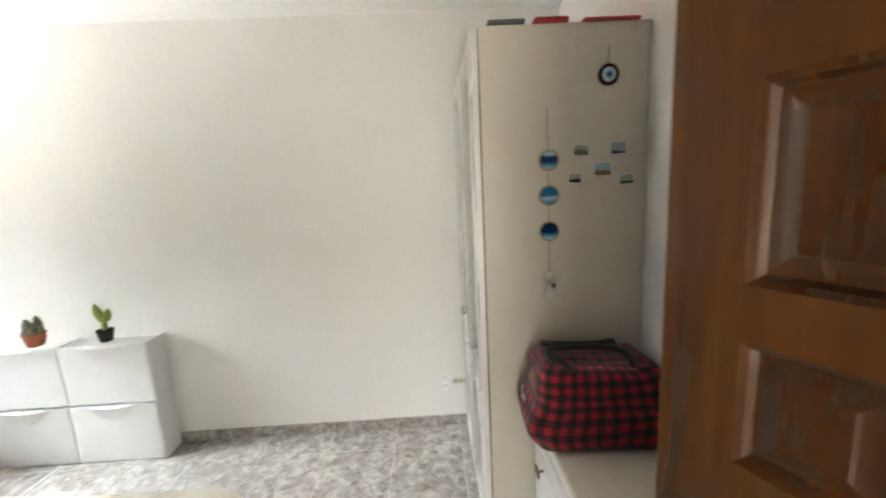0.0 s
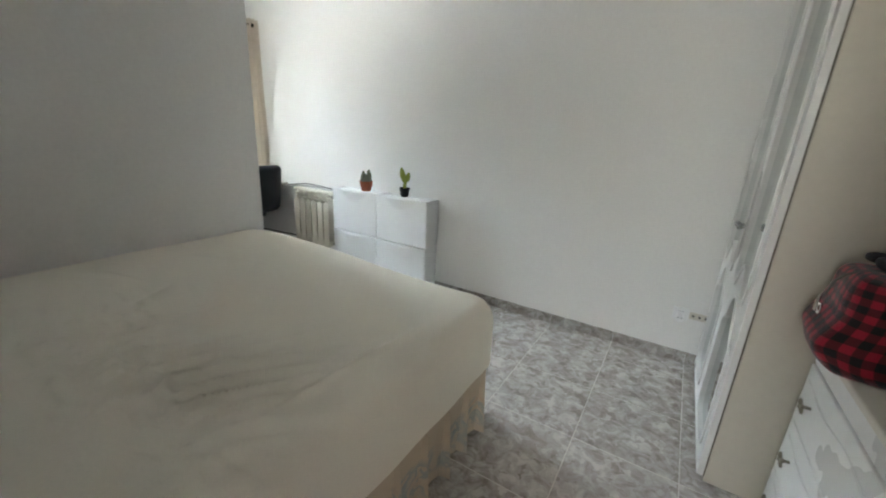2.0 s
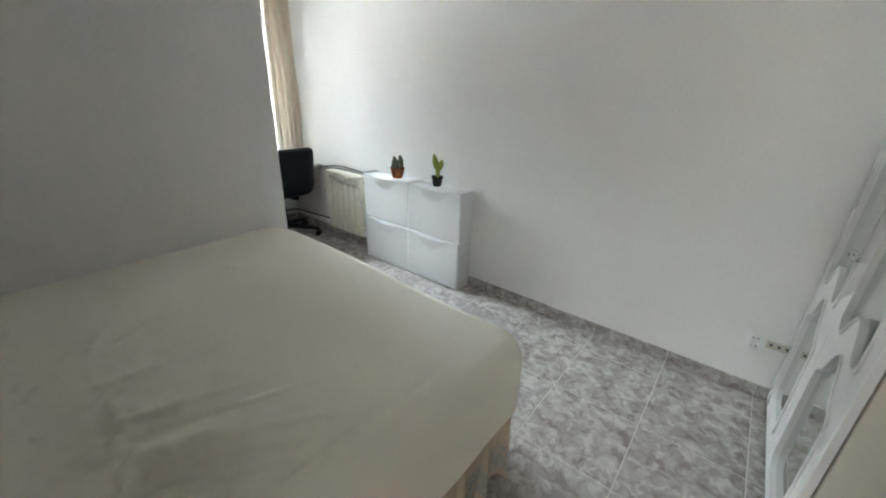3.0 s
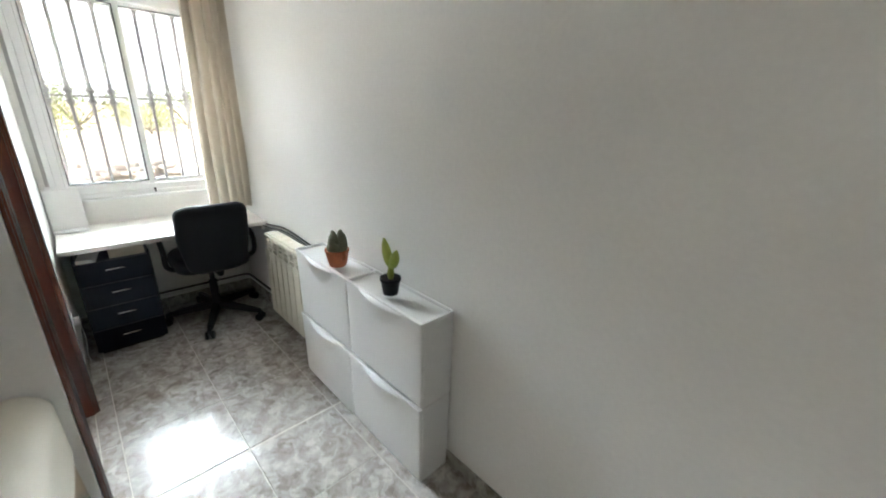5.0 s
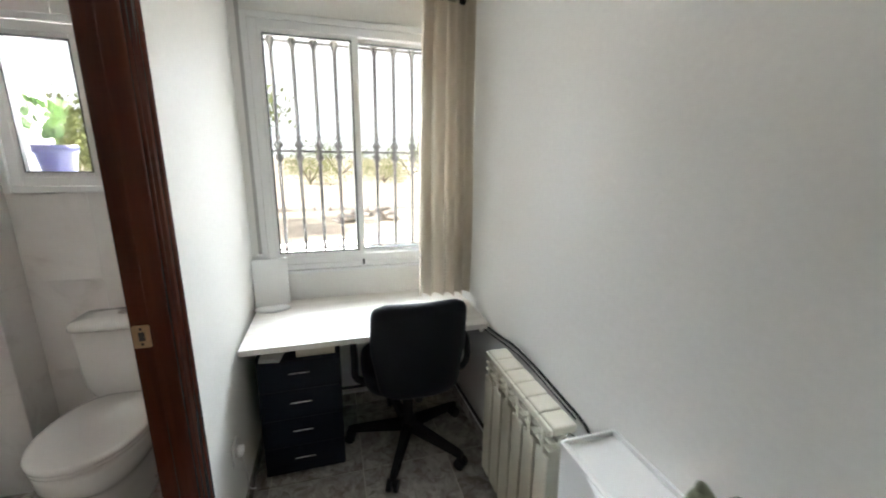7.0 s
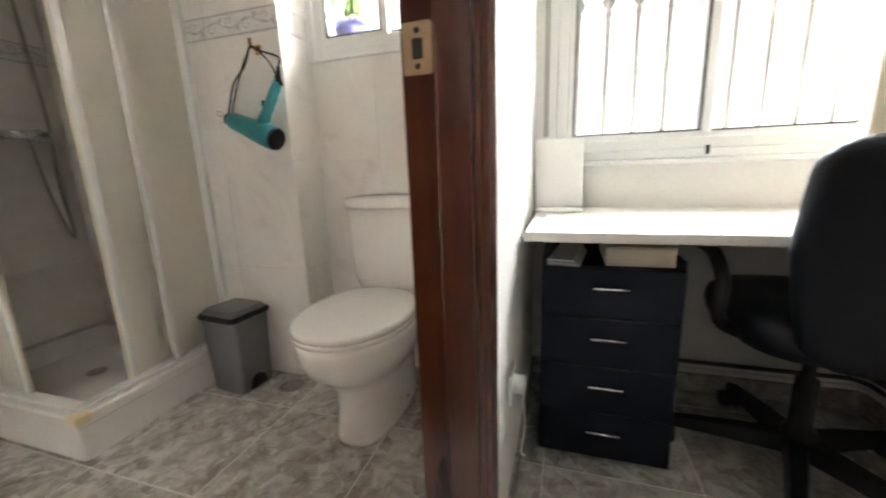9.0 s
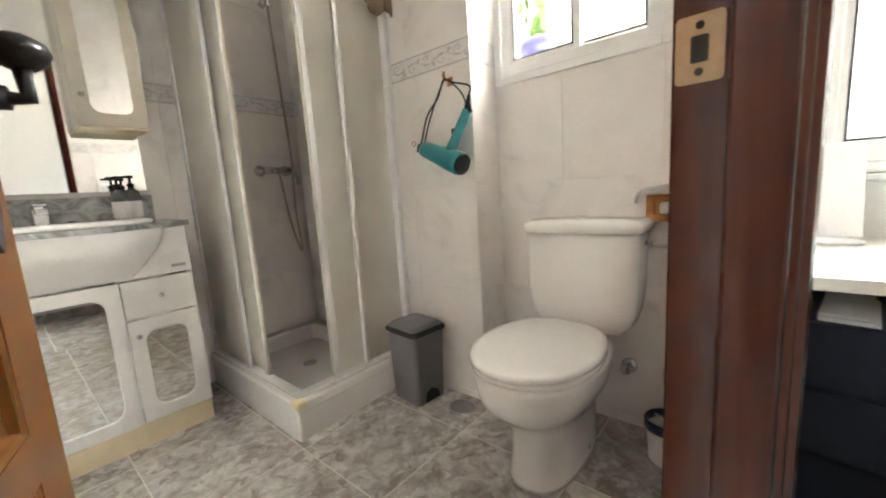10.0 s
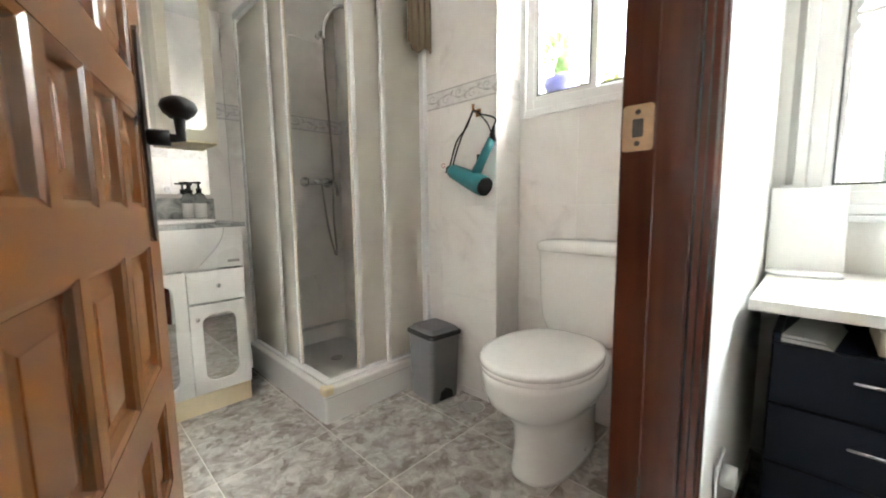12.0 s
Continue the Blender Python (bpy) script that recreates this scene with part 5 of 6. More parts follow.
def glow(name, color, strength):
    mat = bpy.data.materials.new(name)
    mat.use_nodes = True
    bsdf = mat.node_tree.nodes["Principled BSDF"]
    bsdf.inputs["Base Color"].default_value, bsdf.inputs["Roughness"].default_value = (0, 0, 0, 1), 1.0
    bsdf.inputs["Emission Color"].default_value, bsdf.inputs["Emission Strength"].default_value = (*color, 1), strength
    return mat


# bright hazy sky in the west, and low hills before it
haze_bm = bmesh.new()
loft([[(-900 * math.cos(radians(a)), 900 * math.sin(radians(a)), z) for a in range(-75, 76, 5)] for z in (-20, 200, 700)], closed=False, bm=haze_bm)
structure(link(haze_bm, "backdrop_sky", glow("white hazy sky", (0.97, 0.985, 1.0), 0.95)), "white hazy bright sky", "backdrop")
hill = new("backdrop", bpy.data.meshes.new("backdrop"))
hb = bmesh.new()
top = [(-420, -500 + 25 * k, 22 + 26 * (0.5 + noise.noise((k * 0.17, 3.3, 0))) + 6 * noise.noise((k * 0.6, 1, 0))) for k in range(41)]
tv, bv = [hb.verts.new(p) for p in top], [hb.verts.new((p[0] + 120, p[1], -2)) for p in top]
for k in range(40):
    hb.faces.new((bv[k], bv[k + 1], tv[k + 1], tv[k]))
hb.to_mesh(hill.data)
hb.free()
# the hills emit a pale colour themselves, which imitates bright haze over them
hill.data.materials.append(glow("self-lit pale hills for haze", (0.86, 0.89, 0.90), 0.85))
structure(hill, "low distant hills with haze put in as a pale glow", "backdrop")
pile = thing("stone_pile", "heap of pale flat stones in the yard", "stone pile", -9.0, 0.4, -0.33)
rs = random.Random(5)
for k in range(70):
    lay = k // 18
    a, d = rs.uniform(0, 6.28), rs.uniform(0, 0.95 - 0.2 * lay)
    s = part("stone", box(-0.16, 0.16, -0.11, 0.11, 0, 0.11, 0.03, 1), STONE, pile)
    s.matrix_local = pose(math.cos(a) * d * 0.7, math.sin(a) * d * 1.2, 0.105 * lay, rs.uniform(-6, 6), rs.uniform(-6, 6), rs.uniform(0, 180))
kerb = thing("low_stone_wall", "low dry stone edging across the yard", "stone wall", -11.5, 0, -0.33)
for k in range(40):
    s = part("stone", box(-0.2, 0.2, -0.26, 0.26, 0, 0.2, 0.05, 1), STONE, kerb)
    s.matrix_local = pose(rs.uniform(-0.1, 0.1), -9 + 0.5 * k, -0.02, rs.uniform(-4, 4), rs.uniform(-4, 4), rs.uniform(-12, 12))
BLUE_POT = material("blue glazed flowerpot", (0.02, 0.022, 0.09), 0.35, tone=0.15)
FRESH = material("bright fresh green leaves", (0.055, 0.12, 0.012), 0.5, tone=0.25, grain=20)
fl = thing("flowerpot", "blue flowerpot with a leafy green plant on the ledge", "plant", -0.045, -1.940, 1.3515)
part("pot", lathe([(0.05, 0.0), (0.055, 0.003), (0.075, 0.10), (0.082, 0.10), (0.082, 0.125), (0.074, 0.125), (0.07, 0.10), (0.02, 0.098)], 24), BLUE_POT, fl, smooth=True)
part("soil", lathe([(0.001, 0.104), (0.07, 0.104), (0.07, 0.107), (0.001, 0.109)], 16), SOIL, fl)
fl.scale = (1.0, 1.0, 1.42)
for k in range(46):
    a, r2, z = rs.uniform(0, 6.28), rs.uniform(0.01, 0.085), rs.uniform(0.15, 0.27)
    s = rs.uniform(0.014, 0.026)
    lf = bmesh.new()
    loop = [(math.cos(q * math.pi / 5) * s * (1.0 if q % 2 == 0 else 0.85), math.sin(q * math.pi / 5) * s * 0.8) for q in range(10)]
    plate(loop, lambda u, v, d: (u, v, 0.0008 * d + 0.25 * u * u / s), lf)
    ob = part("leaf", lf, FRESH, fl)
    ob.matrix_local = pose(math.cos(a) * r2, math.sin(a) * r2, z, rs.uniform(-70, 70), rs.uniform(-70, 70), rs.uniform(0, 360))
stems = bmesh.new()
for k in range(9):
    a = k * 0.7
    tube([(0, 0, 0.10), (0.03 * math.cos(a), 0.03 * math.sin(a), 0.17), (0.07 * math.cos(a), 0.07 * math.sin(a), 0.25)], 0.002, 5, bm=stems)
part("stems", stems, FRESH, fl)


# ---- bathroom ----
ACRYLIC = glass_material("frosted shower acrylic", (0.90, 0.87, 0.79), 0.55)
ACRYLIC.node_tree.nodes["Principled BSDF"].inputs["Transmission Weight"].default_value = 0.5
MARBLE = tile_material("grey veined marble", [(0.30, (0.10, 0.105, 0.10)), (0.5, (0.30, 0.31, 0.30)), (0.7, (0.50, 0.50, 0.48))], 0.15, 9.0, 2.2, bump=0.0, crack=False)
TEAL = material("teal plastic", (0.025, 0.20, 0.22), 0.35, tone=0.08, bump=0.05)
BIN_GREY = material("silver grey plastic", (0.20, 0.20, 0.205), 0.4, metal=0.3, tone=0.06)
TOWEL = material("brown towel", (0.20, 0.15, 0.10), 0.95, tone=0.2, grain=200, bump=0.8)
GOLD = material("aged brass", (0.48, 0.27, 0.12), 0.18, metal=1.0, tone=0.1, bump=0)
BLUE_PLASTIC = material("dark blue plastic", (0.01, 0.03, 0.10), 0.35)
STEEL = material("brushed steel cap", (0.40, 0.38, 0.35), 0.35, metal=0.9, tone=0.15)


def rounded_plan(cx, cy, hx, hy, e, z, n=40, push=0.0):
    """A superellipse ring; push bulges the +x end."""
    out = []
    for i in range(n):
        a = 2 * math.pi * i / n
        c, s = math.cos(a), math.sin(a)
        x = hx * math.copysign(abs(c) ** e, c)
        out.append((cx + x + (push * max(0, c) if push else 0), cy + hy * math.copysign(abs(s) ** e, s), z))
    return out


def toilet():
    t = thing("toilet", "white ceramic close-coupled toilet with the lid down", "toilet", BATH_W, -1.645, 0)
    # pan: a foot that widens into the bowl
    rings = [rounded_plan(0.30, -0.02, 0.225, 0.105, 0.75, 0.0), rounded_plan(0.30, -0.02, 0.225, 0.105, 0.75, 0.015), rounded_plan(0.295, -0.02, 0.21, 0.102, 0.75, 0.10), rounded_plan(0.30, -0.02, 0.215, 0.106, 0.75, 0.18),
             rounded_plan(0.325, -0.02, 0.252, 0.138, 0.8, 0.245), rounded_plan(0.355, -0.018, 0.276, 0.166, 0.85, 0.29), rounded_plan(0.370, -0.016, 0.284, 0.178, 0.9, 0.335), rounded_plan(0.372, -0.015, 0.286, 0.182, 0.92, 0.375), rounded_plan(0.372, -0.015, 0.284, 0.182, 0.92, 0.395), rounded_plan(0.370, -0.015, 0.26, 0.165, 0.92, 0.398)]
    pan = part("pan", loft(rings), CERAMIC, t, smooth=True)
    part("bolt_cap", lathe([(0.008, 0.0), (0.008, 0.004), (0.001, 0.006)], 10), CHROME, pan).matrix_local = pose(0.31, 0.097, 0.07, -90, 0, 0)
    # seat and lid: rounded in front, straight behind
    def lid_ring(k, z):
        out = []
        for i in range(48):
            a = 2 * math.pi * i / 48
            c, s = math.cos(a), math.sin(a)
            x = 0.425 + (0.238 * c if c > 0 else -0.250 * abs(c) ** 0.6) * k
            y = -0.015 + 0.189 * math.copysign(abs(s) ** (0.95 if c > 0 else 0.66), s) * k * (1 if c > 0 else 1 - 0.22 * abs(c))
            out.append((x, y, z))
        return out
    part("seat", loft([lid_ring(0.955, 0.3985), lid_ring(0.985, 0.402), lid_ring(0.985, 0.413), lid_ring(0.96, 0.4165)]), CERAMIC, t, smooth=True)
    lid = part("lid", loft([lid_ring(0.985, 0.4185), lid_ring(1.0, 0.421), lid_ring(1.0, 0.432), lid_ring(0.975, 0.4385), lid_ring(0.9, 0.4405), lid_ring(0.3, 0.443)]), CERAMIC, t, smooth=True)
    for y in (-0.07, 0.07):
        part("hinge", tube([(0.172, y - 0.02, 0.42), (0.172, y + 0.02, 0.42)], 0.010, 10), CHROME, t)
    rings = [rounded_plan(0.105, 0.015, 0.066, 0.118, 0.4, 0.3985), rounded_plan(0.105, 0.015, 0.076, 0.146, 0.38, 0.410), rounded_plan(0.105, 0.015, 0.082, 0.166, 0.35, 0.435), rounded_plan(0.105, 0.015, 0.086, 0.179, 0.32, 0.475), rounded_plan(0.105, 0.015, 0.088, 0.187, 0.30, 0.54), rounded_plan(0.103, 0.015, 0.090, 0.194, 0.28, 0.745)]
    part("cistern", loft(rings), CERAMIC, t, smooth=True)
    rings = [rounded_plan(0.104, 0.015, 0.092, 0.198, 0.26, 0.747), rounded_plan(0.104, 0.015, 0.096, 0.202, 0.26, 0.752), rounded_plan(0.104, 0.015, 0.096, 0.202, 0.26, 0.775), rounded_plan(0.104, 0.015, 0.086, 0.19, 0.26, 0.787), rounded_plan(0.104, 0.015, 0.04, 0.11, 0.5, 0.793)]
    part("cistern_lid", loft(rings), CERAMIC, t, smooth=True)
    part("flush_button", lathe([(0.024, 0.791), (0.024, 0.797), (0.020, 0.799), (0.001, 0.799)], 20, 0.104, 0.0), CHROME, t, smooth=True)
    hose = tube(arc_points([(0.10, 0.205, 0.705), (0.10, 0.25, 0.702), (0.080, 0.285, 0.695), (0.035, 0.298, 0.66), (0.02, 0.298, 0.50)], 5), 0.006, 8)
    part("supply_hose", hose, STEEL, t, smooth=True)
    part("hose_nut", tube([(0.10, 0.207, 0.705), (0.10, 0.227, 0.704)], 0.013, 8), CHROME, t)
    part("stop_valve", tube([(0.0, 0.298, 0.48), (0.035, 0.298, 0.48)], 0.017, 12), CHROME, t, smooth=True)
    return t


toilet()
for y, z, lb in ((-1.505, 0.235, "chrome water valve with its wall rose"), (-1.370, 0.228, "chrome water valve with its wall rose")):
    v = thing("water_valve", lb, "valve", BATH_W, y, z, group="water valves beside the toilet")
    part("rose", lathe([(0.027, 0.0), (0.028, 0.004), (0.022, 0.010), (0.012, 0.014)], 20), CHROME, v, smooth=True).matrix_local = pose(0, 0, 0, 0, 90, 0)
    part("knob", lathe([(0.011, 0.010), (0.012, 0.034), (0.018, 0.038), (0.018, 0.054), (0.012, 0.058), (0.001, 0.058)], 16), CHROME, v, smooth=True).matrix_local = pose(0, 0, 0, 0, 90, 0)
cap = thing("floor_drain", "round brushed metal drain cover in the floor", "floor drain", 0.44, -2.10, 0.0)
part("cover", lathe([(0.052, 0.0002), (0.052, 0.003), (0.047, 0.0045), (0.001, 0.0045)], 32), STEEL, cap, smooth=False)
part("ring", lathe([(0.058, 0.0002), (0.058, 0.0025), (0.0525, 0.0025), (0.0525, 0.0002)], 32, caps=False), CHROME, cap)


def bin_():
    b = thing("pedal_bin", "grey plastic pedal bin with black rim and pedal", "bin", 0.468, -2.322, 0, 84)
    r = [[(x * k, y * k, z) for x, y in rrect(-0.097, 0.097, -0.090, 0.090, 0.02, 3)] for k, z in ((0.86, 0.0), (0.88, 0.004), (1.0, 0.315), (1.0, 0.318))]
    part("body", loft(r), BIN_GREY, b)
    r = [[(x * k, y * k, z) for x, y in rrect(-0.103, 0.103, -0.096, 0.096, 0.022, 3)] for k, z in ((0.99, 0.316), (1.02, 0.319), (1.02, 0.331), (0.98, 0.336))]
    part("rim", loft(r), BLACK_PLASTIC, b)
    r = [[(x * k, y * k, z) for x, y in rrect(-0.097, 0.097, -0.090, 0.090, 0.02, 3)] for k, z in ((0.96, 0.3365), (0.95, 0.344), (0.86, 0.354), (0.82, 0.356), (0.78, 0.353), (0.3, 0.355))]
    part("lid", loft(r), BIN_GREY, b, smooth=False)
    part("pedal", loft([[(0.064 + d, x, z) for x, z in ((-0.04, 0.012), (0.04, 0.012), (0.03, 0.05), (0.0, 0.066), (-0.03, 0.05))] for d in (0.0, 0.032)]), BLACK_PLASTIC, b)
    return b


bin_()


def toilet_brush():
    b = thing("toilet_brush", "toilet brush in a white pot with a dark blue rim", "toilet brush", 0.315, -1.360, 0)
    part("pot", lathe([(0.045, 0.0), (0.048, 0.004), (0.056, 0.12), (0.053, 0.12), (0.045, 0.01)], 24), WHITE_PLASTIC, b, smooth=True)
    part("rim", lathe([(0.057, 0.112), (0.063, 0.116), (0.063, 0.142), (0.058, 0.148), (0.054, 0.142), (0.054, 0.118)], 24, caps=False), BLUE_PLASTIC, b, smooth=True)
    part("handle", tube([(0.0, 0.01, 0.13), (-0.02, 0.06, 0.27), (-0.035, 0.095, 0.38)], 0.008, 10), WHITE_PLASTIC, b, smooth=True)
    br = bmesh.new()
    rn = random.Random(2)
    for k in range(110):
        a, z = rn.uniform(0, 6.28), rn.uniform(0.08, 0.15)
        tube([(0, 0, z), (0.036 * math.cos(a), 0.036 * math.sin(a), z + rn.uniform(-0.01, 0.01))], 0.0012, 3, bm=br)
    part("bristles", br, WHITE_PLASTIC, b)
    return b


toilet_brush()

holder = thing("paper_holder", "polished brass recessed toilet paper holder", "paper holder", BATH_W, -1.372, 0.815)
part("frame", ring_panel(rrect(-0.085, 0.085, -0.045, 0.045, 0.01), rrect(-0.062, 0.062, -0.022, 0.022, 0.004), lambda u, v, d: (0.0005 + 0.016 * d, u, v)), GOLD, holder)
part("back", box(0.0005, 0.004, -0.062, 0.062, -0.022, 0.022), GOLD, holder)
part("roll", tube([(0.012, -0.04, 0.0), (0.012, 0.04, 0.0)], 0.018, 14), PAPER, holder)
part("cover", tube(arc_points([(0.02, -0.115, 0.02), (0.03, -0.10, 0.052), (0.035, -0.05, 0.068), (0.035, 0.02, 0.07), (0.03, 0.07, 0.065)], 5), 0.007, 8), STEEL, holder, smooth=True)


def shower():
    s = thing("shower_cabin", "corner shower cabin with white frames and frosted sliding panels", "shower cabin", 0, 0, 0)
    x0, x1, y0, y1, h = SHAFT_X + 0.003, 0.982, BATH_S + 0.003, -2.462, 0.158
    tr = bmesh.new()
    rim = 0.06
    outer = rrect(x0, x1, y0, y1, 0.012, 4)
    inner = rrect(x0 + rim, x1 - rim, y0 + rim, y1 - rim, 0.05, 4)
    deep = rrect(x0 + rim + 0.02, x1 - rim - 0.02, y0 + rim + 0.02, y1 - rim - 0.02, 0.04, 4)
    big = rrect(x0, x1 + 0.006, y0, y1 + 0.006, 0.015, 4)
    loft([[(u, v, 0.0) for u, v in outer], [(u, v, h - 0.045) for u, v in outer], [(u, v, h - 0.04) for u, v in big], [(u, v, h - 0.008) for u, v in big], [(u, v, h) for u, v in outer], [(u, v, h) for u, v in inner], [(u, v, h - 0.015) for u, v in inner], [(u, v, h - 0.085) for u, v in deep]], bm=tr)
    tray = part("tray", tr, CERAMIC, s, "white ceramic shower tray")
    part("drain", lathe([(0.036, h - 0.0845), (0.034, h - 0.081), (0.001, h - 0.081)], 20, 0.655, -2.93), STEEL, tray)
    part("corner_cap", box(x1 - 0.045, x1 + 0.008, y1 - 0.045, y1 + 0.008, h - 0.035, h + 0.006, 0.012, 3), CREAM_TRIM, tray, "yellowed corner cap")
    ztop = 1.93
    px, py = x1 - 0.040, y1 - 0.042      # planes of the east and north sides
    def bar(name, xa, xb, ya, yb, m=None, za=None, zb=None):
        return part(name, box(xa, xb, ya, yb, za or h + 0.012, zb or ztop, 0.004, 2), m or WHITE_ALU, s)
    # north side, along x
    bar("wall_profile", x0, x0 + 0.028, py - 0.02, py + 0.040)
    bar("fixed_edge", 0.603, 0.625, py + 0.002, py + 0.018)
    bar("door_edge", 0.748, 0.775, py - 0.020, py + 0.000)
    bar("door_seal", 0.7755, 0.784, py - 0.016, py - 0.004, CREAM)
    part("panel", box(x0 + 0.02, 0.606, py + 0.008, py + 0.011, h + 0.02, ztop - 0.02), ACRYLIC, s)
    part("panel", box(0.40, 0.75, py - 0.012, py - 0.009, h + 0.02, ztop - 0.02), ACRYLIC, s)
    # east side, along y
    bar("wall_profile", px - 0.02, px + 0.02, y0, y0 + 0.028)
    bar("fixed_edge", px + 0.002, px + 0.018, -2.932, -2.910)
    bar("door_edge", px - 0.020, px + 0.000, -2.800, -2.773)
    bar("door_seal", px - 0.016, px - 0.004, -2.7725, -2.764, CREAM)
    part("panel", box(px + 0.008, px + 0.011, y0 + 0.02, -2.930, h + 0.02, ztop - 0.02), ACRYLIC, s)
    part("panel", box(px - 0.012, px - 0.009, y0 + 0.08, -2.798, h + 0.02, ztop - 0.02), ACRYLIC, s)
    for ob in s.children:
        if ob.name.startswith("panel"):
            ob.visible_shadow = False
    for za, zb in ((h + 0.001, h + 0.0118), (ztop + 0.0005, ztop + 0.035)):
        bar("rail", x0, px + 0.022, py - 0.022, py + 0.022, None, za, zb)
        bar("rail", px - 0.022, px + 0.022, y0, py - 0.0225, None, za, zb)
    return s


shower()
mix = thing("shower_set", "chrome shower mixer with hose and hand shower", "shower", 0.527, BATH_S + 0.002, 1.09)
body = tube([(0.075, 0.055, 0.0), (-0.075, 0.055, 0.0)], 0.020, 14)
part("mixer", body, CHROME, mix, smooth=True)
for x in (0.075, -0.075):
    part("wall_rose", lathe([(0.030, 0.0), (0.031, 0.006), (0.024, 0.012), (0.012, 0.014), (0.012, 0.05)], 18), CHROME, mix, smooth=True).matrix_local = pose(x, 0, 0, -90, 0, 0)
part("lever", tube([(-0.075, 0.06, 0.012), (-0.085, 0.085, 0.0), (-0.09, 0.10, -0.05), (-0.088, 0.105, -0.085)], 0.009, 10), CHROME, mix, smooth=True)
part("hose", tube(arc_points([(-0.01, 0.055, -0.02), (-0.015, 0.055, -0.06), (-0.045, 0.05, -0.28), (-0.085, 0.05, -0.455), (-0.098, 0.05, -0.44), (-0.08, 0.06, -0.2), (-0.080, 0.08, 0.05), (-0.078, 0.06, 0.40), (-0.070, 0.05, 0.70), (-0.066, 0.05, 0.86), (-0.066, 0.055, 0.90)], 7), 0.0065, 8), STEEL, mix, "steel shower hose", smooth=True)
part("holder", tube([(-0.056, 0.0, 0.90), (-0.056, 0.045, 0.905)], 0.018, 12), CHROME, mix, smooth=True)
part("hand_shower", tube(arc_points([(-0.066, 0.055, 0.88), (-0.070, 0.06, 0.95), (-0.100, 0.085, 1.03), (-0.155, 0.12, 1.07), (-0.195, 0.14, 1.06)], 5), 0.012, 12), CHROME, mix, smooth=True)
part("shower_head", lathe([(0.012, 0.03), (0.035, 0.012), (0.040, 0.0), (0.038, -0.006), (0.001, -0.008)], 20), CHROME, mix, smooth=True).matrix_local = pose(-0.205, 0.15, 1.045, -25, -10, 0)

tow = thing("towel", "brown towel hung over the shower cabin rail", "towel", 0.435, -2.475, 1.672)
rings = []
for k in range(17):
    f = k / 16
    s = -1 + 2 * f
    z = 0.29 * (1 - abs(s) ** 2.4)
    y = 0.052 * math.copysign(min(1, abs(s) * 2.5), s)
    rings.append([(-0.072 + 0.144 * i / 20, y + 0.006 * math.sin(i * 1.1 + abs(s)) , z + (0.02 * math.sin(i * 0.4) if abs(s) > 0.9 else 0)) for i in range(21)])
part("cloth", loft(rings, closed=False), TOWEL, tow, smooth=True)
tw = tow.children[0].modifiers.new("thick", "SOLIDIFY")
tw.thickness = 0.012

hk = thing("brass_hook", "brass hook on the tiled shaft", "hook", SHAFT_X, -2.132, 1.338)
part("base", box(0.0005, 0.008, -0.014, 0.014, -0.012, 0.022, 0.003, 2), GOLD, hk)
part("hook", tube(arc_points([(0.006, 0, 0.01), (0.035, 0, 0.008), (0.042, 0, 0.022), (0.040, 0, 0.035)], 4), 0.006, 10), GOLD, hk, smooth=True)


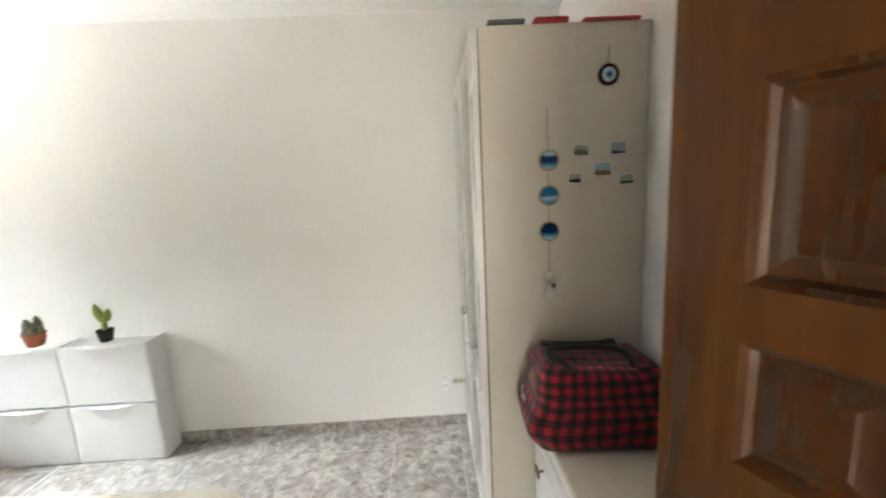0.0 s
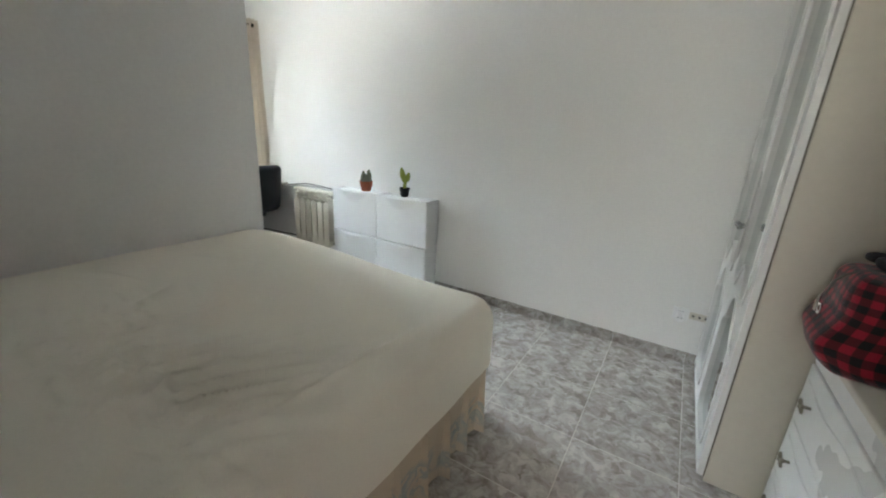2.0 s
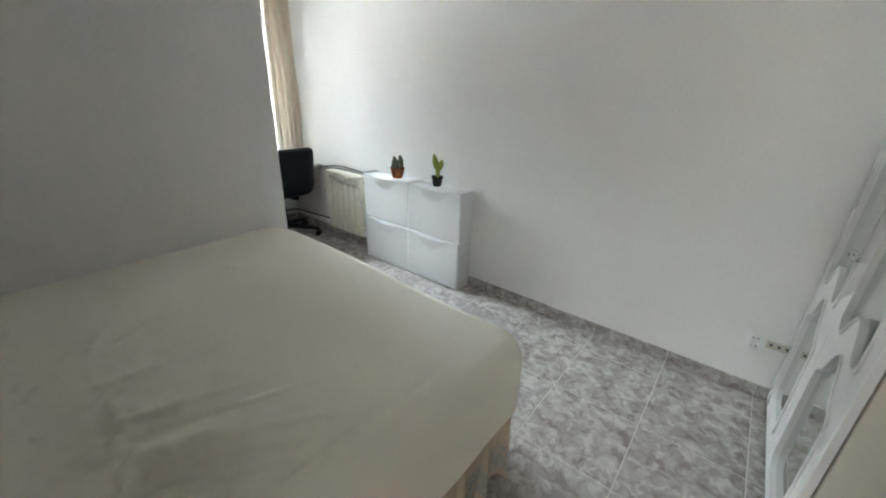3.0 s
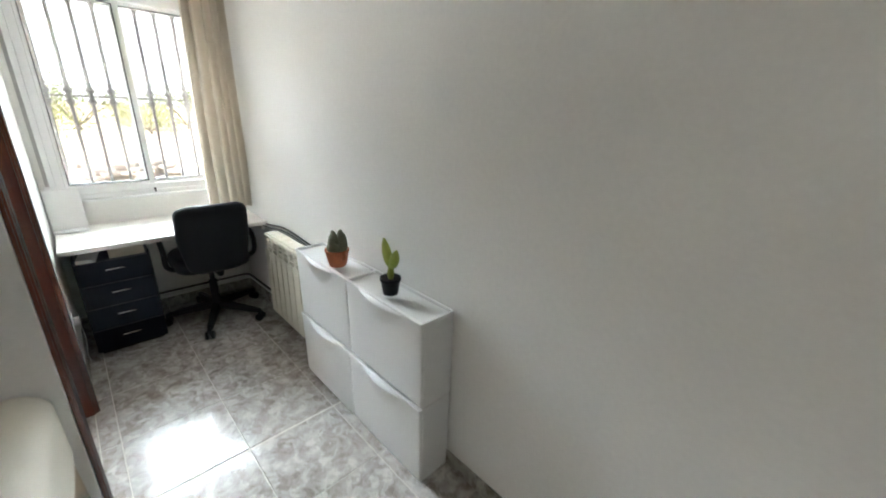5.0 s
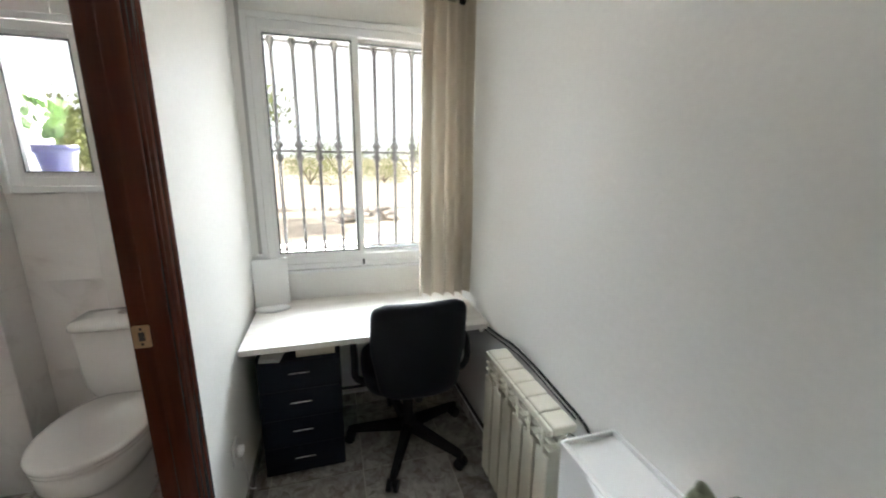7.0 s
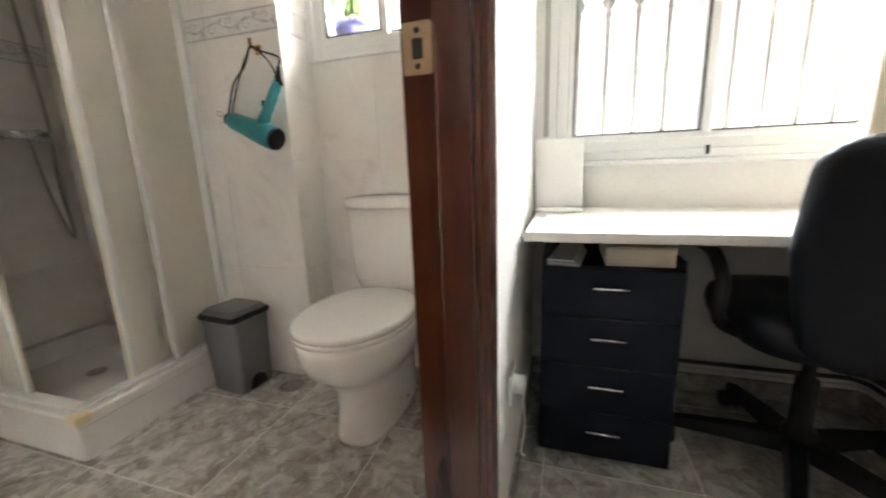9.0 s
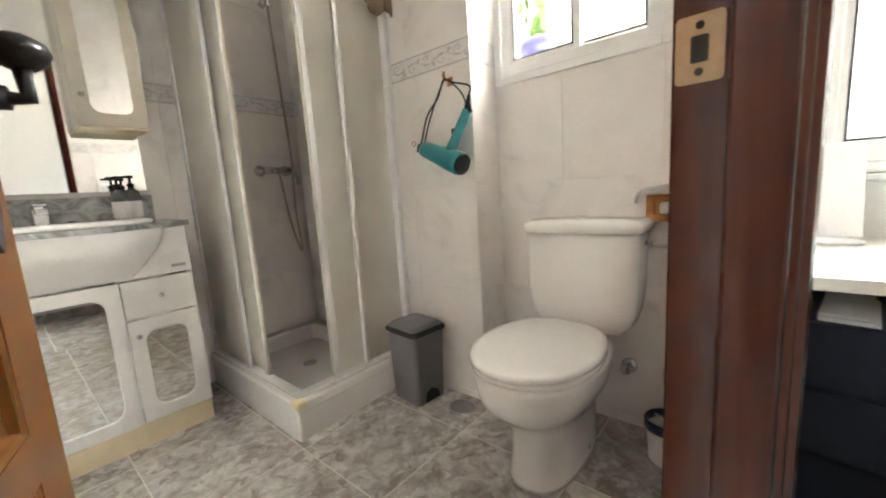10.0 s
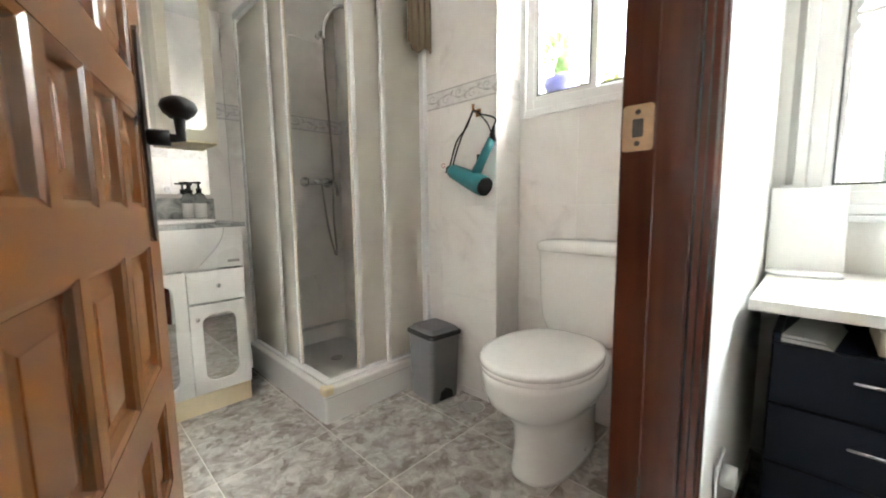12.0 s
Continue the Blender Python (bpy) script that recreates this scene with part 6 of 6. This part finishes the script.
def hair_dryer():
    d = thing("hair_dryer", "teal hair dryer hanging by its black cord from the hook", "hair dryer", SHAFT_X + 0.052, -2.132, 1.046)
    # barrel runs from upper back to lower front along the wall
    a, b = Vector((0.0, -0.112, 0.045)), Vector((0.015, 0.075, -0.03))
    prof = [(0.0, 0.026), (0.05, 0.030), (0.35, 0.034), (0.6, 0.039), (0.85, 0.042), (1.0, 0.041)]
    part("barrel", tube([a.lerp(b, f) for f, r in prof], 0.03, 20, taper=[r for f, r in prof]), TEAL, d, smooth=True)
    ax = (b - a).normalized()
    part("intake", tube([b + ax * 0.0005, b + ax * 0.012], 0.037, 18), BLACK_PLASTIC, d)
    part("nozzle", tube([a - ax * 0.001, a - ax * 0.022], 0.02, 16, taper=[0.024, 0.017]), BLACK_PLASTIC, d)
    h0 = a.lerp(b, 0.72) + Vector((0, 0.0, 0.02))
    h1 = h0 + Vector((0.0, 0.090, 0.140))
    part("grip", tube([h0, h0.lerp(h1, 0.3), h0.lerp(h1, 0.7), h1], 0.02, 16, taper=[0.024, 0.019, 0.018, 0.016]), TEAL, d, smooth=True)
    part("switch", box(0.014, 0.024, h0.y + 0.022, h0.y + 0.034, h0.z + 0.05, h0.z + 0.085, 0.002, 1), BLACK_PLASTIC, d)
    part("collar", tube([h1, h1 + Vector((0, 0.008, 0.045))], 0.010, 10, taper=[0.012, 0.006]), BLACK_PLASTIC, d)
    top = Vector((-0.008, 0.0, 0.276))
    end = h1 + Vector((0, 0.008, 0.045))
    part("cord", tube(arc_points([end, end + Vector((0, 0.004, 0.03)), top + Vector((0.01, 0.045, -0.02)), top, top + Vector((0.005, -0.03, -0.06)), Vector((0.0, -0.085, 0.16)), Vector((0, -0.13, 0.05)), Vector((0.0, -0.15, 0.04))], 6), 0.0035, 6), BLACK_PLASTIC, d)
    part("cord", tube(arc_points([top + Vector((0.006, 0.008, 0)), Vector((0.012, -0.03, 0.20)), Vector((0.01, -0.075, 0.12)), Vector((0.01, -0.10, 0.055))], 6), 0.0035, 6), BLACK_PLASTIC, d)
    part("cord", tube(arc_points([top + Vector((0.004, 0.006, 0)), Vector((0.0, 0.03, 0.265)), Vector((0.008, 0.085, 0.215)), Vector((0.012, 0.112, 0.165))], 6), 0.003, 6), BLACK_PLASTIC, d)
    part("plug", tube([(0.01, 0.112, 0.170), (0.01, 0.120, 0.138)], 0.011, 10), BLACK_PLASTIC, d)
    tag = part("warning_tag", box(0.012, 0.013, -0.165, -0.135, 0.05, 0.085), PAPER, d)
    part("symbol", ring_panel([(math.cos(q * math.pi / 10) * 0.011, math.sin(q * math.pi / 10) * 0.011) for q in range(20)], [(math.cos(q * math.pi / 10) * 0.008, math.sin(q * math.pi / 10) * 0.008) for q in range(20)], lambda u, v, dd: (0.0131 + 0.0005 * dd, -0.15 + u, 0.068 + v)), BOX_RED, tag)
    d.scale = (1.08, 1.08, 1.08)
    return d


hair_dryer()


def vanity():
    v = thing("vanity_unit", "white vanity unit with mirrored doors and marble top", "vanity unit", 0, 0, 0)
    xr, xm, xl, yf, yb = 1.108, 1.348, 1.735, -2.955, BATH_S + 0.003
    part("plinth", box(xr + 0.005, xl - 0.005, yb, yf - 0.004, 0.0, 0.088), CREAM_TRIM, v, "cream plinth")
    body = bmesh.new()
    box(xr, xr + 0.016, yb, yf - 0.019, 0.0885, 0.845, bm=body)
    box(xl - 0.016, xl, yb, yf - 0.019, 0.0885, 0.845, bm=body)
    box(xm - 0.008, xm + 0.008, yb, yf - 0.019, 0.0885, 0.66, bm=body)
    box(xr + 0.016, xl - 0.016, yb, yb + 0.012, 0.0885, 0.845, bm=body)
    for a, b in ((xr + 0.016, xm - 0.008), (xm + 0.008, xl - 0.016)):
        box(a, b, yb + 0.012, yf - 0.019, 0.0885, 0.104, bm=body)
    part("body", body, WHITE_GLOSS, v)
    part("apron", box(xr, xl, yf - 0.018, yf, 0.662, 0.846, 0.003, 2), WHITE_GLOSS, v)
    part("badge", box(xr + 0.02, xr + 0.07, yf, yf + 0.0015, 0.685, 0.697), STEEL, v)

    def mirrored_door(a, b, z0, z1, knob_x):
        m = 0.048
        lp = rrect(a + m, b - m, z0 + m, z1 - m, 0.045, 5)
        outer = []
        cx, cz = (a + b) / 2, (z0 + z1) / 2
        n = len(lp) // 4
        for q, (u, w) in enumerate(lp):
            k, i = divmod(q, n)
            sx, sz = ((1, 1), (-1, 1), (-1, -1), (1, -1))[k]
            mid = (n - 1) / 2
            ex, ez = cx + sx * (b - a) / 2, cz + sz * (z1 - z0) / 2
            vert_first = k in (0, 2)
            if i < mid - 0.5:
                outer.append((ex, w) if vert_first else (u, ez))
            elif i > mid + 0.5:
                outer.append((u, ez) if vert_first else (ex, w))
            else:
                outer.append((ex, ez))
        d = part("door", ring_panel(outer, lp, lambda u, w, t: (u, yf - 0.018 + 0.018 * t, w)), WHITE_GLOSS, v)
        part("mirror", plate([(cx + (u - cx) * 1.06, cz + (w - cz) * 1.03) for u, w in lp], lambda u, w, t: (u, yf - 0.0175 + 0.009 * t, w)), MIRROR, d)
        part("knob", lathe([(0.004, 0.0), (0.004, 0.010), (0.009, 0.014), (0.010, 0.020), (0.006, 0.025), (0.001, 0.026)], 14), CHROME, d, smooth=True).matrix_local = pose(knob_x, yf, z1 - 0.06, -90, 0, 0)

    mirrored_door(xr + 0.001, xm - 0.0015, 0.092, 0.503, xm - 0.028)
    mirrored_door(xm + 0.0015, xl - 0.001, 0.092, 0.655, xl - 0.03)
    dr = part("drawer", box(xr + 0.001, xm - 0.0015, yf - 0.018, yf, 0.510, 0.655, 0.003, 2), WHITE_GLOSS, v)
    part("knob", lathe([(0.004, 0.0), (0.004, 0.010), (0.009, 0.014), (0.010, 0.020), (0.006, 0.025), (0.001, 0.026)], 14), CHROME, dr, smooth=True).matrix_local = pose((xr + xm) / 2 - 0.0, yf, 0.585, -90, 0, 0)
    # marble top with a bowed front round the basin
    bx = 1.46
    front = []
    for k in range(25):
        x = xr - 0.012 + (xl + 0.05 - xr) * k / 24
        front.append((x, yf + 0.012 + 0.115 * max(0, math.cos((x - bx) / 0.30 * math.pi / 2)) ** 1.0 if abs(x - bx) < 0.30 else yf + 0.012))
    loop = front + [(xl + 0.038, yb), (xr - 0.012, yb)]
    part("marble_top", plate(loop, lambda u, w, d: (u, w, 0.848 + 0.020 * d)), MARBLE, v, "grey veined marble top")
    part("splashback", box(xr + 0.012, xl + 0.038, yb, yb + 0.016, 0.8685, 0.985, 0.003, 2), MARBLE, v)
    # bowl that swells out under the top, and its raised rim
    rings = []
    for k in range(9):
        f = k / 8
        w = 0.275 * (0.55 + 0.45 * math.sin(f * math.pi / 2))
        dpt = 0.115 * math.sin(f * math.pi / 2)
        rings.append([(bx + w * math.cos(q * math.pi / 20), yf + 0.0005 + dpt * math.sin(q * math.pi / 20) + 0.0, 0.664 + 0.182 * f) for q in range(21)])
    part("bowl", loft(rings, closed=False), CERAMIC, v, smooth=True)
    ov = lambda r1, r2, z: [(bx + r1 * math.cos(q * math.pi / 20), yf - 0.085 + r2 * math.sin(q * math.pi / 20), z) for q in range(40)]
    part("basin", loft([ov(0.265, 0.185, 0.8685), ov(0.268, 0.188, 0.876), ov(0.258, 0.178, 0.887), ov(0.235, 0.155, 0.885), ov(0.20, 0.12, 0.874), ov(0.05, 0.03, 0.872)]), CERAMIC, v, smooth=True)
    return v


vanity()
tap = thing("basin_tap", "square chrome basin mixer tap", "tap", 1.49, -3.25, 0.8695)
part("body", box(-0.022, 0.022, -0.022, 0.03, 0.0, 0.075, 0.006, 3), CHROME, tap)
part("spout", box(-0.018, 0.018, 0.02, 0.11, 0.055, 0.075, 0.005, 2), CHROME, tap)
part("lever", box(-0.02, 0.02, -0.025, 0.06, 0.080, 0.088, 0.003, 2), CHROME, tap).matrix_local = pose(0, 0, 0, 8, 0, 0)
part("neck", box(-0.012, 0.012, -0.012, 0.012, 0.0755, 0.085), CHROME, tap)
dish = thing("drain_stopper", "small black stopper beside the tap", "stopper", 1.41, -3.22, 0.8695)
part("cap", lathe([(0.028, 0.0), (0.030, 0.006), (0.018, 0.014), (0.012, 0.022), (0.001, 0.023)], 16), BLACK_PLASTIC, dish, smooth=True)
CLEAR = glass_material("clear bottle plastic", (0.93, 0.95, 0.95), 0.06)
for x, y in ((1.205, -3.235), (1.245, -3.27)):
    sb = thing("soap_bottle", "clear pump bottle with white label and black pump", "soap bottle", x, y, 0.8695, group="soap bottles by the basin")
    part("bottle", lathe([(0.026, 0.0), (0.028, 0.003), (0.028, 0.115), (0.022, 0.135), (0.011, 0.142), (0.011, 0.15)], 20), CLEAR, sb, smooth=True)
    part("label", lathe([(0.0286, 0.02), (0.0288, 0.021), (0.0288, 0.088), (0.0286, 0.089)], 20, caps=False), PAPER, sb, smooth=True)
    pm = lathe([(0.013, 0.150), (0.013, 0.163), (0.005, 0.165), (0.005, 0.185), (0.013, 0.186), (0.013, 0.196), (0.002, 0.198)], 14)
    box(-0.008, 0.034, -0.006, 0.006, 0.187, 0.195, 0.002, 1, bm=pm)
    part("pump", pm, BLACK_PLASTIC, sb)
mir = thing("bathroom_mirror", "large frameless mirror in two joined panes above the basin", "mirror", 0, BATH_S + 0.002, 0)
part("pane", box(1.132, 1.300, 0.0005, 0.006, 1.005, 2.05), MIRROR, mir)
part("pane", box(1.3015, 1.775, 0.0005, 0.006, 1.005, 2.05), MIRROR, mir)
mc = thing("mirror_cabinet", "narrow cream wall cabinet with a shaped mirror door", "wall cabinet", 1.115, BATH_S + 0.0085, 1.258)
Dm, Wm, Hm = 0.145, 0.225, 0.78
part("body", box(0.0, Wm, 0.0, Dm - 0.018, 0.0, Hm, 0.003, 2), CREAM, mc)
lp = rrect(0.045, Wm - 0.045, 0.05, Hm - 0.05, 0.035, 5)
md = part("door", plate(rrect(0.0, Wm, 0.0, Hm, 0.004, 2), lambda u, w, d: (u, Dm - 0.0175 + 0.0165 * d, w)), CREAM, mc)
part("mirror", plate(lp, lambda u, w, d: (u, Dm - 0.001 + 0.0025 * d, w)), MIRROR, md)
part("knob", lathe([(0.004, 0.0), (0.004, 0.010), (0.009, 0.014), (0.010, 0.020), (0.001, 0.026)], 14), CHROME, md, smooth=True).matrix_local = pose(Wm - 0.022, Dm - 0.001, 0.11, -90, 0, 0)
part("foot_trim", box(0.002, Wm - 0.002, 0.004, Dm - 0.004, -0.012, -0.0005, 0.003, 1), CREAM_TRIM, mc)
socket_plate("light_switch", "white light switch on the bathroom tiles", pose(0.95, -1.2175, 1.12, 0, 0, 0), 1)


# ---- daylight through the windows of the desk corner, the bathroom and the hall ----
window_light("window_light_desk", (-2.8, -0.65, 3.75), (0.9, -0.50, 0.95), 2.7, 2.0, 760, (0.84, 0.93, 1.0))
window_light("ground_light_desk", (-2.6, -0.95, -0.10), (-1.8, -0.85, 1.9), 1.7, 2.0, 350, (1.0, 0.975, 0.93))
window_light("window_light_bathroom", (-0.30, -1.71, 1.98), (1.2, -2.3, 1.05), 0.5, 0.6, 43, (1.0, 0.97, 0.93))
window_light("window_light_hall", (4.55, -4.49, 1.3), (4.55, -3.4, 1.3), 1.2, 1.7, 5.5, (0.98, 1.0, 0.97))



# ---- pieces of floors and walls ----
def lay(parent, name, mat, cells, thick, place, gap=0.0045, bev=0.0012):
    """Rectangular pieces as objects that share a mesh where they are alike."""
    shared = {}
    for u0, u1, v0, v1 in cells:
        w, h = u1 - u0 - gap, v1 - v0 - gap
        if w < 0.01 or h < 0.01:
            continue
        key = (round(w, 4), round(h, 4))
        if key not in shared:
            bm = bmesh.new()
            lo = [bm.verts.new(place(a * w / 2, b * h / 2, 0.0)) for a, b in ((-1, -1), (1, -1), (1, 1), (-1, 1))]
            mi = [bm.verts.new(place(a * w / 2, b * h / 2, thick - bev)) for a, b in ((-1, -1), (1, -1), (1, 1), (-1, 1))]
            hi = [bm.verts.new(place(a * (w / 2 - bev), b * (h / 2 - bev), thick)) for a, b in ((-1, -1), (1, -1), (1, 1), (-1, 1))]
            for a, b in ((lo, mi), (mi, hi)):
                for k in range(4):
                    bm.faces.new((a[k], a[(k + 1) % 4], b[(k + 1) % 4], b[k]))
            bm.faces.new(hi)
            bmesh.ops.recalc_face_normals(bm, faces=bm.faces)
            me = bpy.data.meshes.new(name)
            bm.to_mesh(me)
            bm.free()
            me.materials.append(mat)
            shared[key] = me
        ob = new(name, shared[key])
        ob.parent = parent
        ob.location = Vector(place((u0 + u1) / 2, (v0 + v1) / 2, 0.0)) - Vector(place(0, 0, 0))


def cells(u0, u1, v0, v1, pu, pv, ou, ov, skip=()):
    """Grid cells of pitch pu, pv through the origin ou, ov, cut to a rectangle."""
    out = []
    i = math.floor((u0 - ou) / pu)
    while ou + i * pu < u1:
        a, b = max(u0, ou + i * pu), min(u1, ou + (i + 1) * pu)
        j = math.floor((v0 - ov) / pv)
        while ov + j * pv < v1:
            c, d = max(v0, ov + j * pv), min(v1, ov + (j + 1) * pv)
            cut = [(a, b, c, d)]
            for s in skip:
                nxt = []
                for q in cut:
                    if q[1] <= s[0] or q[0] >= s[1] or q[3] <= s[2] or q[2] >= s[3]:
                        nxt.append(q)
                        continue
                    nxt += [r for r in ((q[0], s[0], q[2], q[3]), (s[1], q[1], q[2], q[3]), (max(q[0], s[0]), min(q[1], s[1]), q[2], s[2]), (max(q[0], s[0]), min(q[1], s[1]), s[3], q[3])) if r[1] - r[0] > 0.004 and r[3] - r[2] > 0.004]
                cut = nxt
            out += cut
            j += 1
        i += 1
    return out


P = 0.4225
on_floor = lambda u, v, d: (u, v, -0.008 + d)
lay(floor, "tile", FLOOR_TILE, cells(WIN_X, CORNER_X, NOOK_S, 0, P, P, 1.042, -0.21), 0.008, on_floor)
lay(floor, "tile", FLOOR_TILE, cells(CORNER_X, ROOM_E, ROOM_S, 0, P, P, 1.042, -0.21), 0.008, on_floor)
lay(floor, "tile", FLOOR_TILE, cells(BATH_W, BATH_E, BATH_S, -1.223, P, P, 0.995, -2.42, [(BATH_W, SHAFT_X, BATH_S, SHAFT_Y)]), 0.008, on_floor)
lay(floor, "tile", FLOOR_TILE, cells(1.153, 1.80, -1.223, NOOK_S, P, P, 0.995, -1.6), 0.008, on_floor)
lay(floor, "tile", FLOOR_TILE, cells(4.16, 4.91, -2.80, ROOM_S, P, P, 1.042, -0.21), 0.008, on_floor)
lay(floor, "tile", FLOOR_TILE, cells(3.3, 5.6, -3.45, -2.80, P, P, 1.042, -0.21), 0.008, on_floor)

base_n = structure(new("baseboard"), "grey mottled ceramic baseboard tiles", "baseboard")
lay(base_n, "tile", FLOOR_TILE, cells(WIN_X, 4.5, 0.0, 0.075, P, 0.075, 1.042, 0.0), 0.009, lambda u, v, d: (u, -d, v), 0.0025)
lay(base_n, "tile", FLOOR_TILE, cells(NOOK_S, -0.01, 0.0, 0.075, P, 0.075, -0.21, 0.0), 0.009, lambda u, v, d: (WIN_X + d, u, v), 0.0025)
lay(base_n, "tile", FLOOR_TILE, cells(WIN_X + 0.01, 1.06, 0.0, 0.075, P, 0.075, 1.042, 0.0), 0.009, lambda u, v, d: (u, NOOK_S + d, v), 0.0025)
lay(base_n, "tile", FLOOR_TILE, cells(ROOM_S, NOOK_S, 0.0, 0.075, P, 0.075, -0.21, 0.0), 0.009, lambda u, v, d: (CORNER_X + d, u, v), 0.0025)
lay(base_n, "tile", FLOOR_TILE, cells(ROOM_S, -1.83, 0.0, 0.075, P, 0.075, -0.21, 0.0), 0.009, lambda u, v, d: (ROOM_E - d, u, v), 0.0025)

TW = 0.34
COURSES = [(0.0, 0.03), (0.03, 0.4925), (0.4925, 0.93), (0.93, 1.405), (1.49, 1.9525), (1.9525, 2.415), (2.415, H)]


def tile_wall(name, label, u0, u1, ou, place, skip=()):
    w = structure(new(name), label, "wall tiles")
    for z0, z1 in COURSES:
        lay(w, "tile", WALL_TILE, cells(u0, u1, z0, z1, TW, z1 - z0, ou, z0, skip), 0.0018, place, 0.002, 0.0008)
    lay(w, "border_tile", LISTELLO_TILE, cells(u0, u1, 1.405, 1.49, TW, 0.085, ou, 1.405, skip), 0.0026, place, 0.002, 0.0008)


def scroll_mesh():
    """A leafy scroll in low relief, one border tile long."""
    bm = bmesh.new()
    n = 36
    vine = [(-0.165 + 0.33 * k / n, 0.014 * math.sin(4 * math.pi * k / n)) for k in range(n + 1)]
    tube([(u, 0.0, v) for u, v in vine], 0.0022, 4, bm=bm)
    for c, up in ((-0.124, 1), (-0.041, -1), (0.041, 1), (0.124, -1)):
        curl = [(c + 0.026 * (1 - q / 16) * math.cos(q * 0.52 + 1.2) - 0.006, up * (0.010 - 0.021 * (1 - q / 16) * math.sin(q * 0.52 + 1.2)) * -1) for q in range(15)]
        tube([(u, 0.0, v) for u, v in curl], 0.002, 4, bm=bm, taper=[0.0026 - 0.0001 * q for q in range(15)])
        for a in (-0.6, 0.5):
            lu, lv = c + 0.022 * math.cos(a) + 0.014, up * (0.018 + 0.008 * a)
            tube([(lu - 0.012, 0.0, lv - up * 0.008), (lu, 0.0, lv), (lu + 0.010, 0.0, lv + up * 0.006)], 0.004, 4, bm=bm, taper=[0.0008, 0.0042, 0.0008])
    for v in (-0.0375, 0.0375):
        box(-0.168, 0.168, -0.0015, 0.0015, v - 0.0022, v + 0.0022, bm=bm)
    for v in bm.verts:
        v.co.y *= 0.5
    me = bpy.data.meshes.new("scroll")
    bmesh.ops.recalc_face_normals(bm, faces=bm.faces)
    bm.to_mesh(me)
    bm.free()
    me.materials.append(SCROLL)
    return me


SCROLL = material("grey scroll glaze", (0.50, 0.485, 0.47), 0.25, tone=0.15)
scroll = scroll_mesh()


def lay_scrolls(wall_name, places):
    """Scrolls on the border tiles: (x, y, turn about z)."""
    for x, y, rz in places:
        ob = new("scroll", scroll)
        ob.parent = bpy.data.objects[wall_name]
        ob.matrix_local = pose(x, y, 1.4475, 0, 0, rz)


tile_wall("wall_tiles_west", "pale marbled wall tiles around the bathroom window", SHAFT_Y, -1.215, -1.75, lambda u, v, d: (BATH_W - 0.002 + d, u, v), [(-2.03, -1.39, 1.325, 2.03)])
tile_wall("wall_tiles_shaft", "pale marbled tiles on the projecting shaft", BATH_S, SHAFT_Y, SHAFT_Y, lambda u, v, d: (SHAFT_X - 0.002 + d, u, v))
tile_wall("wall_tiles_return", "pale marbled tiles on the shaft's narrow side", BATH_W, SHAFT_X, BATH_W, lambda u, v, d: (u, SHAFT_Y + d, v))
tile_wall("wall_tiles_south", "pale marbled tiles with a patterned border", SHAFT_X, BATH_E, SHAFT_X, lambda u, v, d: (u, BATH_S - 0.002 + d, v))
tile_wall("wall_tiles_north", "pale marbled tiles beside the bathroom doorway", BATH_W, 1.12, BATH_W, lambda u, v, d: (u, -1.215 - d, v))
tile_wall("wall_tiles_east", "pale marbled tiles behind the bathroom door", BATH_S, -1.215, -1.215, lambda u, v, d: (BATH_E - d, u, v))
lay_scrolls("wall_tiles_south", [(SHAFT_X + TW * (k + 0.5), BATH_S + 0.001, 0) for k in range(4)])
lay_scrolls("wall_tiles_shaft", [(SHAFT_X + 0.001, SHAFT_Y - TW * (k + 0.5), 90) for k in range(3)])
lay_scrolls("wall_tiles_east", [(BATH_E - 0.003, -1.215 - TW * (k + 0.5), 90) for k in range(6)])
